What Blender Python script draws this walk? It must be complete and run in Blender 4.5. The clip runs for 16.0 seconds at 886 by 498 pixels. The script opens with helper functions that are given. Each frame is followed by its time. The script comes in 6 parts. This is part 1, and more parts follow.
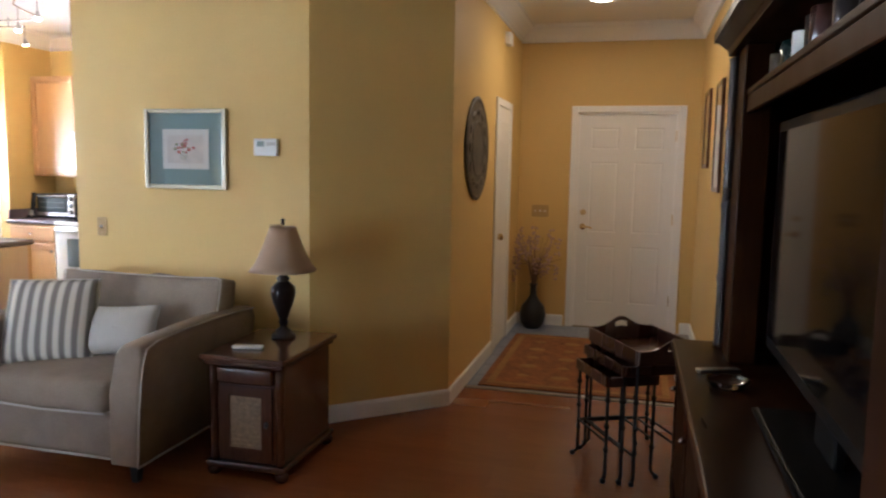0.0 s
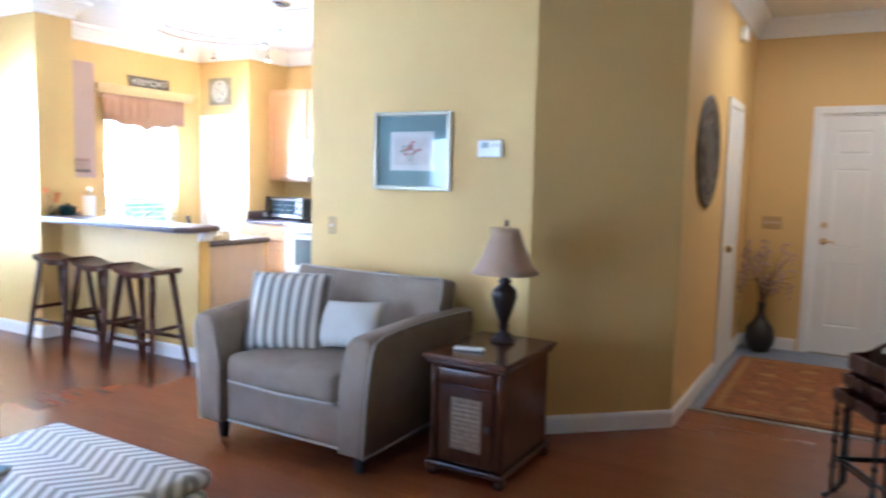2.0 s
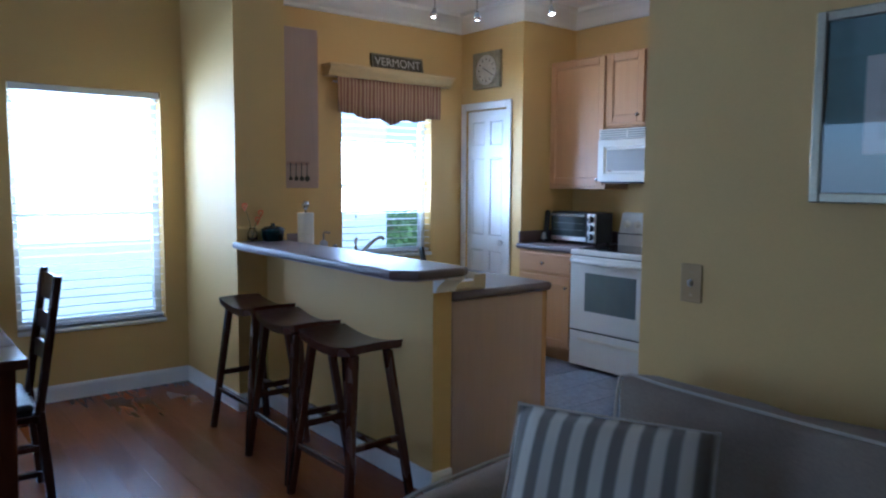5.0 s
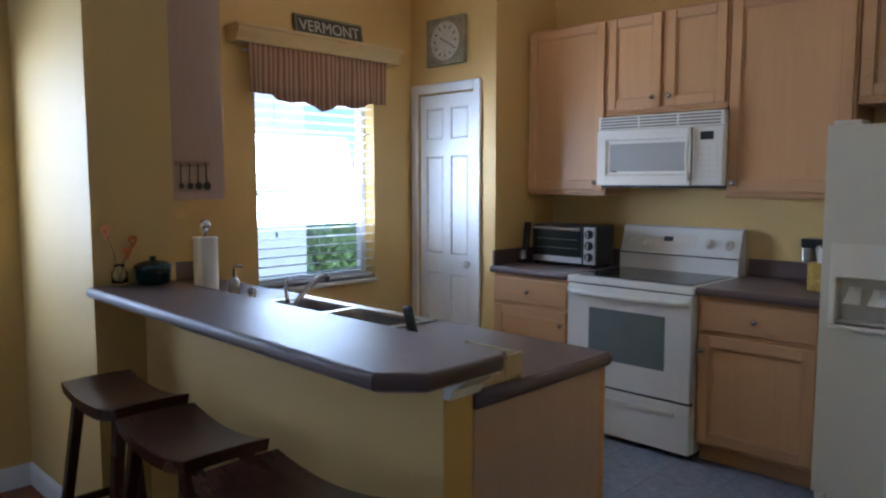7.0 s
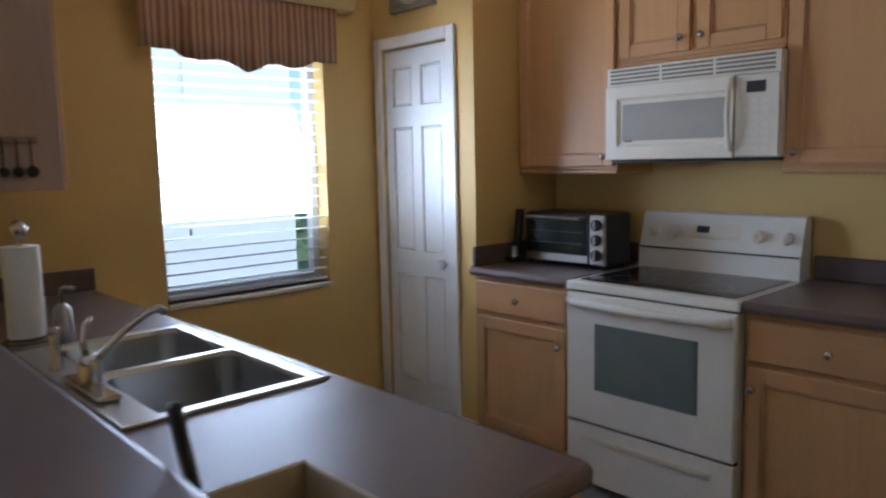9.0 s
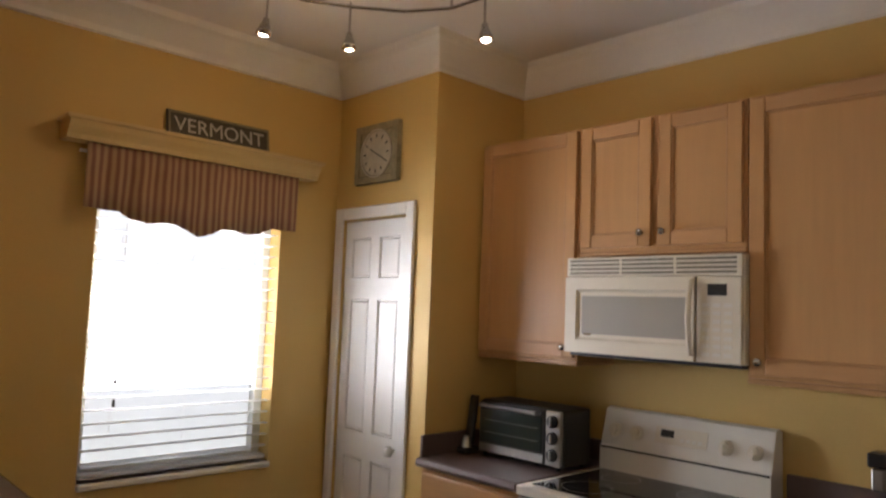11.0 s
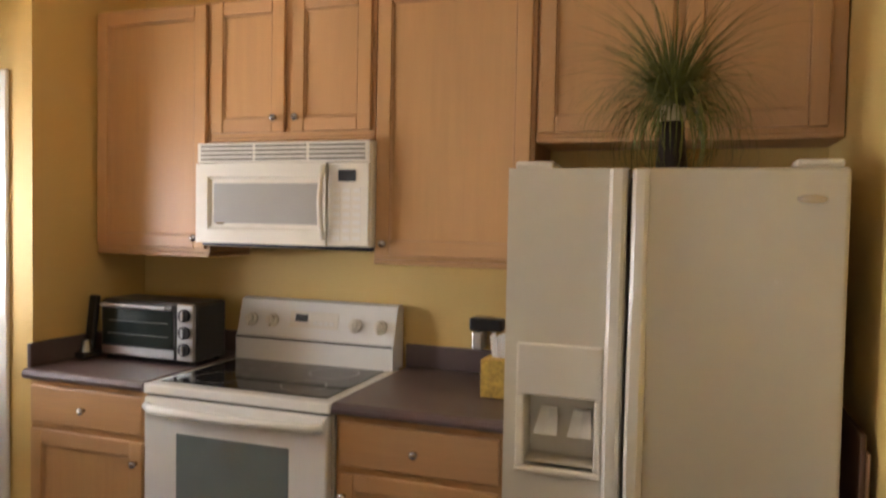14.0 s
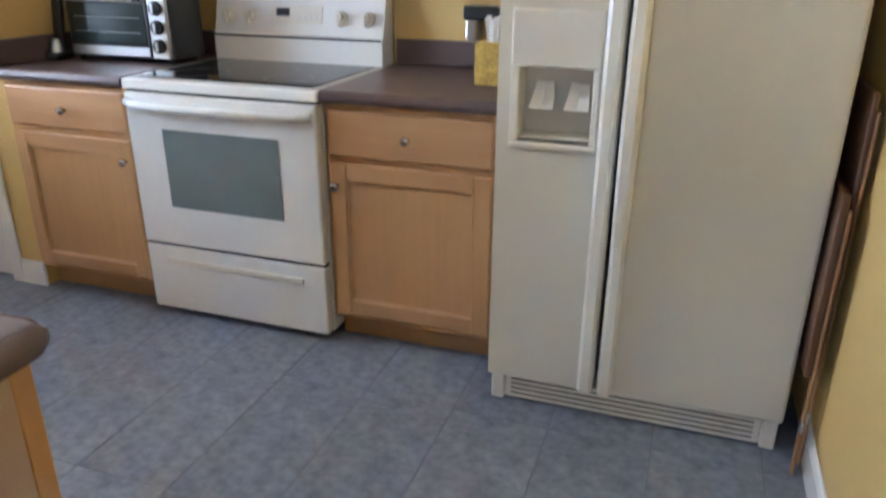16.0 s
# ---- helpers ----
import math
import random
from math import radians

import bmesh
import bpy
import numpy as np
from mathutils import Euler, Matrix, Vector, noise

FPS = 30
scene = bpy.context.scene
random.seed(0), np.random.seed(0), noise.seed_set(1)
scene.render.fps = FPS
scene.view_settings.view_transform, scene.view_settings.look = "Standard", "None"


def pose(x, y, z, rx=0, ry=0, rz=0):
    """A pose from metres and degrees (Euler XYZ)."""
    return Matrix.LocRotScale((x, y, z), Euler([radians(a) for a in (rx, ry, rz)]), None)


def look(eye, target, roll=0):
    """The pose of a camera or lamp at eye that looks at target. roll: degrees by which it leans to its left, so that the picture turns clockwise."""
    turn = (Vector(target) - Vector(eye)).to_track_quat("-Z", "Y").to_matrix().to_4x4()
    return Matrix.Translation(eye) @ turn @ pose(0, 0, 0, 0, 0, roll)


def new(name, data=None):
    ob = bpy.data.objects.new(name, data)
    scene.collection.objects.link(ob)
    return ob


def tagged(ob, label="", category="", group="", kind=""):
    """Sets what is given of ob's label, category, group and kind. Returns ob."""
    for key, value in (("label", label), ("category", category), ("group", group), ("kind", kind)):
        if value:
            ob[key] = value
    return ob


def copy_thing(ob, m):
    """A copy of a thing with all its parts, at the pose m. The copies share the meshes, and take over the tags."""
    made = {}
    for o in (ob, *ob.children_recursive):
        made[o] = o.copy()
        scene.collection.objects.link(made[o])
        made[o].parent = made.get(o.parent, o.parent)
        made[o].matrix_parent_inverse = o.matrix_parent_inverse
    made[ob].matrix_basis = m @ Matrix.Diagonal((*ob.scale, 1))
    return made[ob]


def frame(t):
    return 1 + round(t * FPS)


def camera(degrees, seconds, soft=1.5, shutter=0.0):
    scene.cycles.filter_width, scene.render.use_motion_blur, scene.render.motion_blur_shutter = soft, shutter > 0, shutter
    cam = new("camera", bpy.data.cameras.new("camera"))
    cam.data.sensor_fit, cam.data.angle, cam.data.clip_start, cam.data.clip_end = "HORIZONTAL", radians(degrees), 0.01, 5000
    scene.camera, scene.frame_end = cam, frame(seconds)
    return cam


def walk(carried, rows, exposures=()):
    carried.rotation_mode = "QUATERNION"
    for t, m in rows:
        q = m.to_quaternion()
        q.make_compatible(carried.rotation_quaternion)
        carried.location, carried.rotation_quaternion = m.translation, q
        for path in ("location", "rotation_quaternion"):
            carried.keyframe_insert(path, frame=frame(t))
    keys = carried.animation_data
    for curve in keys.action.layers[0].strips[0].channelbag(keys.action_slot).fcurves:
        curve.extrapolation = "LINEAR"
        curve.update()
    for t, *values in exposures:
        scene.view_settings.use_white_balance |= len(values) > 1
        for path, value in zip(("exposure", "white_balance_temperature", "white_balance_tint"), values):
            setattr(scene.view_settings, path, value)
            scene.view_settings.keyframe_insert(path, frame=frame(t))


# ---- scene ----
cam = camera(62.7, 16.0, soft=2.2, shutter=0.4)
PATH = [
    (0, (0.091, -0.451, 1.509), (-0.417, 1.471, 1.29), 1.0),
    (0.5, (0.078, -0.448, 1.508), (-0.325, 1.5, 1.295), 1.9),
    (1, (0.064, -0.447, 1.488), (-0.349, 1.499, 1.287), 2.0),
    (1.5, (-0.005, -0.453, 1.447), (-0.616, 1.442, 1.255), 2.2),
    (2, (-0.113, -0.381, 1.444), (-1.107, 1.343, 1.249), 1.4),
    (2.5, (-0.29, -0.06, 1.47), (-1.571, 1.462, 1.261), -0.3),
    (3, (-0.541, 0.25, 1.441), (-1.978, 1.629, 1.258), 1.4),
    (3.5, (-0.856, 0.52, 1.465), (-2.333, 1.859, 1.311), -0.6),
    (3.7, (-0.963, 0.66, 1.446), (-2.484, 1.948, 1.291), -0.4),
    (5.8, (-2.474, 1.791, 1.407), (-4.035, 3.027, 1.223), 0.4),
    (6, (-2.596, 1.852, 1.43), (-4.088, 3.171, 1.239), 0.1),
    (6.3, (-2.775, 1.93, 1.43), (-4.197, 3.323, 1.236), 0.4),
    (6.5, (-2.914, 2.031, 1.426), (-4.323, 3.438, 1.237), 0.3),
    (7, (-3.197, 2.167, 1.451), (-4.592, 3.588, 1.264), 0.0),
    (7.5, (-3.458, 2.305, 1.466), (-4.819, 3.759, 1.286), -2.6),
    (8, (-3.562, 2.553, 1.446), (-4.971, 3.96, 1.261), -1.3),
    (8.5, (-3.597, 2.863, 1.43), (-5.119, 4.14, 1.205), -2.5),
    (9, (-3.684, 3.148, 1.434), (-5.141, 4.496, 1.194), -1.2),
    (9.5, (-3.709, 3.37, 1.458), (-5.14, 4.756, 1.272), 0.5),
    (9.7, (-3.712, 3.418, 1.474), (-5.159, 4.791, 1.326), 0.0),
    (11.8, (-3.712, 3.401, 1.611), (-5.064, 4.83, 1.972), 1.4),
    (12, (-3.711, 3.433, 1.605), (-4.918, 4.991, 1.945), 1.1),
    (12.5, (-3.689, 3.465, 1.587), (-4.591, 5.23, 1.855), 0.7),
    (13, (-3.686, 3.469, 1.581), (-4.43, 5.316, 1.766), 1.2),
    (13.5, (-3.692, 3.475, 1.567), (-4.359, 5.357, 1.673), 1.2),
    (14, (-3.704, 3.493, 1.527), (-4.356, 5.382, 1.452), 1.1),
    (14.5, (-3.695, 3.536, 1.491), (-4.351, 5.407, 1.225), 0.8),
    (15, (-3.706, 3.591, 1.483), (-4.354, 5.424, 1.016), 0.5),
    (15.5, (-3.694, 3.572, 1.388), (-4.326, 5.374, 0.795), 0.8),
    (15.7, (-3.692, 3.566, 1.374), (-4.312, 5.351, 0.719), 0.5),
    (16, (-3.702, 3.571, 1.319), (-4.298, 5.326, 0.568), 0.4),
]
walk(cam, [(t, look(eye, target, roll)) for t, eye, target, roll in PATH],
     exposures=[(0.0, 2.5, 5300, 13), (0.6, 2.8, 5100, 13), (1.1, 3.1, 4850, 12), (1.6, 3.3, 4500, 12), (2.0, 3.2, 4350, 11), (2.4, 3.0, 4200, 10), (3.0, 2.1, 3950, 10), (3.5, 1.7, 4000, 8),
                (6.0, 0.1, 4350, 10), (7.0, 0.2, 4700, 11), (8.0, 0.1, 4750, 12), (9.0, 0.05, 5000, 12), (9.7, 0.2, 5500, 13), (11.8, 0.0, 6900, 20), (12.5, 0.05, 7200, 21),
                (13.0, 0.4, 7100, 20), (14.5, 0.87, 6000, 15), (15.2, 1.1, 5250, 12), (16.0, 1.45, 5000, 10)])

# ---- world, sun, lamps ----
world = bpy.data.worlds.new("daylight")
scene.world = world
world.use_nodes = True
wn = world.node_tree
sky = wn.nodes.new("ShaderNodeTexSky")
sky.sky_type = "NISHITA"
sky.sun_disc = False
sky.sun_elevation, sky.sun_rotation = radians(55), radians(150)
wn.links.new(sky.outputs[0], wn.nodes["Background"].inputs[0])
wn.nodes["Background"].inputs[1].default_value = 0.15


def lamp(name, kind, m, energy, color=(1, 1, 1), **settings):
    data = bpy.data.lights.new(name, kind)
    data.energy, data.color = energy, color
    if kind == "AREA":
        data.shape = "RECTANGLE"
        data.size, data.size_y = settings["size"]
    elif kind == "SUN":
        data.angle = settings["angle"]
    else:
        data.shadow_soft_size = settings["soft"]
    ob = new(name, data)
    ob.matrix_basis = m
    return ob


lamp("sun", "SUN", look((7, -4, 7), (0, 0, 0)), 5.0, (1.0, 0.95, 0.86), angle=radians(0.5))
DAY = (0.93, 0.97, 1.0)
lamp("dining_window_daylight", "AREA", look((-7.19, 2.6, 1.50), (-5, 2.6, 1.35)), 29, DAY, size=(0.9, 1.0))
lamp("kitchen_window_daylight", "AREA", look((-7.19, 4.91, 1.45), (-5, 4.91, 2.15)), 27, DAY, size=(0.9, 0.62))
lamp("patio_door_daylight", "AREA", look((-4.8, -2.93, 1.2), (-4.8, 0, 1.2)), 11, DAY, size=(2.5, 1.9))

# ---- materials ----


def mat(name, color, rough=0.5, metal=0.0, vary=0.12, grain=60.0, blotch=3.0, bump=0.05, stretch=(1, 1, 1), spec=0.5, random_tint=0.0, bump_dist=0.002):
    """A surface with fine grain, broad unevenness, relief and uneven gloss."""
    m = bpy.data.materials.new(name)
    m.use_nodes = True
    nt = m.node_tree
    b = nt.nodes["Principled BSDF"]
    tc = nt.nodes.new("ShaderNodeTexCoord")
    mp = nt.nodes.new("ShaderNodeMapping")
    mp.inputs["Scale"].default_value = stretch
    nt.links.new(tc.outputs["Object"], mp.inputs[0])
    fine, broad = nt.nodes.new("ShaderNodeTexNoise"), nt.nodes.new("ShaderNodeTexNoise")
    fine.inputs["Scale"].default_value, fine.inputs["Detail"].default_value = grain, 4
    broad.inputs["Scale"].default_value, broad.inputs["Detail"].default_value = blotch, 3
    for n in (fine, broad):
        nt.links.new(mp.outputs[0], n.inputs["Vector"])
    mix = nt.nodes.new("ShaderNodeMath")
    mix.operation = "ADD"
    nt.links.new(fine.outputs["Fac"], mix.inputs[0])
    nt.links.new(broad.outputs["Fac"], mix.inputs[1])
    ramp = nt.nodes.new("ShaderNodeMapRange")
    ramp.inputs["From Min"].default_value, ramp.inputs["From Max"].default_value = 0.6, 1.4
    ramp.inputs["To Min"].default_value, ramp.inputs["To Max"].default_value = 1 - vary, 1 + vary
    nt.links.new(mix.outputs[0], ramp.inputs["Value"])
    last = ramp.outputs[0]
    if random_tint:
        info = nt.nodes.new("ShaderNodeObjectInfo")
        r2 = nt.nodes.new("ShaderNodeMapRange")
        r2.inputs["To Min"].default_value, r2.inputs["To Max"].default_value = 1 - random_tint, 1 + random_tint
        nt.links.new(info.outputs["Random"], r2.inputs["Value"])
        mul = nt.nodes.new("ShaderNodeMath")
        mul.operation = "MULTIPLY"
        nt.links.new(last, mul.inputs[0])
        nt.links.new(r2.outputs[0], mul.inputs[1])
        last = mul.outputs[0]
    tint = nt.nodes.new("ShaderNodeVectorMath")
    tint.operation = "SCALE"
    tint.inputs[0].default_value = color
    nt.links.new(last, tint.inputs["Scale"])
    nt.links.new(tint.outputs[0], b.inputs["Base Color"])
    rr = nt.nodes.new("ShaderNodeMapRange")
    rr.inputs["To Min"].default_value, rr.inputs["To Max"].default_value = max(0.02, rough - 0.08), min(1, rough + 0.08)
    nt.links.new(broad.outputs["Fac"], rr.inputs["Value"])
    nt.links.new(rr.outputs[0], b.inputs["Roughness"])
    b.inputs["Metallic"].default_value = metal
    b.inputs["Specular IOR Level"].default_value = spec
    if bump:
        bp = nt.nodes.new("ShaderNodeBump")
        bp.inputs["Strength"].default_value, bp.inputs["Distance"].default_value = bump, bump_dist
        nt.links.new(fine.outputs["Fac"], bp.inputs["Height"])
        nt.links.new(bp.outputs[0], b.inputs["Normal"])
    return m


def striped(name, colors, axis, pitch, sharp=0.15, zigzag=0.0, rough=0.9, wobble=0.0):
    """Woven stripes across an axis; zigzag bends them into chevrons."""
    m = mat(name, colors[0], rough, vary=0.08, grain=300, bump=0.3)
    nt = m.node_tree
    b = nt.nodes["Principled BSDF"]
    tc = nt.nodes.new("ShaderNodeTexCoord")
    sep = nt.nodes.new("ShaderNodeSeparateXYZ")
    nt.links.new(tc.outputs["Object"], sep.inputs[0])

    def op(kind, a, c):
        n = nt.nodes.new("ShaderNodeMath")
        n.operation = kind
        for i, v in enumerate((a, c)):
            if isinstance(v, (int, float)):
                n.inputs[i].default_value = v
            else:
                nt.links.new(v, n.inputs[i])
        return n.outputs[0]
    u = sep.outputs[axis]
    if zigzag:
        other = sep.outputs[1 - axis if axis < 2 else 0]
        u = op("ADD", u, op("MULTIPLY", op("PINGPONG", other, zigzag), 0.8))
    if wobble:
        nz = nt.nodes.new("ShaderNodeTexNoise")
        nz.inputs["Scale"].default_value = 6
        nt.links.new(tc.outputs["Object"], nz.inputs["Vector"])
        u = op("ADD", u, op("MULTIPLY", nz.outputs["Fac"], wobble))
    f = op("PINGPONG", u, pitch / 2)
    mr = nt.nodes.new("ShaderNodeMapRange")
    mr.inputs["From Min"].default_value, mr.inputs["From Max"].default_value = pitch * (0.25 - sharp / 2), pitch * (0.25 + sharp / 2)
    nt.links.new(f, mr.inputs["Value"])
    mx = nt.nodes.new("ShaderNodeMix")
    mx.data_type = "RGBA"
    mx.inputs["A"].default_value, mx.inputs["B"].default_value = (*colors[0], 1), (*colors[1], 1)
    for s in mx.inputs:
        if s.name == "A" and s.type == "RGBA":
            s.default_value = (*colors[0], 1)
        if s.name == "B" and s.type == "RGBA":
            s.default_value = (*colors[1], 1)
    nt.links.new(mr.outputs[0], mx.inputs["Factor"])
    nt.links.new([o for o in mx.outputs if o.type == "RGBA"][0], b.inputs["Base Color"])
    return m


def glow(name, color, strength):
    m = bpy.data.materials.new(name)
    m.use_nodes = True
    b = m.node_tree.nodes["Principled BSDF"]
    b.inputs["Base Color"].default_value = (*color, 1)
    b.inputs["Emission Color"].default_value = (*color, 1)
    b.inputs["Emission Strength"].default_value = strength
    return m


def glass(name, tint=(1, 1, 1), rough=0.0, ior=1.45):
    m = bpy.data.materials.new(name)
    m.use_nodes = True
    b = m.node_tree.nodes["Principled BSDF"]
    b.inputs["Base Color"].default_value = (*tint, 1)
    b.inputs["Transmission Weight"].default_value = 1
    b.inputs["Roughness"].default_value = rough
    b.inputs["IOR"].default_value = ior
    return m


def translucent(name, color, share):
    """A thin plastic or leaf that lets part of the daylight through."""
    m = mat(name, color, 0.45, vary=0.03, bump=0.0)
    nt = m.node_tree
    out, b = nt.nodes["Material Output"], nt.nodes["Principled BSDF"]
    t, mx = nt.nodes.new("ShaderNodeBsdfTranslucent"), nt.nodes.new("ShaderNodeMixShader")
    t.inputs["Color"].default_value = (*color, 1)
    mx.inputs[0].default_value = share
    nt.links.new(b.outputs[0], mx.inputs[1])
    nt.links.new(t.outputs[0], mx.inputs[2])
    nt.links.new(mx.outputs[0], out.inputs["Surface"])
    return m


def screen_mesh(name, color, cover):
    """A fine woven insect screen: threads cover part of the view."""
    m = mat(name, color, 0.8, vary=0.03, bump=0.0)
    nt = m.node_tree
    t, mx = nt.nodes.new("ShaderNodeBsdfTransparent"), nt.nodes.new("ShaderNodeMixShader")
    mx.inputs[0].default_value = cover
    nt.links.new(t.outputs[0], mx.inputs[1])
    nt.links.new(nt.nodes["Principled BSDF"].outputs[0], mx.inputs[2])
    nt.links.new(mx.outputs[0], nt.nodes["Material Output"].inputs["Surface"])
    return m


SCREEN = screen_mesh("grey insect screen", (0.35, 0.38, 0.41), 0.12)
SLAT = translucent("white vinyl slat", (0.88, 0.88, 0.87), 0.62)
PAINT = mat("yellow wall paint", (0.64, 0.435, 0.14), 0.62, vary=0.04, grain=180, blotch=1.2, bump=0.12)
CEIL = mat("white ceiling paint", (0.80, 0.79, 0.77), 0.9, vary=0.03, grain=140, blotch=1.0, bump=0.35)
TRIM = mat("white trim paint", (0.80, 0.79, 0.76), 0.35, vary=0.03, grain=60, bump=0.03)
DOORW = mat("white door paint", (0.78, 0.77, 0.74), 0.4, vary=0.03, grain=90, bump=0.04, stretch=(1, 1, 0.1))
PLANK = mat("red brown laminate", (0.20, 0.060, 0.017), 0.27, vary=0.12, grain=18, blotch=0.8, bump=0.0, stretch=(0.3, 2.4, 1), random_tint=0.07)
SUB = mat("dark joint", (0.06, 0.028, 0.012), 0.8)
TILE = mat("blue grey ceramic tile", (0.195, 0.22, 0.275), 0.36, vary=0.40, grain=34, blotch=13, bump=0.10, random_tint=0.08)
GROUT = mat("grey grout", (0.19, 0.20, 0.235), 0.9, vary=0.1, grain=200)
STRIP = mat("brushed strip", (0.30, 0.26, 0.2), 0.4, 0.8)
MAPLE = mat("pickled maple", (0.52, 0.29, 0.115), 0.42, vary=0.08, grain=13, blotch=2.2, bump=0.06, stretch=(3.2, 3.2, 0.22), random_tint=0.04)
MAPLEH = mat("pickled maple rail", (0.50, 0.28, 0.12), 0.42, vary=0.08, grain=13, blotch=2.2, bump=0.06, stretch=(0.22, 3.2, 3.2), random_tint=0.04)
# maple for the plain panels, greyed and dimmed to hold the end panel's shade
PINKISH = mat("maple veneer dimmed for shade", (0.46, 0.33, 0.26), 0.5, vary=0.06, grain=18, blotch=2, bump=0.03, stretch=(3, 3, 0.2))
LAMINATE = mat("mauve brown laminate", (0.125, 0.088, 0.083), 0.38, vary=0.08, grain=500, blotch=2, bump=0.0, spec=0.4)
LAMEDGE = mat("rounded laminate edge", (0.12, 0.085, 0.08), 0.24, vary=0.05, grain=200, bump=0.0)
WHITE = mat("white enamel", (0.80, 0.78, 0.72), 0.22, vary=0.02, grain=20, bump=0.0)
CREAM = mat("almond textured steel", (0.64, 0.595, 0.48), 0.38, vary=0.02, grain=420, bump=0.22)
CREAMS = mat("almond smooth plastic", (0.74, 0.69, 0.58), 0.32, vary=0.02, grain=30, bump=0.0)
BLACKGLASS = mat("black ceramic glass", (0.014, 0.014, 0.016), 0.06, vary=0.1, bump=0.0)
# grey green base colour stands in for the room reflected in the dark glass
OVENGLASS = mat("oven glass with reflection tint", (0.17, 0.20, 0.19), 0.16, vary=0.08, grain=8, bump=0.0)
# shade tone for slots that are only strips on a solid panel
VENT = mat("shadowed vent slot", (0.20, 0.18, 0.14), 0.6)
MWGLASS = mat("grey microwave screen", (0.36, 0.34, 0.30), 0.3, vary=0.06, grain=500, bump=0.05)
BLACK = mat("black plastic", (0.015, 0.015, 0.016), 0.35, vary=0.1, bump=0.02)
DARKGAP = mat("dark gap", (0.01, 0.01, 0.01), 0.8)
STEEL = mat("brushed steel", (0.46, 0.455, 0.44), 0.30, 1.0, vary=0.08, grain=160, stretch=(0.1, 1, 1), bump=0.04)
NICKEL = mat("satin nickel", (0.50, 0.49, 0.48), 0.20, 1.0, vary=0.04, bump=0.0)
BRASS = mat("aged brass", (0.62, 0.47, 0.24), 0.28, 1.0, vary=0.1)
CHERRY = mat("dark cherry wood", (0.062, 0.021, 0.010), 0.22, vary=0.3, grain=24, blotch=3, bump=0.05, stretch=(2.5, 2.5, 0.25))
CHERRYX = mat("dark cherry wood top", (0.075, 0.025, 0.012), 0.2, vary=0.3, grain=24, blotch=3, bump=0.05, stretch=(2.5, 0.25, 2.5))
ESPRESSO = mat("espresso wood", (0.04, 0.014, 0.009), 0.28, vary=0.3, grain=24, blotch=3, bump=0.05, stretch=(2.5, 2.5, 0.25))
STOOLW = mat("walnut stained stool wood", (0.058, 0.02, 0.012), 0.26, vary=0.3, grain=26, blotch=3, bump=0.05, stretch=(0.4, 2.5, 0.4))
RATTAN = mat("woven cane", (0.24, 0.16, 0.09), 0.7, vary=0.45, grain=130, blotch=40, bump=0.5)
FABRIC = mat("taupe microfibre", (0.27, 0.215, 0.16), 0.92, vary=0.18, grain=180, blotch=9, bump=0.35, spec=0.2)
PIPING = mat("cream piping", (0.50, 0.45, 0.38), 0.9, vary=0.08, grain=300, bump=0.2)
LINEN = mat("pale grey linen", (0.52, 0.49, 0.44), 0.95, vary=0.10, grain=320, blotch=6, bump=0.4, spec=0.2)
STRIPES = striped("grey and cream stripes", ((0.62, 0.58, 0.50), (0.22, 0.20, 0.175)), 0, 0.058, 0.12)
CHEVRON = striped("grey and white chevron", ((0.74, 0.72, 0.68), (0.33, 0.31, 0.28)), 0, 0.05, 0.15, zigzag=0.14)
VALANCE = striped("rust striped cotton", ((0.44, 0.29, 0.16), (0.24, 0.11, 0.075)), 1, 0.034, 0.35, wobble=0.012)
SHADE = mat("tan silk lampshade", (0.36, 0.24, 0.15), 0.75, vary=0.10, grain=300, blotch=5, bump=0.15)
BRONZE = mat("dark bronze", (0.022, 0.015, 0.013), 0.3, 0.35, vary=0.3, grain=30)
IRON = mat("black wrought iron", (0.012, 0.011, 0.011), 0.5, 0.5, vary=0.3, grain=120, bump=0.2)
LEATHER = mat("black leather", (0.014, 0.014, 0.016), 0.32, vary=0.15, grain=220, bump=0.2)
SILVERFR = mat("champagne silver frame", (0.36, 0.33, 0.25), 0.36, 0.7, vary=0.15, grain=90)
# teal made paler and greyer, to include the blinds reflected in the glazing
TEALMAT = mat("teal mat greyed for reflection", (0.20, 0.29, 0.28), 0.8, vary=0.05, grain=300)
PAPER = mat("cream paper", (0.66, 0.62, 0.56), 0.9, vary=0.05, grain=200)
PRINT2 = mat("grey sketch print", (0.40, 0.38, 0.36), 0.85, vary=0.55, grain=30, blotch=12)
CANWHITE = mat("white plastic", (0.76, 0.75, 0.72), 0.4, vary=0.02, bump=0.0)
ALMOND = mat("almond switch plastic", (0.42, 0.28, 0.10), 0.4, vary=0.03, bump=0.0)
LCD = mat("grey green display", (0.20, 0.24, 0.20), 0.3)
GREYSIGN = mat("weathered grey sign", (0.085, 0.075, 0.055), 0.75, vary=0.25, grain=60, blotch=9, bump=0.15)
LETTER = mat("pale lettering", (0.52, 0.50, 0.44), 0.8, vary=0.2, grain=80)
CLOCKF = mat("mossy distressed frame", (0.26, 0.23, 0.14), 0.75, vary=0.4, grain=40, blotch=12, bump=0.25)
CLOCKD = mat("aged clock face", (0.52, 0.48, 0.38), 0.7, vary=0.18, grain=30, blotch=8)
GREENPOT = mat("dark green enamel", (0.006, 0.022, 0.019), 0.18, vary=0.15)
TOWEL = mat("white paper towel", (0.80, 0.79, 0.77), 0.95, vary=0.03, grain=160, bump=0.3)
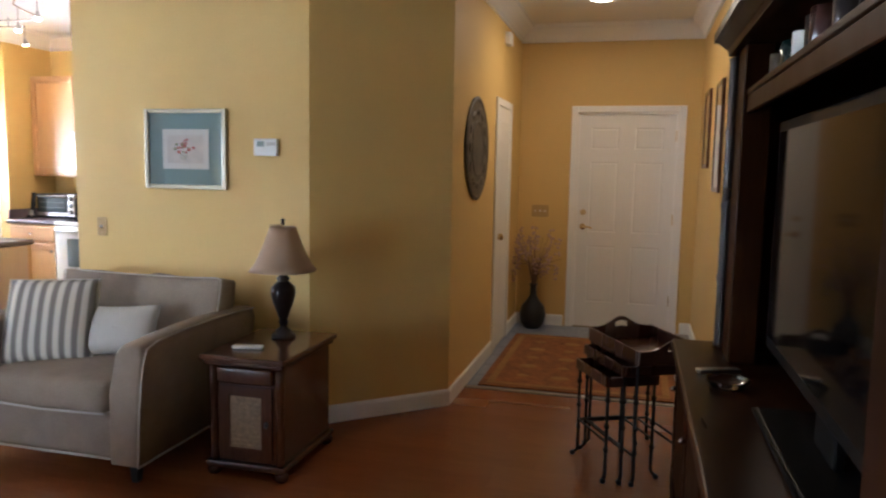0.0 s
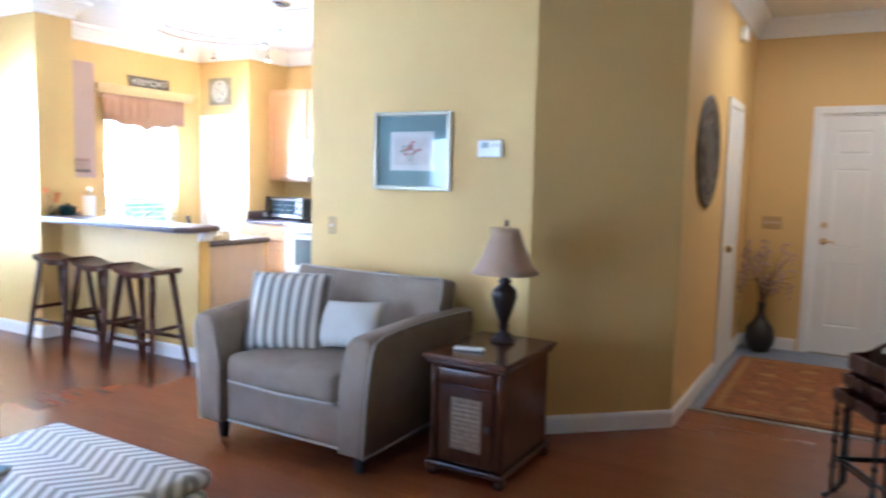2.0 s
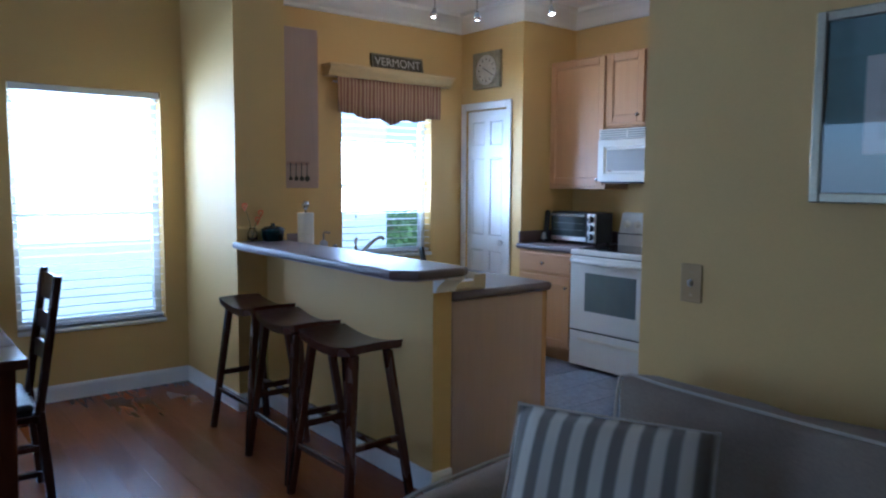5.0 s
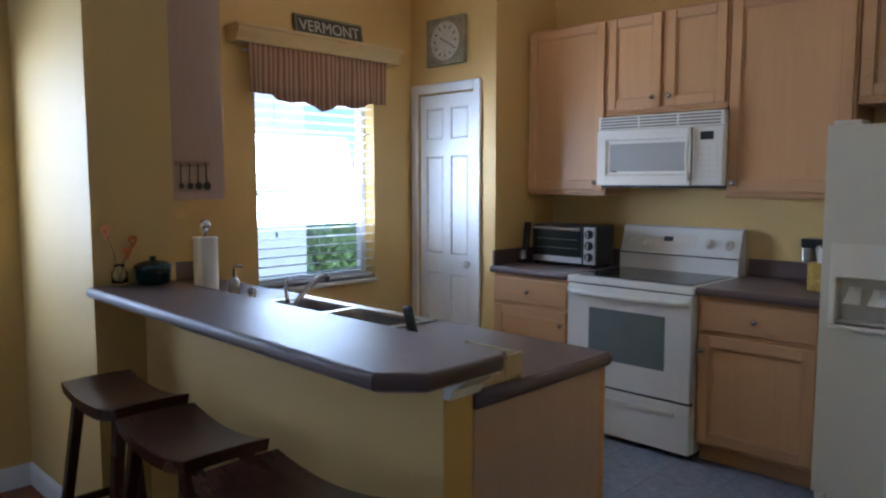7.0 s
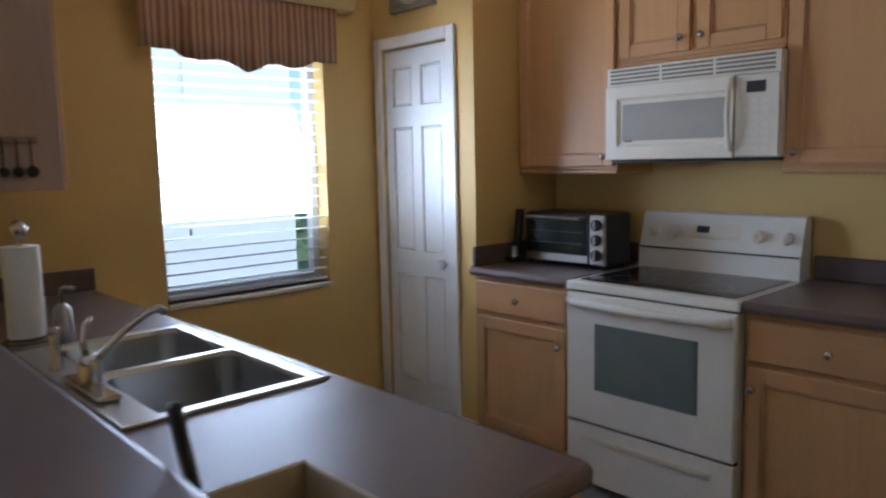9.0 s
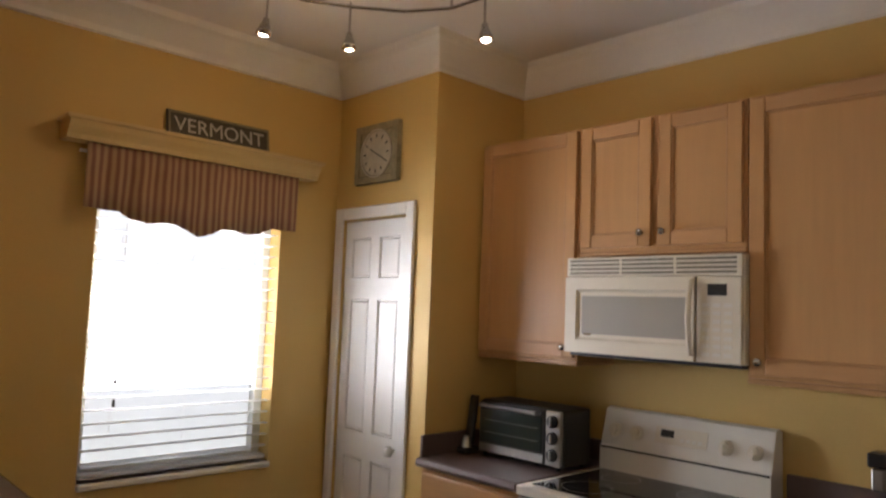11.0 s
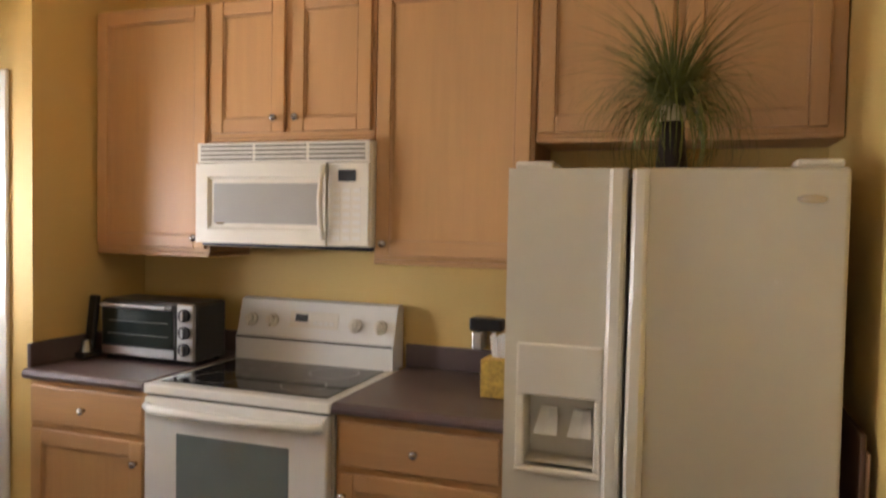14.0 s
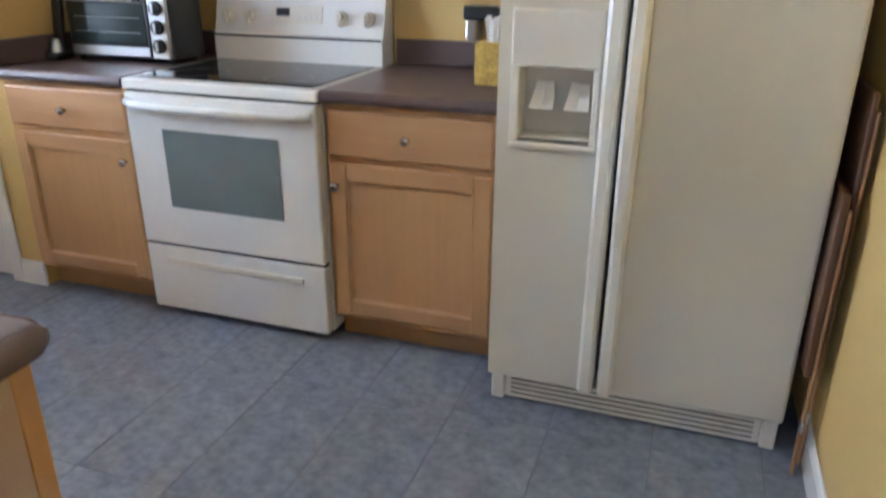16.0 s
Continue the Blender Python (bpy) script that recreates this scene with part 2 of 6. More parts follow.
FROST = mat("grass leaf", (0.19, 0.20, 0.04), 0.7, vary=0.4, grain=30, random_tint=0.3)
LEAFB = translucent("hedge leaf", (0.24, 0.36, 0.11), 0.5)
RUG = mat("rust oriental rug", (0.21, 0.075, 0.018), 0.95, vary=0.45, grain=26, blotch=9, bump=0.4)
RUGGOLD = mat("gold rug motif", (0.28, 0.14, 0.035), 0.95, vary=0.35, grain=60, bump=0.4)
TWIG = mat("dry twig", (0.17, 0.10, 0.06), 0.8, vary=0.3)
PINKFL = mat("dried pink flower", (0.42, 0.28, 0.22), 0.85, vary=0.35)
REDFL = mat("red silk flower", (0.60, 0.05, 0.02), 0.7, vary=0.3)
ORFL = mat("orange daisy", (0.62, 0.17, 0.03), 0.75, vary=0.3)
CLEAR = glass("clear glass")
TVGLASS = mat("dark television screen", (0.003, 0.003, 0.003), 0.025, bump=0.0, spec=0.06)
DISC = mat("carved bronze disc", (0.09, 0.075, 0.055), 0.55, 0.3, vary=0.6, grain=46, blotch=16, bump=0.8, bump_dist=0.01)
SIDING = mat("pale stucco", (0.72, 0.76, 0.80), 0.9, vary=0.05, grain=20)
LAWN = mat("mown lawn", (0.10, 0.16, 0.05), 0.95, vary=0.4, grain=12)
PANE = glass("window pane", ior=1.1)
YELBOX = mat("yellow tissue box", (0.50, 0.33, 0.06), 0.7, vary=0.45, grain=70, blotch=30)
WALNUT = mat("walnut brown tabletop", (0.11, 0.048, 0.02), 0.5, vary=0.25, grain=24, stretch=(2.5, 2.5, 0.25))
OAK = mat("golden oak", (0.28, 0.14, 0.05), 0.45, vary=0.25, grain=24, stretch=(2.5, 2.5, 0.25))
TAN = mat("tan plastic tub", (0.50, 0.40, 0.25), 0.45, vary=0.05)
HALOGEN = glow("lit halogen bulb", (1.0, 0.88, 0.68), 60)
DOMEGLOW = glow("lit opal dome", (1.0, 0.90, 0.72), 4)
HOOKP = mat("pinkish rail", (0.35, 0.22, 0.17), 0.5)
TOASTGL = mat("smoked oven door", (0.018, 0.026, 0.025), 0.1, vary=0.2, grain=10, bump=0.0)
# cherry copy for the entertainment center, its dim lighting put into the colour
MAHOGANY = mat("shade-darkened cherry", (0.020, 0.006, 0.002), 0.42, spec=0.05, vary=0.3, grain=24, blotch=3, bump=0.05, stretch=(2.5, 2.5, 0.25))
# same darkened wood, a little warmer to carry the top's brown reflection
MAHOGTOP = mat("shade-darkened cherry top", (0.030, 0.009, 0.003), 0.30, spec=0.10, vary=0.3, grain=24, blotch=3, bump=0.05, stretch=(2.5, 0.25, 2.5))
TVBLACK = mat("dull television plastic", (0.004, 0.004, 0.004), 0.45, vary=0.1, bump=0.0, spec=0.08)
ROSE = mat("painted rose petals", (0.42, 0.12, 0.11), 0.85, vary=0.4, grain=60)
SAGE = mat("painted sage leaves", (0.22, 0.26, 0.16), 0.85, vary=0.4, grain=60)
SKETCH = mat("pale watercolour wash", (0.60, 0.54, 0.48), 0.85, vary=0.14, grain=30, blotch=12)
CORNICE = mat("cream painted wood", (0.62, 0.46, 0.20), 0.5, vary=0.04, grain=60)
MAROON = mat("maroon leather", (0.075, 0.014, 0.014), 0.42, vary=0.2, grain=160, blotch=4, bump=0.15)
BLUECLOTH = mat("blue green book", (0.16, 0.24, 0.25), 0.8, vary=0.3, grain=20)

# ---- mesh helpers ----


def root_matrix(ob):
    while ob.parent:
        ob = ob.parent
    return ob.matrix_basis


def part(name, bm, material, parent=None, label="", smooth=False):
    """Links a bmesh, given in world places, as one mesh object under a thing or part."""
    if parent is not None:
        bm.transform(root_matrix(parent).inverted())
    me = bpy.data.meshes.new(name)
    bm.to_mesh(me)
    bm.free()
    for p in me.polygons:
        p.use_smooth = smooth
    me.materials.append(material)
    ob = new(name, me)
    ob.parent = parent
    if label:
        ob["label"] = label
    return ob


def thing(name, at, label, category, group="", turn=0):
    ob = new(name)
    ob.empty_display_size = 0.1
    ob.matrix_basis = pose(*at, 0, 0, turn)
    return tagged(ob, label, category, group)


def setting(name, bm, material, label=""):
    return tagged(part(name, bm, material), label, kind="structure")


def box(lo, hi, bev=0.0, seg=1, into=None):
    bm = into if into is not None and not bev else bmesh.new()
    (x0, y0, z0), (x1, y1, z1) = lo, hi
    vs = [bm.verts.new(c) for c in ((x0, y0, z0), (x1, y0, z0), (x1, y1, z0), (x0, y1, z0), (x0, y0, z1), (x1, y0, z1), (x1, y1, z1), (x0, y1, z1))]
    for f in ((3, 2, 1, 0), (4, 5, 6, 7), (0, 1, 5, 4), (1, 2, 6, 5), (2, 3, 7, 6), (3, 0, 4, 7)):
        bm.faces.new([vs[i] for i in f])
    if bev:
        bev = min(bev, 0.49 * min(x1 - x0, y1 - y0, z1 - z0))
        bmesh.ops.bevel(bm, geom=bm.edges[:], offset=bev, segments=seg, affect="EDGES", profile=0.5)
        if into is not None:
            return add(into, bm)
    return bm


def add(bm, other, m=None):
    if m is not None:
        other.transform(m)
    me = bpy.data.meshes.new("tmp")
    other.to_mesh(me)
    other.free()
    bm.from_mesh(me)
    bpy.data.meshes.remove(me)
    return bm


def prism(points, z0, z1, bev=0.0, seg=2):
    """An upright prism over points (x, y), counter-clockwise."""
    bm = bmesh.new()
    lo = [bm.verts.new((x, y, z0)) for x, y in points]
    hi = [bm.verts.new((x, y, z1)) for x, y in points]
    n = len(points)
    bm.faces.new(lo[::-1])
    bm.faces.new(hi)
    for i in range(n):
        bm.faces.new((lo[i], lo[(i + 1) % n], hi[(i + 1) % n], hi[i]))
    if bev:
        edges = [e for e in bm.edges if abs(e.verts[0].co.z - e.verts[1].co.z) < 1e-6]
        bmesh.ops.bevel(bm, geom=edges, offset=bev, segments=seg, affect="EDGES", profile=0.5)
    return bm


def lathe(profile, at=(0, 0, 0), n=24, squash=1.0):
    """A turned body of profile (radius, height)."""
    bm = bmesh.new()
    rings = []
    for r, z in profile:
        if r < 1e-5:
            rings.append([bm.verts.new((at[0], at[1], at[2] + z))])
        else:
            rings.append([bm.verts.new((at[0] + r * math.cos(2 * math.pi * i / n), at[1] + squash * r * math.sin(2 * math.pi * i / n), at[2] + z)) for i in range(n)])
    for a, b in zip(rings, rings[1:]):
        for i in range(n):
            j = (i + 1) % n
            if len(a) == 1 and len(b) > 1:
                bm.faces.new((a[0], b[j], b[i]))
            elif len(b) == 1 and len(a) > 1:
                bm.faces.new((a[i], a[j], b[0]))
            elif len(a) > 1:
                bm.faces.new((a[i], a[j], b[j], b[i]))
    bmesh.ops.recalc_face_normals(bm, faces=bm.faces)
    return bm


def tube(points, r, n=8, into=None, taper=None):
    """A round bar along points; taper gives the end's radius."""
    bm = into if into is not None else bmesh.new()
    pts = [Vector(p) for p in points]
    rings = []
    side = None
    for i, p in enumerate(pts):
        d = (pts[min(i + 1, len(pts) - 1)] - pts[max(i - 1, 0)]).normalized()
        if side is None:
            side = d.orthogonal().normalized()
        side = (side - d * side.dot(d)).normalized()
        up = d.cross(side)
        rad = r if taper is None else r + (taper - r) * i / (len(pts) - 1)
        rings.append([bm.verts.new(p + rad * (math.cos(2 * math.pi * k / n) * side + math.sin(2 * math.pi * k / n) * up)) for k in range(n)])
    for a, b in zip(rings, rings[1:]):
        for k in range(n):
            bm.faces.new((a[k], a[(k + 1) % n], b[(k + 1) % n], b[k]))
    bm.faces.new(rings[0][::-1])
    bm.faces.new(rings[-1])
    return bm


def sweep(profile, path, closed=False):
    """A moulding of profile (out from the wall, height) along path (x, y); out is to the path's left."""
    bm = bmesh.new()
    n = len(path)
    rings = []
    for i, p in enumerate(path):
        p = Vector(p)
        before = (p - Vector(path[i - 1])).normalized() if closed or i > 0 else None
        after = (Vector(path[(i + 1) % n]) - p).normalized() if closed or i < n - 1 else None
        before, after = before or after, after or before
        n1, n2 = Vector((-before.y, before.x)), Vector((-after.y, after.x))
        out = (n1 + n2) / (1 + n1.dot(n2))
        rings.append([bm.verts.new((p.x + o * out.x, p.y + o * out.y, z)) for o, z in profile])
    k = len(profile)
    for i in range(n if closed else n - 1):
        a, b = rings[i], rings[(i + 1) % n]
        for j in range(k):
            bm.faces.new((a[j], b[j], b[(j + 1) % k], a[(j + 1) % k]))
    if not closed:
        bm.faces.new(rings[0])
        bm.faces.new(rings[-1][::-1])
    bmesh.ops.recalc_face_normals(bm, faces=bm.faces)
    return bm


def panelled(lo, hi, xs, zs, sink=0.010, rim=0.018, rise=0.006):
    """A slab whose front (towards -y) has a recessed, raised-field panel in each cell of xs by zs pairs."""
    (x0, y0, z0), (x1, y1, z1) = lo, hi
    bm = bmesh.new()
    gx = sorted({x0, x1, *[v for p in xs for v in p]})
    gz = sorted({z0, z1, *[v for p in zs for v in p]})
    grid = [[bm.verts.new((x, y0, z)) for z in gz] for x in gx]
    cells = []
    for i in range(len(gx) - 1):
        for j in range(len(gz) - 1):
            f = bm.faces.new((grid[i][j], grid[i + 1][j], grid[i + 1][j + 1], grid[i][j + 1]))
            if any(abs(gx[i] - a) < 1e-6 for a, b in xs) and any(abs(gz[j] - a) < 1e-6 for a, b in zs):
                cells.append(f)
    back = [bm.verts.new(c) for c in ((x0, y1, z0), (x1, y1, z0), (x1, y1, z1), (x0, y1, z1))]
    bm.faces.new(back[::-1])
    bm.faces.new([grid[i][0] for i in range(len(gx))][::-1] + [back[0], back[1]])
    bm.faces.new([grid[i][-1] for i in range(len(gx))] + [back[2], back[3]])
    bm.faces.new([grid[0][j] for j in range(len(gz))] + [back[3], back[0]])
    bm.faces.new([grid[-1][j] for j in range(len(gz))][::-1] + [back[1], back[2]])
    bm.normal_update()
    bmesh.ops.inset_individual(bm, faces=cells, thickness=rim * 0.6, depth=-sink)
    if rise:
        bmesh.ops.inset_individual(bm, faces=cells, thickness=rim, depth=rise)
    return bm


def plate(lo, hi, holes=()):
    """A wall slab lying along x or y, with rectangular openings (from, to, bottom, top) along its length."""
    (x0, y0, z0), (x1, y1, z1) = lo, hi
    along = 0 if x1 - x0 > y1 - y0 else 1
    a0, a1 = (x0, x1) if along == 0 else (y0, y1)
    cuts = sorted({a0, a1, *[v for h in holes for v in h[:2]]})
    bm = bmesh.new()
    for a, b in zip(cuts, cuts[1:]):
        spans = [(z0, z1)]
        for h in holes:
            if h[0] <= a + 1e-6 and h[1] >= b - 1e-6:
                spans = [(z0, h[2]), (h[3], z1)]
        for s, e in spans:
            if e - s > 1e-4:
                if along == 0:
                    box((a, y0, s), (b, y1, e), into=bm)
                else:
                    box((x0, a, s), (x1, b, e), into=bm)
    bmesh.ops.remove_doubles(bm, verts=bm.verts, dist=1e-5)
    return bm

# ---- the shell ----
H = 2.87
XW, YS, YK, XE = -6.98, -2.75, 6.33, 1.05   # west, south, kitchen north, east faces
setting("subfloor", box((-7.2, -3.0, -0.2), (1.3, 6.9, -0.012)), SUB, "dark subfloor under the boards and tiles")
setting("ceiling", box((-7.2, -3.0, H), (1.3, 6.9, H + 0.15)), CEIL, "white painted textured ceiling")
setting("wall_west", plate((-7.15, -2.95, -0.012), (XW, 6.5, H), [(2.15, 3.05, 0.47, 2.0), (4.46, 5.36, 0.80, 2.03)]), PAINT, "yellow painted outer wall with two windows")
setting("wall_south", plate((XW, -2.90, -0.012), (1.2, YS, H), [(-6.1, -3.5, 0.02, 2.1)]), PAINT, "yellow painted wall with a patio door")
setting("wall_east", box((XE, YS, -0.012), (1.2, 4.55, H)), PAINT, "yellow painted living room wall")
setting("wall_hall_east", box((0.63, 4.55, -0.012), (1.2, 6.64, H)), PAINT, "yellow painted entry wall")
setting("wall_north", plate((-1.2, 6.64, -0.012), (1.2, 6.8, H), [(-0.475, 0.44, -0.02, 2.06)]), PAINT, "yellow painted entry wall around the front door")
setting("wall_core", prism([(-3.27, 3.342), (-1.70, 3.342), (-1.025, 3.96), (-1.025, 6.7), (-3.27, 6.7)], -0.012, H), PAINT, "yellow painted walls between kitchen, living room and entry")
setting("wall_kitchen", box((XW, YK, -0.012), (-3.27, 6.48, H)), PAINT, "yellow painted kitchen wall")
setting("wall_pantry", plate((XW, 5.70, -0.012), (-6.20, 5.79, H), [(-6.90, -6.38, -0.02, 2.04)]), PAINT, "yellow painted pantry front")
setting("wall_pantry_side", box((-6.29, 5.79, -0.012), (-6.20, YK, H)), PAINT, "yellow painted pantry side")
setting("wall_stub", box((XW, 3.20, -0.012), (-6.09, 3.53, H)), PAINT, "yellow painted column at the end of the bar")
setting("wall_bar", box((-6.09, 3.395, -0.012), (-4.40, 3.50, 1.004)), PAINT, "yellow painted half wall under the bar top")
setting("bar_trim", sweep([(0, 0.925), (0.02, 0.925), (0.03, 0.95), (0.07, 0.98), (0.085, 0.985), (0.085, 1.004), (0, 1.004)], [(-4.398, 3.503), (-4.398, 3.392)]), TRIM, "white moulding under the bar top")

BASE = [(0, 0), (0.014, 0), (0.014, 0.085), (0.009, 0.10), (0.004, 0.105), (0, 0.105)]
CROWN = [(0, H - 0.155), (0.018, H - 0.150), (0.026, H - 0.125), (0.055, H - 0.085), (0.095, H - 0.045), (0.118, H - 0.032), (0.125, H - 0.002), (0, H - 0.002)]
for pts in ([(-6.20, 5.70), (-6.335, 5.70)], [(-6.98, 5.70), (-6.98, 4.22)], [(-6.09, 3.50), (-6.09, 3.20), (-6.98, 3.20), (-6.98, -2.75), (-6.2, -2.75)],
            [(-4.40, 3.50), (-4.40, 3.395), (-6.09, 3.395)],
            [(-0.56, 6.64), (-1.025, 6.64), (-1.025, 6.05)], [(-1.025, 5.36), (-1.025, 3.96), (-1.70, 3.342), (-3.27, 3.342), (-3.27, 5.60)],
            [(0.63, 4.55), (0.63, 6.64), (0.53, 6.64)], [(-3.45, -2.75), (1.05, -2.75), (1.05, 4.55), (0.63, 4.55)]):
    setting("baseboard", sweep(BASE, pts), TRIM, "white painted baseboard")
setting("crown_moulding", sweep(CROWN, [(-6.98, 3.20), (-6.98, -2.75), (1.05, -2.75), (1.05, 4.55), (0.63, 4.55), (0.63, 6.64), (-1.025, 6.64), (-1.025, 3.96), (-1.70, 3.342),
                                        (-3.27, 3.342), (-3.27, 6.33), (-6.20, 6.33), (-6.20, 5.70), (-6.98, 5.70), (-6.98, 3.53), (-6.09, 3.53), (-6.09, 3.20)], closed=True), TRIM, "white painted crown moulding")
setting("transition_strip", box((-1.01, 4.355, -0.01), (0.62, 4.40, 0.008), 0.004), STRIP, "metal strip between boards and tiles")


def window(name, y0, y1, z0, z1, label, sill=True):
    """A single-hung window in the west wall with blinds."""
    root = tagged(thing(name, (XW, (y0 + y1) / 2, z0), label, ""), kind="structure")
    fr = bmesh.new()
    x0, x1, w = -7.13, -7.075, 0.045
    for lo, hi in (((x0, y0, z0), (x1, y0 + w, z1)), ((x0, y1 - w, z0), (x1, y1, z1)), ((x0, y0 + w, z0), (x1, y1 - w, z0 + w)), ((x0, y0 + w, z1 - w), (x1, y1 - w, z1))):
        box(lo, hi, 0.004, into=fr)
    part("window_frame", fr, CANWHITE, root)
    zm = (z0 + z1) / 2 - 0.04
    part("meeting_rail", box((x0 + 0.01, y0 + w, zm - 0.022), (x1 - 0.005, y1 - w, zm + 0.022), 0.004), CANWHITE, root)
    for a, b in ((z0 + w, zm - 0.022), (zm + 0.022, z1 - w)):
        p = part("pane", box((-7.105, y0 + w, a), (-7.101, y1 - w, b)), PANE, root)
        p.visible_shadow = False
    part("insect_screen", box((-7.118, y0 + w, z0 + w), (-7.1165, y1 - w, zm - 0.022)), SCREEN, root, "grey insect screen on the lower sash")
    if sill:
        part("window_sill", box((-7.07, y0 - 0.0, z0 - 0.028), (XW + 0.022, y1 + 0.0, z0), 0.006), TRIM, root)
    return root


def blinds(y0, y1, z0, z1, label, tilt, wand):
    root = thing("blinds", (XW - 0.04, (y0 + y1) / 2, z1), label, "blinds", "window blinds")
    part("headrail", box((-7.05, y0 + 0.008, z1 - 0.045), (-6.985, y1 - 0.008, z1 - 0.003), 0.004), CANWHITE, root)
    part("bottom_rail", box((-7.042, y0 + 0.012, z0 + 0.012), (-6.992, y1 - 0.012, z0 + 0.032), 0.004), SLAT, root)
    s = bmesh.new()
    c, d = math.cos(radians(tilt)) * 0.030, math.sin(radians(tilt)) * 0.030
    rows = [(-c, -d - 0.0), (0, 0.004), (c, d)]
    lo = [[s.verts.new((-7.017 + u, y, v)) for y in (y0 + 0.012, y1 - 0.012)] for u, v in rows]
    hi = [[s.verts.new((-7.017 + u, y, v + 0.0028)) for y in (y0 + 0.012, y1 - 0.012)] for u, v in rows]
    for k in range(2):
        s.faces.new((hi[k][0], hi[k + 1][0], hi[k + 1][1], hi[k][1]))
        s.faces.new((lo[k][0], lo[k][1], lo[k + 1][1], lo[k + 1][0]))
    s.faces.new((lo[0][0], hi[0][0], hi[0][1], lo[0][1]))
    s.faces.new((lo[2][0], lo[2][1], hi[2][1], hi[2][0]))
    for e in (0, 1):
        s.faces.new((lo[0][e], lo[1][e], lo[2][e], hi[2][e], hi[1][e], hi[0][e]))
    bmesh.ops.recalc_face_normals(s, faces=s.faces)
    first = None
    z = z0 + 0.07
    while z < z1 - 0.06:
        if first is None:
            s.transform(Matrix.Translation((0, 0, z)))
            first = part("slat", s, SLAT, root)
            zf = z
        else:
            o = new("slat", first.data)
            o.parent = root
            o.matrix_basis = Matrix.Translation((0, 0, z - zf))
        z += 0.0555
    for y in (y0 + 0.12, (y0 + y1) / 2, y1 - 0.12):
        part("ladder_cord", tube([(-6.992, y, z0 + 0.03), (-6.992, y, z1 - 0.04)], 0.0012, 5), CANWHITE, root)
    for k, dz in enumerate((0.62, 0.72) if wand else ()):
        part("pull_cord", tube([(-6.982, y0 + 0.13 + 0.004 * k, z1 - 0.04), (-6.982, y0 + 0.13, z1 - dz - 0.17)], 0.0012, 5), CANWHITE, root)
        part("tassel", lathe([(0, 0), (0.008, 0.004), (0.005, 0.03), (0, 0.034)], (-6.982, y0 + 0.13, z1 - dz - 0.2), 8), BRONZE, root)
    return root


window("window_1", 2.15, 3.05, 0.47, 2.0, "white framed dining room window, bright with daylight")
window("window_2", 4.46, 5.36, 0.80, 2.03, "white framed kitchen window, bright with daylight")
blinds(2.15, 3.05, 0.47, 2.0, "white slatted blinds lowered over the dining room window", 12, False)
blinds(4.46, 5.36, 0.80, 2.03, "white slatted blinds half open over the kitchen window", 4, True)

# patio door in the south wall, out of view but for reflections
pd = tagged(thing("door_3", (-5.3, -2.82, 0.02), "white framed sliding glass patio door", ""), kind="structure")
fr = bmesh.new()
for x in (-6.1, -4.83, -3.56):
    box((x, -2.87, 0.02), (x + 0.06, -2.80, 2.1), 0.004, into=fr)
for z in (0.02, 2.04):
    box((-6.1, -2.868, z), (-3.5, -2.802, z + 0.06), 0.004, into=fr)
part("door_frame", fr, CANWHITE, pd)
for x in (-6.04, -4.77):
    p = part("pane", box((x, -2.838, 0.08), (x + 1.21, -2.832, 2.04)), PANE, pd)
    p.visible_shadow = False
vb = thing("blinds", (-5.3, -2.76, 2.1), "white slatted blinds over the patio door", "blinds", "window blinds")
part("headrail", box((-6.08, -2.79, 2.05), (-3.52, -2.755, 2.098), 0.004), CANWHITE, vb)
first = part("slat", box((-6.07, -2.797, 0.12), (-3.53, -2.757, 0.123)), CANWHITE, vb)
for k in range(1, 32):
    o = new("slat", first.data)
    o.parent = vb
    o.matrix_basis = Matrix.Translation((0, 0, 0.06 * k))


def casing(path_lo, path_hi, y, z1, w=0.062, t=0.018):
    """White door casing on a wall that faces -y."""
    bm = bmesh.new()
    a, b = path_lo, path_hi
    box((a - w, y - t, 0), (a, y, z1 + w), 0.005, into=bm)
    box((b, y - t, 0), (b + w, y, z1 + w), 0.005, into=bm)
    box((a, y - t + 0.001, z1), (b, y, z1 + w), 0.005, into=bm)
    return bm


# front door
fd = tagged(thing("door_1", (-0.02, 6.66, 0), "white six-panel front door with brass lock, closed", ""), kind="structure")
part("casing", casing(-0.475, 0.44, 6.64, 2.06), TRIM, fd)
jm = bmesh.new()
for x in (-0.475, 0.425):
    box((x, 6.642, 0), (x + 0.015, 6.76, 2.06), into=jm)
box((-0.46, 6.642, 2.045), (0.425, 6.76, 2.06), into=jm)
part("jamb", jm, TRIM, fd)
L = part("door_leaf", panelled((-0.458, 6.662, 0.012), (0.423, 6.70, 2.043), [(-0.35, -0.09), (0.055, 0.315)], [(0.25, 0.80), (0.93, 1.60), (1.72, 1.92)], 0.008, 0.022, 0.005), DOORW, fd)
part("deadbolt", add(bmesh.new(), lathe([(0, 0), (0.028, 0), (0.028, 0.012), (0.012, 0.016), (0.012, 0.03), (0, 0.03)], n=16), pose(-0.40, 6.662, 1.12, 90)), BRASS, L, "round brass deadbolt")
hb = add(bmesh.new(), lathe([(0, 0), (0.03, 0), (0.03, 0.01), (0.012, 0.016), (0.012, 0.045), (0, 0.05)], n=16), pose(-0.40, 6.662, 0.98, 90))
tube([(-0.40, 6.615, 0.98), (-0.36, 6.61, 0.983), (-0.31, 6.615, 0.972)], 0.009, 8, into=hb)
part("lever_handle", hb, BRASS, L, "brass lever handle")
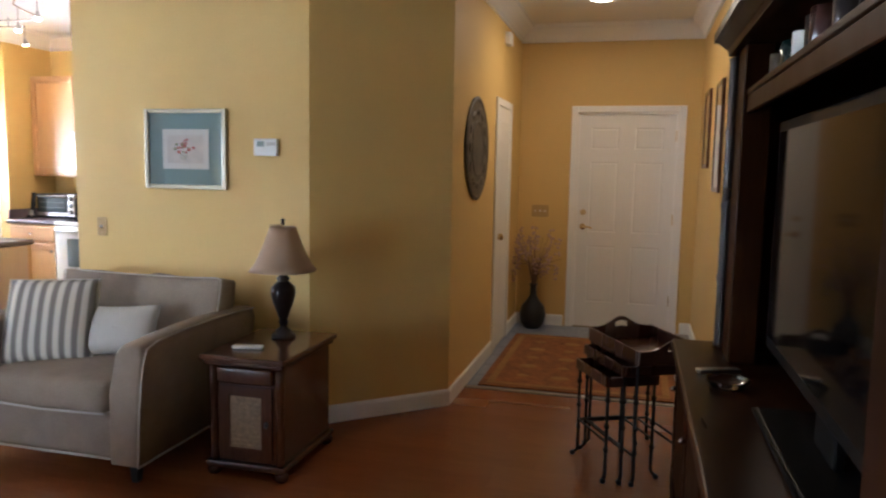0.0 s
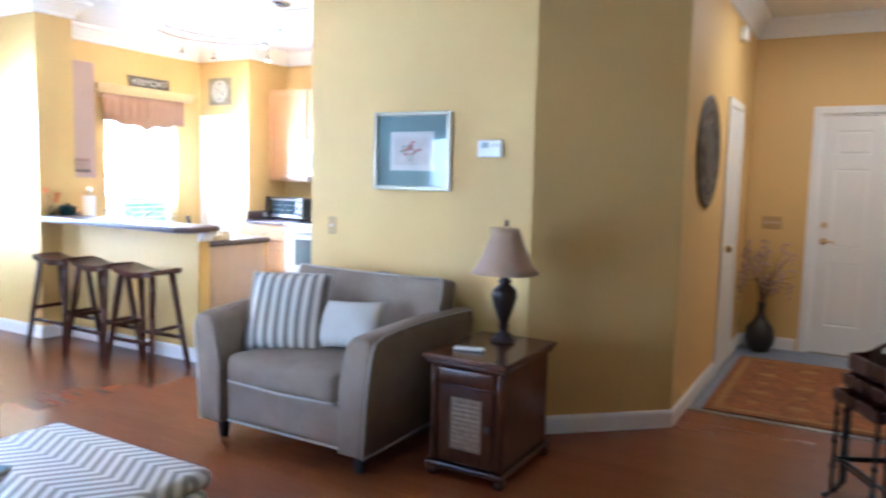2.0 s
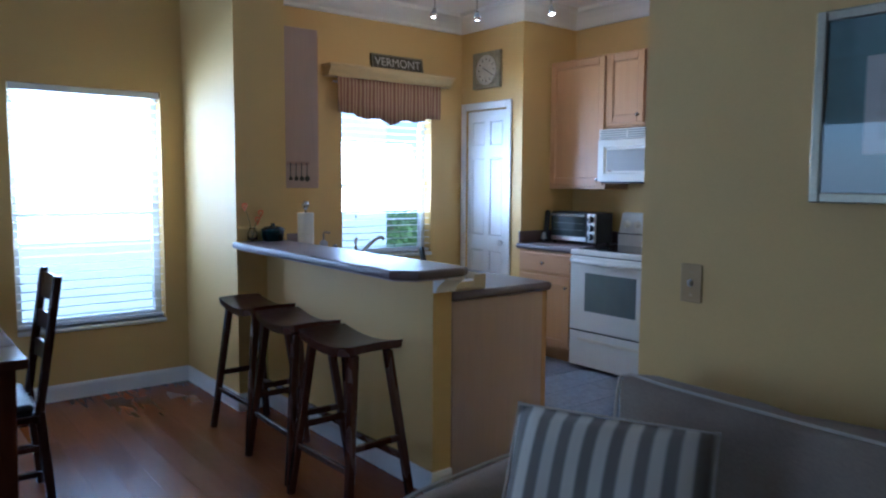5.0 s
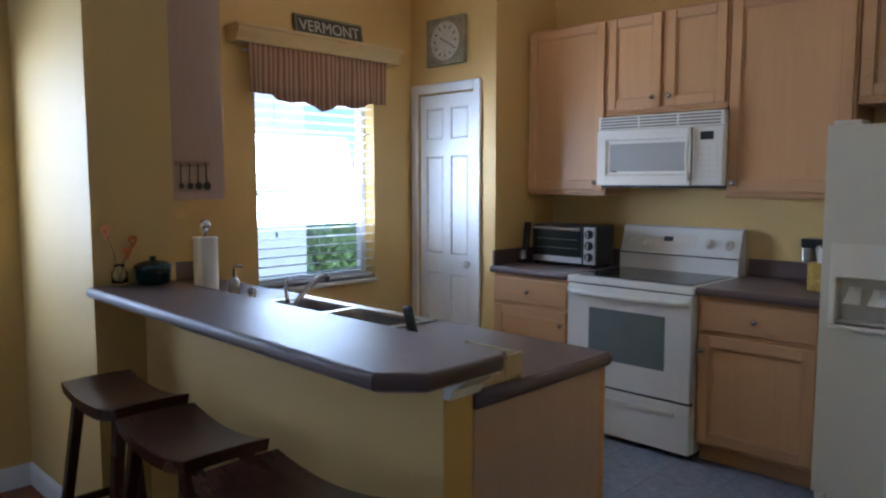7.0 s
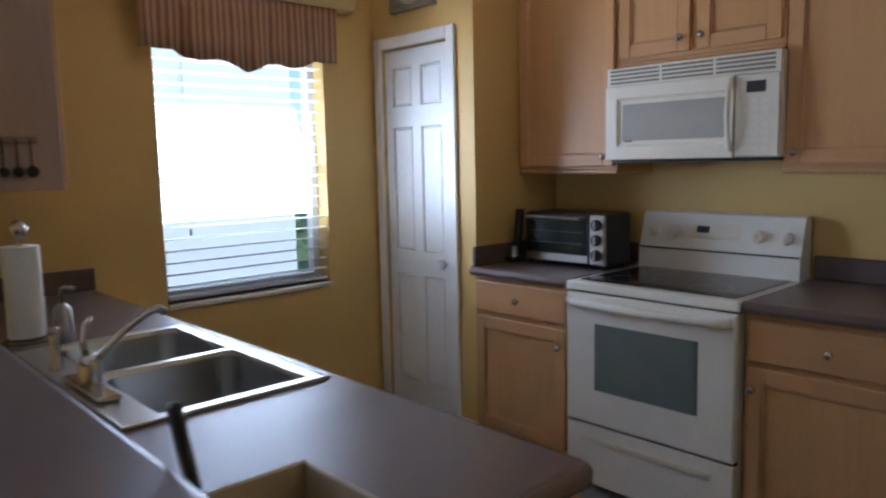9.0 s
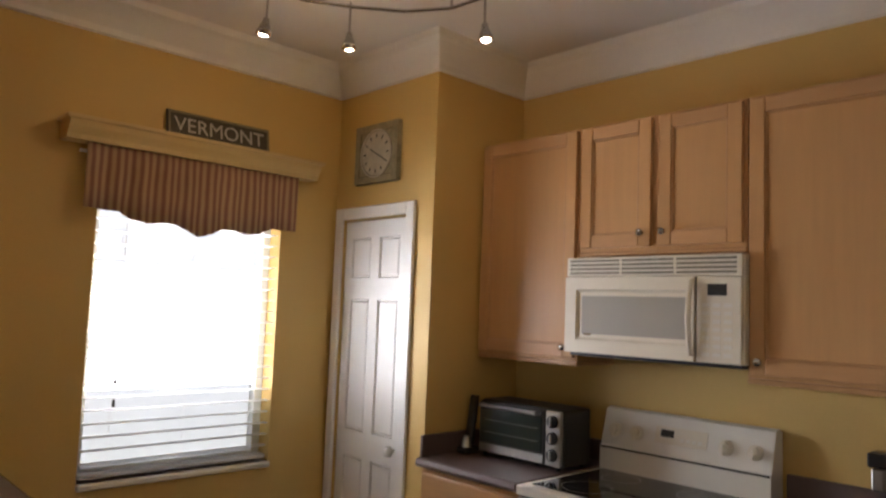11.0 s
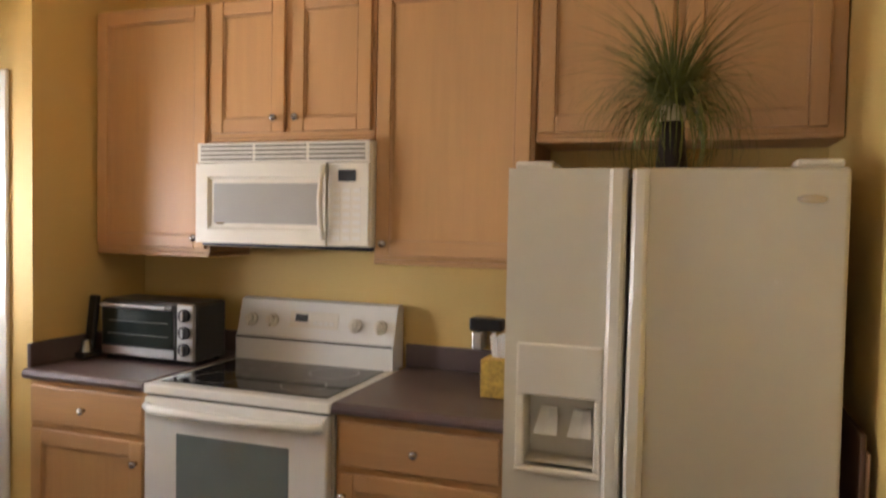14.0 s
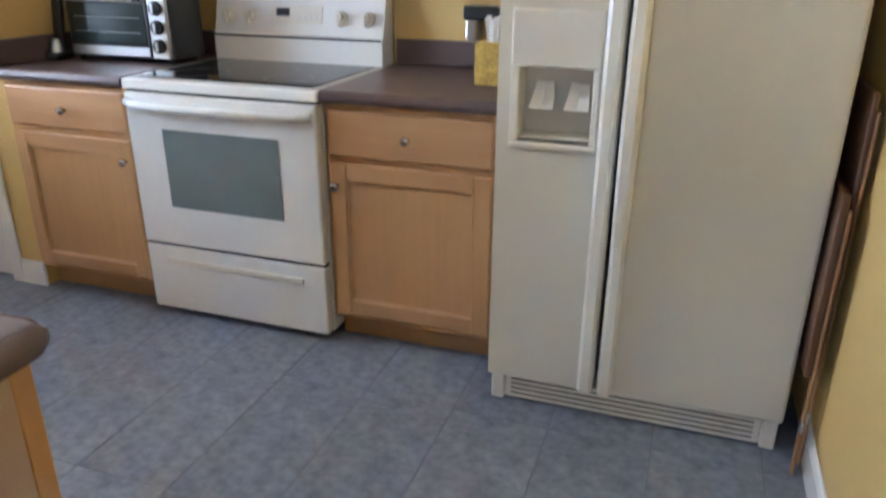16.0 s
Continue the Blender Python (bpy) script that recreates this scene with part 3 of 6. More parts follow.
for z in (0.25, 1.02, 1.8):
    part("hinge", box((0.417, 6.652, z), (0.432, 6.664, z + 0.1), 0.003), BRASS, fd)
part("threshold", box((-0.46, 6.63, -0.005), (0.425, 6.75, 0.011), 0.003), STRIP, fd)

# closet door on the entry's west wall
cd = tagged(thing("door_2", (-1.03, 5.7, 0), "white panelled closet door, closed, brass knob", ""), kind="structure")
turn = Matrix.Translation((-1.025, 5.70, 0)) @ Matrix.Rotation(radians(90), 4, "Z")
part("casing", add(bmesh.new(), casing(-0.29, 0.29, 0.0, 2.03), turn), TRIM, cd)
L = part("door_leaf", add(bmesh.new(), panelled((-0.288, -0.006, 0.01), (0.288, 0.0, 2.028), [(-0.21, -0.04), (0.04, 0.21)], [(0.25, 0.80), (0.93, 1.60), (1.72, 1.92)], 0.004, 0.02, 0.003), turn), DOORW, cd)
part("knob", lathe([(0, -0.03), (0.02, -0.028), (0.026, 0), (0.018, 0.024), (0, 0.028)], (-0.985, 5.47, 0.96), 14), BRASS, L, "round brass knob", True)

# pantry door
pn = tagged(thing("door_4", (-6.64, 5.71, 0), "white six-panel pantry door, closed, white knob", ""), kind="structure")
part("casing", casing(-6.90, -6.38, 5.70, 2.04), TRIM, pn)
L = part("door_leaf", panelled((-6.895, 5.712, 0.012), (-6.385, 5.745, 2.03), [(-6.835, -6.675), (-6.605, -6.445)], [(0.22, 0.82), (0.95, 1.62), (1.73, 1.94)], 0.010, 0.016, 0.006), DOORW, pn)
part("knob", lathe([(0, -0.028), (0.018, -0.024), (0.025, 0), (0.018, 0.022), (0, 0.026)], (-6.43, 5.675, 0.90), 14), CANWHITE, L, "round white knob", True)
part("knob_stem", tube([(-6.43, 5.714, 0.90), (-6.43, 5.68, 0.90)], 0.009, 8), CANWHITE, L)


# ---- kitchen ----
def knob(x, y, z, parent, r=0.015):
    b = add(bmesh.new(), lathe([(0, 0), (0.008, 0), (0.007, 0.012), (r, 0.018), (r * 0.95, 0.026), (r * 0.4, 0.031), (0, 0.031)], n=12), pose(x, y, z, 90))
    return part("knob", b, NICKEL, parent, "satin nickel knob", True)


def cab_door(name, x0, x1, z0, z1, y, parent, rail=0.056, turned=None):
    """A framed door facing -y: a recessed panel between stiles and rails with eased edges."""
    def put(label, bm, material, under):
        return part(label, bm if turned is None else add(bmesh.new(), bm, turned), material, under)
    d = put(name, box((x0 + 0.01, y + 0.0125, z0 + 0.01), (x1 - 0.01, y + 0.0195, z1 - 0.01)), MAPLE, parent)
    for a, b in ((x0, x0 + rail), (x1 - rail, x1)):
        put("stile", box((a, y, z0), (b, y + 0.02, z1), 0.0045, 2), MAPLE, d)
    for a, b in ((z0, z0 + rail), (z1 - rail, z1)):
        put("rail", box((x0 + rail + 0.0004, y + 0.0008, a), (x1 - rail - 0.0004, y + 0.02, b), 0.0045, 2), MAPLEH, d)
    for lo, hi in (((x0 + rail, z0 + rail), (x0 + rail + 0.008, z1 - rail)), ((x1 - rail - 0.008, z0 + rail), (x1 - rail, z1 - rail)), ((x0 + rail + 0.008, z0 + rail), (x1 - rail - 0.008, z0 + rail + 0.008)), ((x0 + rail + 0.008, z1 - rail - 0.008), (x1 - rail - 0.008, z1 - rail))):
        put("bead", box((lo[0], y + 0.005, lo[1]), (hi[0], y + 0.0125, hi[1]), 0.003, 1), MAPLEH, d)
    return d


def upper_cabinet(x0, x1, z0, z1, spans, label, knobs):
    root = thing("wall_cabinet", ((x0 + x1) / 2, 6.18, z0), label, "cabinet", "maple wall cabinets")
    body = box((x0, 6.035, z0 + 0.02), (x1, 6.328, z1), 0.002)
    part("body", body, MAPLE, root)
    part("light_rail", box((x0, 6.028, z0), (x1, 6.325, z0 + 0.0195), 0.004), MAPLEH, root)
    for i, (a, b) in enumerate(spans):
        d = cab_door("door", a, b, z0 + 0.035, z1 - 0.012, 6.013, root)
        knob(knobs[i][0], 6.013, knobs[i][1], d)
    return root


upper_cabinet(-6.195, -5.606, 1.36, 2.41, [(-6.183, -5.618)], "tall pickled maple wall cabinet beside the microwave", [(-5.66, 1.44)])
upper_cabinet(-5.604, -4.862, 1.835, 2.41, [(-5.592, -5.25), (-5.217, -4.875)], "short two-door maple cabinet over the microwave", [(-5.288, 1.925), (-5.19, 1.925)])
upper_cabinet(-4.860, -4.245, 1.36, 2.41, [(-4.848, -4.257)], "tall pickled maple wall cabinet beside the refrigerator", [(-4.81, 1.44)])
upper_cabinet(-4.241, -3.274, 1.81, 2.41, [(-4.229, -3.788), (-3.75, -3.322)], "two-door maple cabinet over the refrigerator", [(-3.82, 1.90), (-3.70, 1.90)])

# cabinet on the column wall over the sink counter; its end faces the dining room
c = thing("wall_cabinet", (-6.64, 3.70, 1.37), "maple wall cabinet with plain end panel over the sink counter", "cabinet", "maple wall cabinets")
part("body", box((-6.975, 3.535, 1.37), (-6.305, 3.868, 2.41), 0.002), MAPLE, c)
part("end_panel", box((-6.304, 3.533, 1.366), (-6.294, 3.872, 2.412), 0.002), PINKISH, c)
for i in (0, 1):
    d = cab_door("door", -0.16, 0.16, 1.39, 2.39, -0.01, c, turned=pose(-6.81 + 0.335 * i, 3.880, 0, 0, 0, 180))
    part("knob", lathe([(0, -0.014), (0.014, 0), (0, 0.014)], (-6.68 + 0.07 * i, 3.902, 1.45), 10), NICKEL, d)
rk = thing("utensil_rack", (-6.285, 3.72, 1.53), "wooden hook rail with hanging black measuring spoons", "utensil rack")
part("rail", box((-6.293, 3.635, 1.518), (-6.283, 3.80, 1.54), 0.002), HOOKP, rk)
for i, y in enumerate((3.655, 3.695, 3.735, 3.775)):
    b = tube([(-6.279, y, 1.53), (-6.273, y, 1.525), (-6.276, y, 1.44)], 0.003, 6)
    add(b, lathe([(0, -0.006), (0.010 + 0.002 * i, -0.004), (0.013 + 0.002 * i, 0.004), (0, 0.006)], n=12), pose(-6.274, y, 1.428, 0, 90, 0))
    part("measuring_spoon", b, BLACK, rk)


def base_cabinet(x0, x1, label, knob_x):
    root = thing("base_cabinet", ((x0 + x1) / 2, 6.0, 0), label, "cabinet", "maple base cabinets")
    part("body", box((x0, 5.688, 0.10), (x1, 6.325, 0.873), 0.002), MAPLE, root)
    part("toe_kick", box((x0, 5.755, 0.0), (x1, 5.775, 0.0995)), MAPLEH, root)
    d = part("drawer_front", box((x0 + 0.018, 5.667, 0.702), (x1 - 0.018, 5.687, 0.85), 0.006, 2), MAPLEH, root)
    knob((x0 + x1) / 2, 5.667, 0.774, d)
    d = cab_door("door", x0 + 0.018, x1 - 0.018, 0.122, 0.676, 5.667, root)
    knob(knob_x, 5.667, 0.60, d)


base_cabinet(-6.195, -5.612, "pickled maple base cabinet with drawer and door", -5.655)
base_cabinet(-4.832, -4.24, "pickled maple base cabinet between stove and refrigerator", -4.79)
for x0, x1, side in ((-6.197, -5.612, True), (-4.832, -4.238, False)):
    root = thing("countertop", ((x0 + x1) / 2, 6.0, 0.875), "mauve brown laminate countertop with rounded edge and backsplash", "countertop", "laminate countertops")
    prof = [(5.645, 0.895), (5.648, 0.883), (5.657, 0.876), (5.70, 0.8745), (6.325, 0.8745), (6.325, 0.915), (5.662, 0.915), (5.650, 0.908)]
    bm = bmesh.new()
    ends = [[bm.verts.new((x, y, z)) for y, z in prof] for x in (x0, x1)]
    for i in range(len(prof)):
        j = (i + 1) % len(prof)
        bm.faces.new((ends[0][i], ends[0][j], ends[1][j], ends[1][i]))
    bm.faces.new(ends[0])
    bm.faces.new(ends[1][::-1])
    bmesh.ops.recalc_face_normals(bm, faces=bm.faces)
    part("top", bm, LAMINATE, root)
    part("backsplash", box((x0, 6.305, 0.916), (x1, 6.327, 1.012), 0.005, 2), LAMINATE, root)
    if side:
        part("side_splash", box((-6.197, 5.67, 0.916), (-6.178, 6.304, 1.012), 0.005, 2), LAMINATE, root)

# microwave over the stove
mw = thing("microwave", (-5.24, 6.15, 1.43), "almond over-the-range microwave with grey window", "microwave")
part("body", box((-5.622, 5.985, 1.424), (-4.850, 6.326, 1.826), 0.004), CREAMS, mw)
part("underside", box((-5.61, 5.99, 1.410), (-4.862, 6.30, 1.4235)), BLACK, mw)
part("top_panel", box((-5.620, 5.966, 1.745), (-4.851, 5.984, 1.826), 0.005, 2), CREAMS, mw)
# the slots' shade, painted as thin strips across the panel
for g0, g1 in ((-5.60, -5.36), (-5.345, -5.12), (-5.105, -4.872)):
    for k in range(4):
        part("vent_slot_shade", box((g0, 5.9625, 1.755 + 0.017 * k), (g1, 5.9675, 1.764 + 0.017 * k)), VENT, mw)
d = part("door", panelled((-5.620, 5.958, 1.426), (-5.030, 5.984, 1.742), [(-5.565, -5.045)], [(1.478, 1.692)], 0.012, 0.03, 0.0), CREAMS, mw)
part("window", box((-5.54, 5.966, 1.505), (-5.068, 5.9695, 1.664), 0.001), MWGLASS, d, "grey perforated window")
part("badge", box((-5.525, 5.9635, 1.50), (-5.49, 5.9655, 1.507)), NICKEL, d)
hb = tube([(-5.036, 5.955, 1.45), (-5.040, 5.938, 1.50), (-5.043, 5.934, 1.59), (-5.040, 5.938, 1.68), (-5.036, 5.955, 1.73)], 0.011, 8)
part("handle", hb, CREAMS, d, smooth=True)
cp = part("control_panel", box((-5.024, 5.962, 1.428), (-4.852, 5.984, 1.742), 0.004), CREAMS, mw)
part("display", box((-4.978, 5.959, 1.672), (-4.906, 5.9615, 1.715)), BLACK, cp)
for r in range(7):
    for q in range(3):
        part("button", box((-5.0 + 0.042 * q, 5.9598, 1.45 + 0.030 * r), (-4.97 + 0.042 * q, 5.9615, 1.464 + 0.030 * r)), WHITE, cp)

# electric range
st = thing("stove", (-5.222, 6.0, 0), "white electric stove with black glass cooktop", "stove")
X0, X1 = -5.604, -4.84
part("body", box((X0, 5.69, 0.03), (X1, 6.31, 0.872), 0.003), WHITE, st)
tp = bmesh.new()
box((X0 - 0.003, 5.648, 0.873), (X1 + 0.003, 6.27, 0.912), 0.008, 2, into=tp)
ct = part("cooktop", tp, WHITE, st)
part("ceramic_glass", box((X0 + 0.035, 5.70, 0.9125), (X1 - 0.035, 6.19, 0.9165), 0.0015), BLACKGLASS, ct, "black ceramic cooktop glass")
for (bx, by, br) in ((-5.40, 5.83, 0.10), (-5.04, 5.83, 0.085), (-5.40, 6.07, 0.08), (-5.04, 6.07, 0.10)):
    ring = bmesh.new()
    a = [ring.verts.new((bx + rr * math.cos(2 * math.pi * i / 40), by + rr * math.sin(2 * math.pi * i / 40), 0.9169)) for rr in (br, br - 0.003) for i in range(40)]
    for i in range(40):
        ring.faces.new((a[i], a[(i + 1) % 40], a[40 + (i + 1) % 40], a[40 + i]))
    part("burner_ring", ring, MWGLASS, ct)
bp = bmesh.new()
prof = [(6.205, 0.913), (6.315, 0.913), (6.315, 1.165), (6.285, 1.178), (6.255, 1.170), (6.215, 1.02), (6.205, 1.012)]
ends = [[bp.verts.new((x, y, z)) for y, z in prof] for x in (X0 + 0.008, X1 - 0.008)]
for i in range(len(prof)):
    j = (i + 1) % len(prof)
    bp.faces.new((ends[0][i], ends[0][j], ends[1][j], ends[1][i]))
bp.faces.new(ends[0])
bp.faces.new(ends[1][::-1])
bmesh.ops.recalc_face_normals(bp, faces=bp.faces)
bk = part("backguard", bp, WHITE, st)
# near-black strip paints the shaded line along the foot of the backguard
part("gap", box((X0 + 0.012, 6.2035, 1.006), (X1 - 0.012, 6.2055, 1.013)), DARKGAP, bk)
slope = math.degrees(math.atan2(0.04, 0.15))
for kx in (-5.53, -5.425, -5.03, -4.915):
    kb = add(bmesh.new(), lathe([(0, 0), (0.030, 0), (0.028, 0.012), (0.020, 0.016), (0.018, 0.034), (0.0, 0.036)], n=20), pose(kx, 6.232, 1.085, 90 - slope))
    box((kx - 0.004, 6.192, 1.06), (kx + 0.004, 6.206, 1.10), into=kb)
    part("burner_knob", kb, CREAMS, bk, smooth=False)
ds = add(bmesh.new(), box((-0.115, -0.002, -0.035), (0.115, 0.002, 0.035), 0.001), pose(-5.225, 6.2345, 1.096, -slope))
dsp = part("clock_panel", ds, CREAMS, bk)
part("display", add(bmesh.new(), box((-0.09, -0.0035, -0.008), (-0.03, 0.002, 0.022), 0.001), pose(-5.225, 6.2345, 1.096, -slope)), BLACK, bk)
for q in range(4):
    part("button", add(bmesh.new(), box((0.0 + 0.026 * q, -0.0045, -0.02), (0.016 + 0.026 * q, 0.002, -0.006), 0.001), pose(-5.225, 6.2345, 1.096, -slope)), WHITE, bk)
od = part("oven_door", box((X0 + 0.004, 5.645, 0.303), (X1 - 0.004, 5.688, 0.866), 0.008, 2), WHITE, st)
part("oven_window", box((X0 + 0.15, 5.6425, 0.455), (X1 - 0.15, 5.6455, 0.743), 0.001), OVENGLASS, od, "oven window tinted for the room's reflection")
hb = tube([(X0 + 0.02, 5.640, 0.832), (X0 + 0.06, 5.615, 0.828), (-5.222, 5.607, 0.826), (X1 - 0.06, 5.615, 0.828), (X1 - 0.02, 5.640, 0.832)], 0.017, 10)
part("handle", hb, WHITE, od, smooth=True)
# near-black fillers paint the shade in the gaps below and above the door
part("drawer_gap_shade", box((X0 + 0.006, 5.662, 0.2925), (X1 - 0.006, 5.688, 0.3025)), DARKGAP, st)
part("door_gap_shade", box((X0 + 0.006, 5.662, 0.8665), (X1 - 0.006, 5.688, 0.8725)), DARKGAP, st)
dr = part("storage_drawer", box((X0 + 0.004, 5.648, 0.03), (X1 - 0.004, 5.688, 0.292), 0.006, 2), WHITE, st)
part("finger_pull", box((X0 + 0.09, 5.640, 0.222), (X1 - 0.09, 5.651, 0.246), 0.004, 2), CREAMS, dr)
part("plinth", box((X0 + 0.02, 5.72, 0.0), (X1 - 0.02, 6.28, 0.029)), BLACK, st)

# refrigerator
fg = thing("refrigerator", (-3.78, 5.95, 0), "almond side-by-side refrigerator with water dispenser", "refrigerator")
FX0, FX1, FM, FY = -4.202, -3.345, -3.870, 5.492
part("body", box((FX0 + 0.006, 5.60, 0.02), (FX1 - 0.006, 6.31, 1.672), 0.006), CREAMS, fg)
part("door_gasket", box((FX0 + 0.02, 5.585, 0.12), (FX1 - 0.02, 5.5995, 1.66)), DARKGAP, fg)
ld = bmesh.new()
dz0, dz1, dx0, dx1 = 0.858, 1.185, -4.160, -3.935
for lo, hi in (((FX0, FY, 0.10), (dx0, 5.585, 1.68)), ((dx1, FY, 0.10), (FM - 0.005, 5.585, 1.68)), ((dx0, FY, 0.10), (dx1, 5.585, dz0)), ((dx0, FY, dz1), (dx1, 5.585, 1.68))):
    box(lo, hi, into=ld)
bmesh.ops.remove_doubles(ld, verts=ld.verts, dist=1e-5)
fl = part("freezer_door", ld, CREAM, fg)
part("dispenser_surround", box((dx0 - 0.006, FY - 0.010, dz1 - 0.138), (dx1 + 0.006, 5.575, dz1 + 0.008), 0.006, 2), CREAMS, fl)
part("dispenser_side", box((dx0 - 0.006, FY - 0.010, dz0 - 0.012), (dx0 + 0.018, 5.574, dz1 - 0.1385), 0.004), CREAMS, fl)
part("dispenser_side", box((dx1 - 0.012, FY - 0.010, dz0 - 0.012), (dx1 + 0.006, 5.574, dz1 - 0.1385), 0.004), CREAMS, fl)
part("dispenser_sill", box((dx0 - 0.006, FY - 0.022, dz0 - 0.026), (dx1 + 0.006, 5.574, dz0 - 0.0125), 0.005, 2), CREAMS, fl)
part("dispenser_recess", box((dx0 + 0.001, 5.575, dz0), (dx1 - 0.001, 5.5845, dz1 - 0.138)), CREAM, fl)
for px in (-4.082, -3.988):
    pb = bmesh.new()
    rings = []
    for q in range(7):
        f = q / 6
        w_, z_, y_ = 0.024 + 0.009 * f, 1.005 - 0.062 * f, FY + 0.05 - 0.055 * f ** 1.6
        rings.append([pb.verts.new(v) for v in ((px - w_, y_ + 0.010, z_), (px - w_, y_, z_ - 0.003), (px, y_ + 0.006, z_ - 0.006), (px + w_, y_, z_ - 0.003), (px + w_, y_ + 0.010, z_), (px, y_ + 0.016, z_ - 0.003))])
    for a, b in zip(rings, rings[1:]):
        for i in range(6):
            pb.faces.new((a[i], a[(i + 1) % 6], b[(i + 1) % 6], b[i]))
    pb.faces.new(rings[0])
    pb.faces.new(rings[-1][::-1])
    bmesh.ops.recalc_face_normals(pb, faces=pb.faces)
    part("paddle", pb, WHITE, fl)
part("drip_tray", box((dx0 + 0.02, FY + 0.0, dz0 - 0.012), (dx1 - 0.014, 5.574, dz0 + 0.004), 0.003), CREAM, fl)
fr = part("fridge_door", box((FM + 0.005, FY, 0.10), (FX1, 5.585, 1.68), 0.012, 3), CREAM, fg)
part("badge", add(bmesh.new(), lathe([(0, 0), (0.035, 0), (0.034, 0.004), (0, 0.005)], n=24, squash=0.35), pose(-3.43, FY, 1.60, 90)), NICKEL, fr, "small oval metal badge")
for x0, x1, dr_ in ((FM - 0.052, FM - 0.008, fl), (FM + 0.008, FM + 0.052, fr)):
    hbm = bmesh.new()
    zs = [0.105, 0.52, 0.66, 0.80, 0.95, 1.08, 1.22, 1.34, 1.60, 1.675]
    ds_ = [0.022, 0.026, 0.052, 0.076, 0.086, 0.080, 0.058, 0.030, 0.022, 0.018] if dr_ is fr else [0.022, 0.022, 0.030, 0.036, 0.040, 0.040, 0.032, 0.024, 0.020, 0.018]
    wide = [0.042, 0.042, 0.042, 0.043, 0.044, 0.044, 0.043, 0.042, 0.042, 0.042] if dr_ is fr else [0.044] * 10
    rings = []
    for z, d_, wd_ in zip(zs, ds_, wide):
        x1 = x0 + wd_
        rings.append([hbm.verts.new(v) for v in ((x0, FY + 0.001, z), (x0, FY - d_ * 0.75, z), (x0 + 0.010, FY - d_, z), (x1 - 0.010, FY - d_, z), (x1, FY - d_ * 0.75, z), (x1, FY + 0.001, z))])
    for a, b in zip(rings, rings[1:]):
        for i in range(6):
            hbm.faces.new((a[i], a[(i + 1) % 6], b[(i + 1) % 6], b[i]))
    hbm.faces.new(rings[0])
    hbm.faces.new(rings[-1][::-1])
    bmesh.ops.recalc_face_normals(hbm, faces=hbm.faces)
    part("handle", hbm, CREAMS, dr_)
kg = part("kick_grille", box((FX0 + 0.049, 5.522, 0.006), (FX1 - 0.049, 5.58, 0.094), 0.004), CREAMS, fg)
# darker strips paint the shade of the grille's slots
for k in range(4):
    part("grille_slot_shade", box((FX0 + 0.07, 5.5195, 0.022 + 0.017 * k), (FX1 - 0.07, 5.5225, 0.028 + 0.017 * k)), VENT, kg)
for x in (FX0 + 0.008, FX1 - 0.048):
    part("grille_end", box((x, 5.512, 0.0), (x + 0.04, 5.58, 0.096), 0.004), CREAMS, fg)
for x in (FX0 + 0.01, FX1 - 0.12):
    part("hinge_cover", box((x, 5.525, 1.681), (x + 0.11, 5.645, 1.703), 0.008, 2), CREAMS, fg)

# plant in a vase on the refrigerator
pl = thing("potted_grass", (-3.775, 5.76, 1.68), "bushy green artificial grass in a dark flared vase", "plant")
part("vase", lathe([(0, 0), (0.048, 0), (0.046, 0.02), (0.035, 0.12), (0.032, 0.200), (0.030, 0.200), (0.028, 0.14), (0, 0.02)], (-3.775, 5.76, 1.68), 18), BRONZE, pl, smooth=True)
part("band", lathe([(0.0345, 0.155), (0.037, 0.157), (0.037, 0.202), (0.0325, 0.205)], (-3.775, 5.76, 1.68), 18), TAN, pl, "tan paper band")
rng = random.Random(5)
gb = bmesh.new()
for k in range(680):
    az = rng.uniform(0, 2 * math.pi)
    lean = abs(rng.gauss(0.45, 0.55))
    ln = rng.uniform(0.24, 0.50) * (1.05 if lean < 0.5 else 0.9)
    prev, w = Vector((-3.775 + 0.02 * math.cos(az), 5.76 + 0.02 * math.sin(az), 1.875)), rng.uniform(0.0018, 0.0040)
    ang = lean * 0.7
    side = Vector((-math.sin(az), math.cos(az), 0))
    pts = [prev]
    for s in range(5):
        ang += 0.20 + 0.34 * lean + rng.uniform(-0.05, 0.08)
        prev = prev + ln / 5 * Vector((math.cos(az) * math.sin(ang), math.sin(az) * math.sin(ang), math.cos(ang)))
        if prev.y > 6.005:
            prev.y = 6.005
        if prev.x > -3.29:
            prev.x = -3.29
        pts.append(prev)
    rows = [[gb.verts.new(p + side * w * (1 - i / 5.2)), gb.verts.new(p - side * w * (1 - i / 5.2))] for i, p in enumerate(pts)]
    for a, b in zip(rows, rows[1:]):
        gb.faces.new((a[0], a[1], b[1], b[0]))
tagged(part("grass_blades", gb, FROST, pl), kind="stuff")

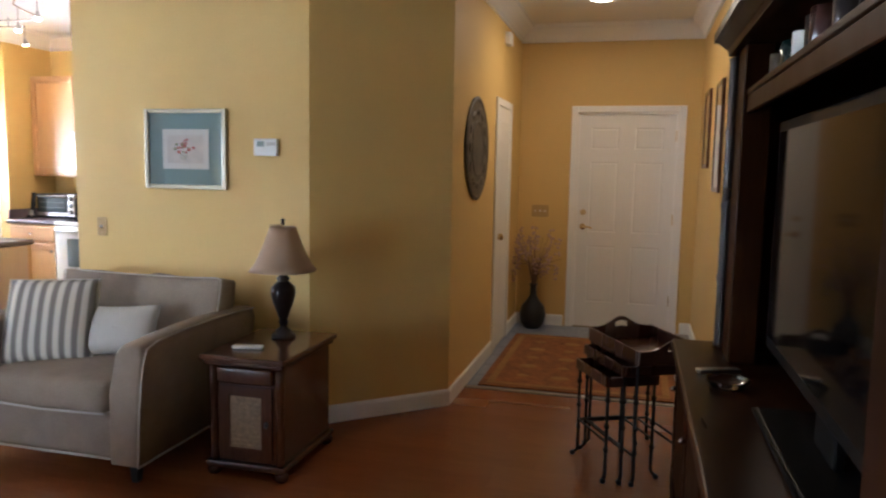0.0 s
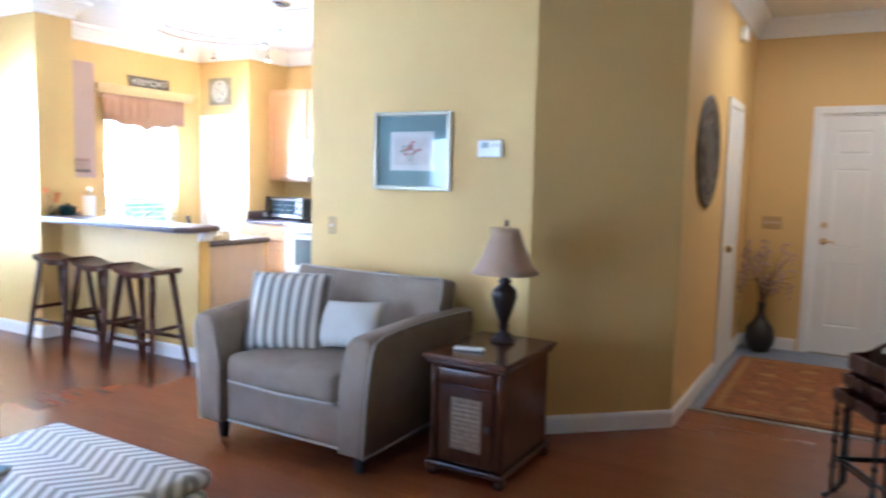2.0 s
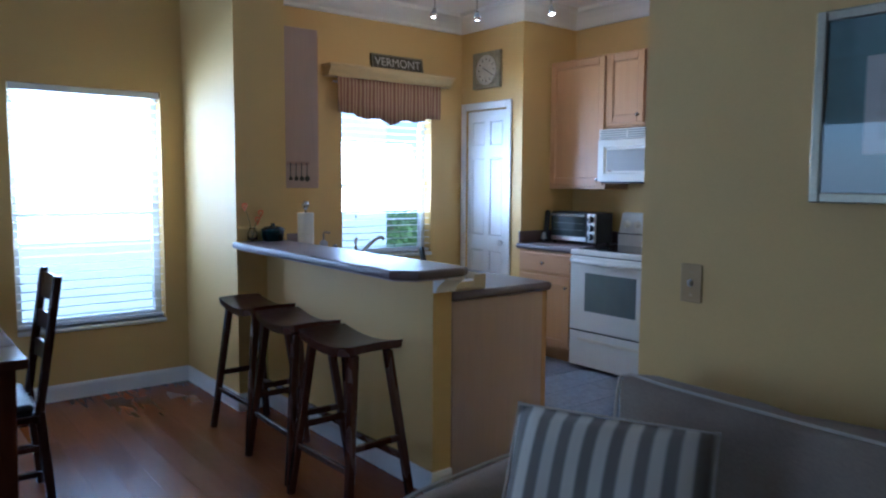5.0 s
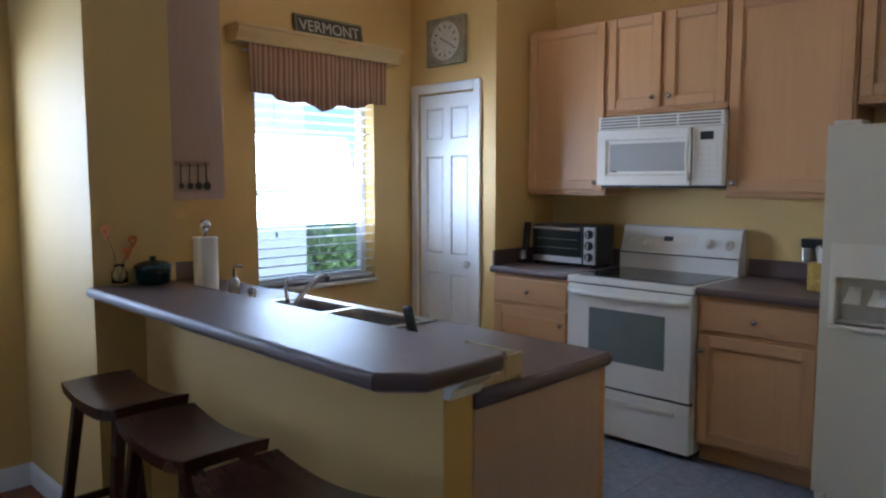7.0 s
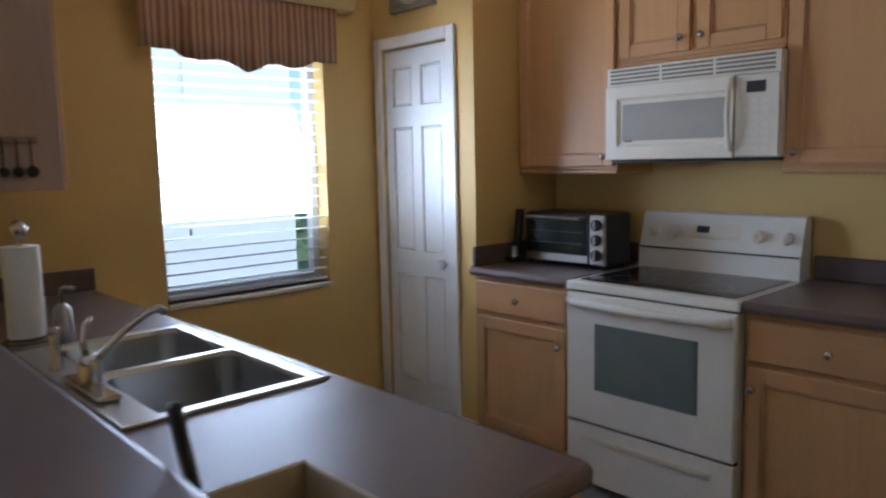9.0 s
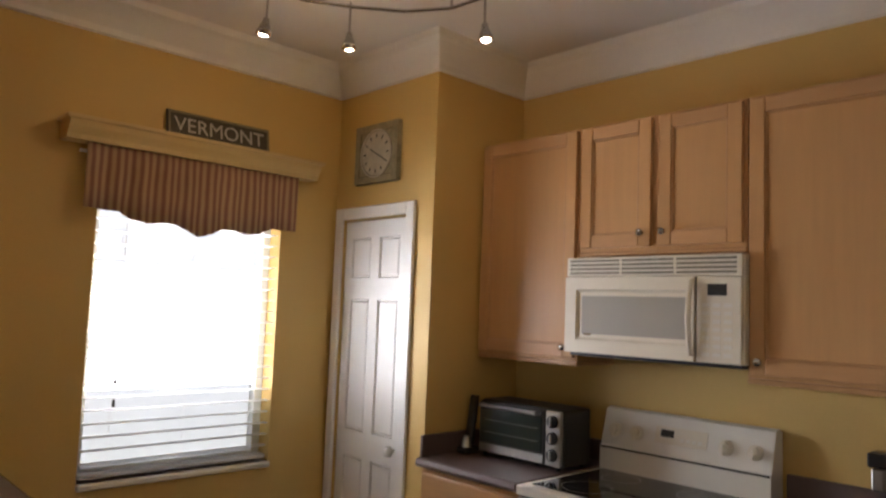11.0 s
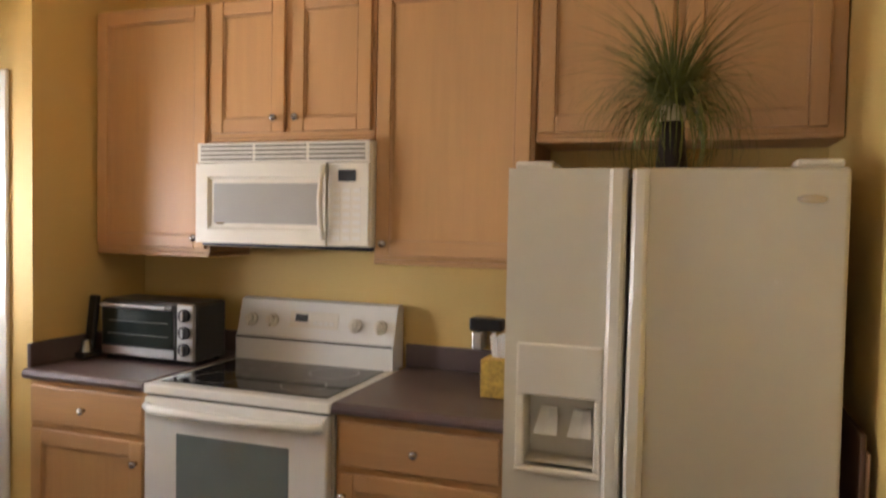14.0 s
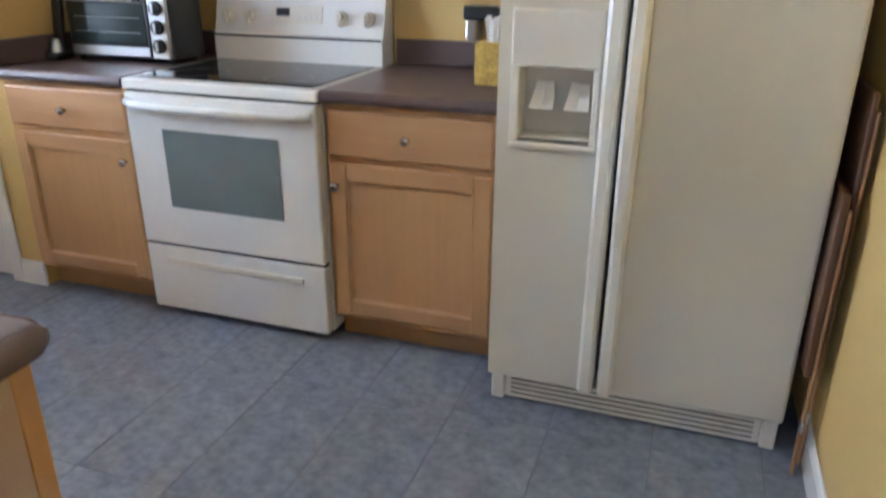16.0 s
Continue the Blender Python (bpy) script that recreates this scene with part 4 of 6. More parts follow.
# folded tray tables in the gap beside the refrigerator
for x0, x1, y0, top, lab in ((-3.306, -3.288, 5.46, 1.03, "tall folded oak tray table"), (-3.334, -3.310, 5.41, 0.80, "short folded oak tray table")):
    tt = thing("folding_table", (x0, 5.7, 0), lab + " leaning beside the refrigerator", "folding table", "folded tables")
    part("tabletop", box((x0, y0 + 0.02, 0.30), (x1 - 0.006, y0 + 0.40, top), 0.003), WALNUT, tt)
    part("leg", box((x1 - 0.0055, y0, 0.0), (x1, y0 + 0.035, top - 0.04), 0.003), OAK, tt)
    part("leg", box((x1 - 0.0055, y0 + 0.34, 0.0), (x1, y0 + 0.375, top - 0.04), 0.003), OAK, tt)
    part("bracket", box((x1 - 0.009, y0 - 0.003, 0.14), (x1 + 0.001, y0 + 0.03, 0.17), 0.002), STEEL, tt)

# toaster oven
to = thing("toaster_oven", (-5.89, 6.08, 0.916), "black and steel toaster oven with glass door", "toaster oven")
part("body", box((-6.09, 5.950, 0.93), (-5.605, 6.15, 1.175), 0.014, 3), BLACK, to)
d = part("door", box((-6.08, 5.932, 0.938), (-5.692, 5.9495, 1.168), 0.004), BLACK, to)
part("lower_strip", box((-6.072, 5.9285, 0.942), (-5.70, 5.9315, 0.978), 0.001), STEEL, d)
part("glass", box((-6.065, 5.929, 0.985), (-5.707, 5.9325, 1.138), 0.001), TOASTGL, d, "smoked glass")
# pale strips on the glass paint the glints of the rack inside
for z in (1.03, 1.085):
    part("rack_glint", box((-6.04, 5.9275, z), (-5.73, 5.9288, z + 0.003)), OVENGLASS, d)
part("handle", tube([(-6.05, 5.93, 1.153), (-6.05, 5.902, 1.153), (-5.722, 5.902, 1.153), (-5.722, 5.93, 1.153)], 0.008, 8), STEEL, d)
cp = part("control_panel", box((-5.688, 5.930, 0.938), (-5.608, 5.9495, 1.170), 0.003), STEEL, to)
for z in (0.985, 1.055, 1.125):
    dl = part("dial", add(bmesh.new(), lathe([(0, 0), (0.027, 0), (0.026, 0.012), (0.015, 0.016), (0, 0.016)], n=18), pose(-5.648, 5.930, z, 90)), BLACK, cp)
    part("dial_grip", box((-5.653, 5.906, z - 0.018), (-5.643, 5.9145, z + 0.018), 0.002), STEEL, dl)
for x in (-6.07, -5.64):
    for y in (5.97, 6.13):
        part("foot", lathe([(0, 0), (0.012, 0), (0.012, 0.014), (0, 0.014)], (x, y, 0.9165), 10), BLACK, to)
# cordless phone on its cradle
ph = thing("cordless_phone", (-6.145, 5.93, 0.916), "black cordless phone standing on a chrome cradle", "phone")
part("cradle", box((-6.175, 5.88, 0.9165), (-6.115, 5.98, 0.945), 0.01, 2), BLACK, ph)
part("cradle_trim", add(bmesh.new(), lathe([(0, 0), (0.027, 0), (0.022, 0.03), (0.016, 0.05), (0, 0.055)], n=14), pose(-6.145, 5.92, 0.944)), STEEL, ph)
part("handset", add(bmesh.new(), box((-0.024, -0.012, 0), (0.024, 0.014, 0.235), 0.01, 2), pose(-6.145, 5.935, 0.95, -8)), BLACK, ph, smooth=False)

# outlet with plugged-in charger, tissue box
ol = thing("wall_outlet", (-4.50, 6.32, 1.09), "almond wall outlet with a black and grey plugged-in charger", "outlet")
part("plate", box((-4.535, 6.322, 1.03), (-4.46, 6.3295, 1.15), 0.003), ALMOND, ol)
part("adapter", box((-4.545, 6.262, 1.095), (-4.41, 6.3215, 1.145), 0.008, 2), BLACK, ol)
part("charger", box((-4.53, 6.25, 1.02), (-4.485, 6.3215, 1.0945), 0.008, 2), STEEL, ol)
tb = thing("tissue_box", (-4.335, 5.98, 0.916), "yellow floral tissue box with a white tissue", "tissue box")
part("carton", box((-4.395, 5.92, 0.9165), (-4.275, 6.04, 1.05), 0.003), YELBOX, tb)
tz = bmesh.new()
for a in range(3):
    pts = [(-0.035 + 0.012 * i, 0.012 * math.sin(1.9 * i + a), 0.0) for i in range(7)]
    lo = [tz.verts.new((x, y, 0)) for x, y, _ in pts]
    hi = [tz.verts.new((x * 1.3, y * 2.2 + 0.01 * a, 0.075 + 0.012 * math.sin(2.3 * i + a))) for i, (x, y, _) in enumerate(pts)]
    for i in range(6):
        tz.faces.new((lo[i], lo[i + 1], hi[i + 1], hi[i]))
part("tissue", add(bmesh.new(), tz, pose(-4.335, 5.98, 1.0505)), TOWEL, tb)

# peninsula: cabinet, counter, sink, bar top
pc = thing("peninsula_cabinet", (-5.7, 3.8, 0), "maple peninsula base cabinet with plain end panel", "cabinet")
part("body", box((-6.975, 3.503, 0.10), (-4.411, 4.10, 0.62), 0.002), MAPLE, pc)
part("back_rail", box((-6.975, 3.503, 0.621), (-4.411, 3.53, 0.873), 0.002), MAPLE, pc)
part("front_rail", box((-6.975, 4.08, 0.621), (-4.411, 4.10, 0.873), 0.002), MAPLE, pc)
part("end_panel", box((-4.410, 3.503, 0.0), (-4.396, 4.085, 0.873), 0.002), PINKISH, pc)
part("face_frame", box((-4.410, 4.0855, 0.0), (-4.398, 4.118, 0.873), 0.003), MAPLE, pc)
part("toe_kick", box((-6.97, 4.03, 0.0), (-4.411, 4.045, 0.099)), MAPLEH, pc)
for i in range(4):
    d = cab_door("door", -0.29, 0.29, 0.125, 0.69, -0.01, pc, turned=pose(-4.74 - 0.62 * i, 4.112, 0, 0, 0, 180))
    part("knob", lathe([(0, -0.014), (0.014, 0), (0, 0.014)], (-4.52 - 0.62 * i, 4.135, 0.62), 10), NICKEL, d)
SX0, SX1, SY0, SY1 = -5.985, -5.138, 3.62, 4.105
kc = thing("countertop", (-5.7, 3.83, 0.875), "mauve brown laminate sink counter with rounded edge", "countertop", "laminate countertops")
kb = bmesh.new()
for lo, hi in (((-6.977, 3.503), (SX0 + 0.02, 4.135)), ((SX1 - 0.02, 3.503), (-4.40, 4.135)), ((SX0 + 0.02, 3.503), (SX1 - 0.02, SY0 + 0.02)), ((SX0 + 0.02, SY1 - 0.02), (SX1 - 0.02, 4.135))):
    box((*lo, 0.875), (*hi, 0.9155), into=kb)
bmesh.ops.remove_doubles(kb, verts=kb.verts, dist=1e-5)
part("top", kb, LAMINATE, kc)
eb = tube([(-6.977, 4.135, 0.895), (-4.42, 4.135, 0.895), (-4.405, 4.130, 0.895), (-4.398, 4.118, 0.895), (-4.396, 4.10, 0.895), (-4.396, 3.503, 0.895)], 0.0203, 12)
part("rounded_edge", eb, LAMEDGE, kc, smooth=True)
part("backsplash", box((-6.977, 3.535, 0.916), (-6.955, 4.145, 1.012), 0.005, 2), LAMINATE, kc)
sk = thing("kitchen_sink", (-5.56, 3.86, 0.92), "stainless steel double-bowl sink set in the counter", "sink")
sb = bmesh.new()
gx = [SX0, SX0 + 0.032, -5.585, -5.560, SX1 - 0.035, SX1]
gy = [SY0, SY0 + 0.085, SY1 - 0.038, SY1]
gv = [[sb.verts.new((x, y, 0.9215)) for y in gy] for x in gx]
bowls = []
for i in range(5):
    for j in range(3):
        f = sb.faces.new((gv[i][j], gv[i + 1][j], gv[i + 1][j + 1], gv[i][j + 1]))
        if i in (1, 3) and j == 1:
            bowls.append(f)
edge = bmesh.ops.extrude_face_region(sb, geom=[e for e in sb.edges if len(e.link_faces) == 1])
bmesh.ops.translate(sb, verts=[v for v in edge["geom"] if isinstance(v, bmesh.types.BMVert)], vec=(0, 0, -0.0055))
for f in bowls:
    bmesh.ops.inset_individual(sb, faces=[f], thickness=0.006, depth=-0.012)
    r = bmesh.ops.extrude_discrete_faces(sb, faces=[f])
    nf = r["faces"][0]
    c = nf.calc_center_median()
    for v in nf.verts:
        v.co = c + (v.co - c) * 0.93
        v.co.z -= 0.165
vert_edges = [e for e in sb.edges if abs(e.verts[0].co.z - e.verts[1].co.z) > 0.1]
bottom = [e for e in sb.edges if e.verts[0].co.z < 0.78 and e.verts[1].co.z < 0.78]
bmesh.ops.bevel(sb, geom=vert_edges + bottom, offset=0.05, segments=5, affect="EDGES", profile=0.5)
bmesh.ops.recalc_face_normals(sb, faces=sb.faces)
part("basin", sb, STEEL, sk, smooth=False)
part("rim_bead", tube([(SX0, SY0, 0.920), (SX1, SY0, 0.920), (SX1, SY1, 0.920), (SX0, SY1, 0.920), (SX0, SY0, 0.920)], 0.004, 6), STEEL, sk)
for x in (-5.765, -5.37):
    part("drain", lathe([(0, 0.004), (0.02, 0.003), (0.04, 0.005), (0.043, 0.0)], (x, 3.90, 0.7445), 18), NICKEL, sk)
fc = thing("faucet", (-5.45, 3.66, 0.922), "chrome single-lever kitchen faucet behind the sink", "faucet")
part("base_plate", box((-5.58, 3.632, 0.9222), (-5.32, 3.684, 0.936), 0.006, 2), NICKEL, fc)
part("body", lathe([(0.026, 0), (0.026, 0.045), (0.022, 0.062), (0.016, 0.07), (0, 0.072)], (-5.45, 3.658, 0.936), 18), NICKEL, fc, smooth=True)
part("spout", tube([(-5.448, 3.668, 0.985), (-5.452, 3.705, 1.02), (-5.462, 3.755, 1.055), (-5.472, 3.805, 1.080), (-5.477, 3.838, 1.085), (-5.479, 3.852, 1.072)], 0.010, 10), NICKEL, fc, smooth=True)
part("lever", tube([(-5.455, 3.655, 1.0), (-5.466, 3.652, 1.04), (-5.480, 3.662, 1.072), (-5.497, 3.682, 1.082)], 0.008, 8), NICKEL, fc, smooth=True)
part("sprayer", lathe([(0.018, 0), (0.016, 0.02), (0.011, 0.032), (0.014, 0.075), (0.017, 0.10), (0.012, 0.11), (0, 0.112)], (-5.70, 3.652, 0.922), 14), NICKEL, fc, smooth=True)

br = thing("bar_counter", (-5.2, 3.33, 1.005), "mauve brown laminate bar top with clipped corner", "countertop", "laminate countertops")
BARP = [(-6.088, 3.172), (-4.352, 3.128), (-4.262, 3.21), (-4.262, 3.455), (-4.292, 3.503), (-6.088, 3.508)]
part("top", prism(BARP, 1.006, 1.046, 0.014, 3), LAMINATE, br)
part("underside_board", prism([(-6.087, 3.20), (-4.365, 3.155), (-4.29, 3.225), (-4.29, 3.39), (-6.087, 3.39)], 0.998, 1.0055), PINKISH, br, "raw board under the top")

bt = thing("dish_brush", (-4.66, 3.56, 0.917), "black dish brush standing in a small holder", "brush")
part("holder", lathe([(0, 0), (0.026, 0), (0.024, 0.045), (0.020, 0.045), (0.020, 0.006), (0, 0.006)], (-4.655, 3.562, 0.9165), 16), BLACK, bt)
part("handle", add(bmesh.new(), box((-0.017, -0.008, 0), (0.017, 0.008, 0.178), 0.007, 2), pose(-4.655, 3.562, 0.926, 5, -13, 0)), BLACK, bt)
db = thing("dish_tub", (-4.51, 3.62, 0.916), "tan plastic dish tub holding white paper", "tub")
tbm = bmesh.new()
for lo, hi in (((-4.62, 3.525, 0.9165), (-4.41, 3.715, 0.924)), ((-4.62, 3.525, 0.9245), (-4.612, 3.715, 0.985)), ((-4.418, 3.525, 0.9245), (-4.41, 3.64, 0.958)), ((-4.418, 3.6405, 0.9245), (-4.41, 3.715, 0.988)), ((-4.6115, 3.525, 0.9245), (-4.4185, 3.533, 0.972)), ((-4.6115, 3.707, 0.9245), (-4.4185, 3.715, 0.985))):
    box(lo, hi, 0.003, into=tbm)
part("tub", tbm, TAN, db)
part("paper", add(bmesh.new(), box((-0.07, -0.06, 0), (0.07, 0.06, 0.012), 0.004, 2), pose(-4.50, 3.61, 0.934, 6, -8, 14)), TOWEL, db)
sd = thing("soap_dispenser", (-6.04, 3.765, 0.917), "slim chrome soap dispenser beside the paper towels", "soap dispenser")
part("bottle", lathe([(0, 0), (0.026, 0), (0.028, 0.01), (0.026, 0.10), (0.012, 0.118), (0, 0.118)], (-6.04, 3.765, 0.9165), 16), STEEL, sd, smooth=True)
part("pump", tube([(-6.04, 3.765, 1.03), (-6.04, 3.765, 1.078), (-6.033, 3.772, 1.084), (-6.01, 3.795, 1.080)], 0.006, 8), NICKEL, sd, smooth=True)

pt = thing("paper_towel_holder", (-6.14, 3.69, 0.917), "white paper towel roll on a chrome stand", "paper towels")
part("foot", lathe([(0, 0), (0.075, 0), (0.075, 0.008), (0.02, 0.014), (0, 0.014)], (-6.14, 3.69, 0.9165), 20), NICKEL, pt)
part("roll", lathe([(0.02, 0), (0.052, 0), (0.052, 0.275), (0.02, 0.275)], (-6.14, 3.69, 0.932), 24), TOWEL, pt, smooth=False)
part("rod", tube([(-6.14, 3.69, 0.92), (-6.14, 3.69, 1.235)], 0.006, 8), NICKEL, pt)
part("finial", lathe([(0.008, 0), (0.012, 0.006), (0.024, 0.026), (0.024, 0.04), (0.010, 0.058), (0, 0.06)], (-6.14, 3.69, 1.225), 14), NICKEL, pt, smooth=True)
gp = thing("covered_pot", (-6.012, 3.40, 1.047), "dark green enamel casserole with lid", "pot")
part("pot", lathe([(0, 0), (0.056, 0), (0.064, 0.012), (0.070, 0.062), (0.072, 0.066), (0, 0.066)], (-6.012, 3.40, 1.0465), 24), GREENPOT, gp, smooth=True)
part("lid", lathe([(0.072, 0), (0.072, 0.007), (0.05, 0.020), (0.013, 0.026), (0.010, 0.031), (0.015, 0.039), (0, 0.043)], (-6.012, 3.40, 1.113), 24), GREENPOT, gp, smooth=True)
for s in (-1, 1):
    part("handle", tube([(-6.012 + s * 0.066, 3.385, 1.095), (-6.012 + s * 0.076, 3.385, 1.097), (-6.012 + s * 0.076, 3.415, 1.097), (-6.012 + s * 0.066, 3.415, 1.095)], 0.006, 6), GREENPOT, gp)
fv = thing("flower_vase", (-6.04, 3.27, 1.047), "small clear glass jar with orange daisies", "vase")
part("jar", lathe([(0, 0), (0.026, 0), (0.030, 0.01), (0.030, 0.05), (0.018, 0.07), (0.021, 0.082), (0.018, 0.082), (0.015, 0.07), (0.026, 0.048), (0.026, 0.012), (0, 0.008)], (-6.052, 3.285, 1.0465), 18), CLEAR, fv, smooth=True)
for i, (dx, dy, dz) in enumerate(((-0.004, -0.045, 0.208), (0.0, 0.055, 0.165), (0.03, 0.02, 0.125))):
    s = part("stem", tube([(-6.052, 3.285, 1.06), (-6.052 + dx * 0.4, 3.285 + dy * 0.4, 1.06 + dz * 0.55), (-6.052 + dx, 3.285 + dy, 1.047 + dz)], 0.002, 5), FROST, fv)
    fb = bmesh.new()
    for k in range(14):
        a = 2 * math.pi * k / 14
        add(fb, lathe([(0, -0.006), (0.014, 0), (0, 0.006)], n=8, squash=0.6), pose(-6.052 + dx + 0.021 * math.cos(a), 3.285 + dy + 0.006 * math.sin(2 * a), 1.047 + dz + 0.019 * math.sin(a), 70, 0, 0))
    part("blossom", fb, ORFL, s)

# valance, sign, clock, track light
vs = thing("valance_shelf", (-6.9, 4.9, 2.21), "cream wooden cornice shelf above the kitchen window", "shelf")
part("cornice", sweep([(0, 2.225), (0.10, 2.225), (0.105, 2.245), (0.128, 2.275), (0.134, 2.300), (0, 2.300)], [(-6.978, 5.50), (-6.978, 4.29)]), CORNICE, vs)
part("top_board", box((-6.978, 4.275, 2.3005), (-6.832, 5.515, 2.318), 0.004, 2), CORNICE, vs)
va = thing("window_valance", (-6.9, 4.9, 2.22), "rust and tan striped gathered valance with scalloped hem", "valance")
vb_ = bmesh.new()
HEM = [(0, 1.872), (0.10, 1.890), (0.22, 1.918), (0.32, 1.920), (0.48, 1.906), (0.60, 1.918), (0.70, 1.946), (1.0, 1.950)]
cols = []
for i in range(121):
    u = i / 120
    y = 4.375 + u * 1.025
    fold = 0.010 * math.sin(u * 60) + 0.006 * math.sin(u * 23 + 1)
    k = abs(u - 0.5) * 2
    for (ka, za), (kb_, zb) in zip(HEM, HEM[1:]):
        if ka <= k <= kb_ + 1e-6:
            hem = za + (zb - za) * (k - ka) / (kb_ - ka)
    cols.append([vb_.verts.new((-6.895 + fold * (0.4 + 0.6 * q), y, 2.224 + (hem - 2.224) * q)) for q in (0, 0.3, 0.65, 1)])
for a, b in zip(cols, cols[1:]):
    for q in range(3):
        vb_.faces.new((a[q], a[q + 1], b[q + 1], b[q]))
vb_.normal_update()
bmesh.ops.solidify(vb_, geom=vb_.faces[:], thickness=0.004)
part("cloth", vb_, VALANCE, va, smooth=True)
part("rod", tube([(-6.935, 4.36, 2.19), (-6.935, 5.41, 2.19)], 0.008, 8), CANWHITE, va)
sg = thing("wall_sign", (-6.93, 4.96, 2.318), "grey wooden sign reading VERMONT on the shelf", "sign")
tilt = pose(-6.945, 4.985, 2.319, 0, -10, 0)
part("board", add(bmesh.new(), box((-0.008, -0.262, 0), (0.008, 0.262, 0.135), 0.003), tilt), GREYSIGN, sg)
for lo, hi in (((0.0085, -0.255, 0.006), (0.0115, 0.255, 0.013)), ((0.0085, -0.255, 0.122), (0.0115, 0.255, 0.129)), ((0.0085, -0.255, 0.0135), (0.0115, -0.248, 0.1215)), ((0.0085, 0.248, 0.0135), (0.0115, 0.255, 0.1215))):
    part("border", add(bmesh.new(), box(lo, hi), tilt), CLOCKF, sg)
fd_ = bpy.data.curves.new("lettering", "FONT")
fd_.body, fd_.size, fd_.align_x, fd_.align_y, fd_.extrude = "VERMONT", 0.098, "CENTER", "CENTER", 0.0012
to_ = new("lettering", fd_)
to_.data.materials.append(LETTER)
to_.parent = sg
to_.matrix_basis = sg.matrix_basis.inverted() @ tilt @ pose(0.0095, 0.0, 0.067, 90, 0, 90)
ck = thing("wall_clock", (-6.62, 5.69, 2.21), "square clock with distressed green frame", "clock")
part("frame", panelled((-6.79, 5.668, 2.215), (-6.45, 5.6985, 2.52), [(-6.755, -6.485)], [(2.25, 2.485)], 0.006, 0.012, 0), CLOCKF, ck)
part("face", add(bmesh.new(), lathe([(0, 0.002), (0.114, 0.002), (0.118, 0.007), (0.126, 0.007), (0.127, 0.0)], n=36), pose(-6.62, 5.6735, 2.367, 90)), CLOCKD, ck)
for k in range(12):
    a = math.pi * k / 6
    part("numeral", add(bmesh.new(), box((-0.004, -0.001, -0.010), (0.004, 0.001, 0.010)), pose(-6.62 + 0.092 * math.sin(a), 5.6715, 2.367 + 0.092 * math.cos(a), 0, math.degrees(a), 0)), BLACK, ck)
for ln, a in ((0.055, 300), (0.08, 118)):
    part("clock_hand", add(bmesh.new(), box((-0.003, -0.001, 0), (0.003, 0.001, ln)), pose(-6.62, 5.669, 2.367, 0, a, 0)), BLACK, ck)
# curved rail light
tl = thing("track_light", (-5.6, 4.9, 2.8), "curved brushed nickel track light with lit halogen heads", "light")
railA = [(-6.02, 4.34), (-6.10, 4.50), (-6.15, 4.70), (-6.12, 4.90), (-6.03, 5.06), (-5.90, 5.23), (-5.74, 5.33), (-5.56, 5.34)]
railB = [(-5.90, 4.33), (-5.94, 4.55), (-5.93, 4.80), (-5.86, 5.00), (-5.74, 5.12), (-5.56, 5.19), (-5.38, 5.20), (-5.25, 5.16), (-5.13, 5.02), (-5.05, 4.80), (-4.95, 4.60), (-4.75, 4.43), (-4.45, 4.33), (-4.15, 4.34)]
part("rail", tube([(x, y, 2.775) for x, y in railA], 0.007, 8), NICKEL, tl, smooth=True)
part("rail", tube([(x, y, 2.80) for x, y in railB], 0.007, 8), NICKEL, tl, smooth=True)
for (x, y), z in (((-6.10, 4.50), 2.775), ((-5.74, 5.33), 2.775), ((-5.86, 5.00), 2.80), ((-5.25, 5.16), 2.80), ((-4.75, 4.43), 2.80)):
    part("standoff", tube([(x, y, z), (x, y, H)], 0.006, 8), NICKEL, tl)
part("canopy", lathe([(0.09, 0), (0.09, -0.02), (0.06, -0.035), (0, -0.035)], (-4.45, 4.33, H), 24), NICKEL, tl, smooth=True)
part("canopy_stem", tube([(-4.45, 4.33, 2.835), (-4.45, 4.33, 2.80)], 0.008, 8), NICKEL, tl)
for i, (x, y, ax, ay) in enumerate(((-6.15, 4.75, -0.3, 0), (-6.03, 5.05, -0.2, 0.2), (-5.56, 5.335, 0.05, 0.1), (-5.02, 4.72, 0.1, -0.2), (-4.45, 4.33, 0.2, -0.2))):
    stem = part("drop_stem", tube([(x, y, 2.79), (x, y, 2.665)], 0.005, 8), NICKEL, tl)
    aim = Vector((ax, ay, -1)).normalized()
    m = look((x, y, 2.665), Vector((x, y, 2.665)) + aim)
    hd = part("lamp_head", add(bmesh.new(), lathe([(0.012, 0.0), (0.014, -0.02), (0.020, -0.03), (0.032, -0.065), (0.029, -0.065), (0.016, -0.03), (0, -0.025)], n=16), m), NICKEL, stem, smooth=True)
    part("bulb", add(bmesh.new(), lathe([(0, -0.030), (0.012, -0.034), (0.020, -0.056), (0.015, -0.067), (0, -0.070)], n=14), m), HALOGEN, hd, smooth=True)
    lamp("halogen_lamp", "POINT", m @ pose(0, 0, -0.090), 1.15, (1.0, 0.64, 0.32), soft=0.02)


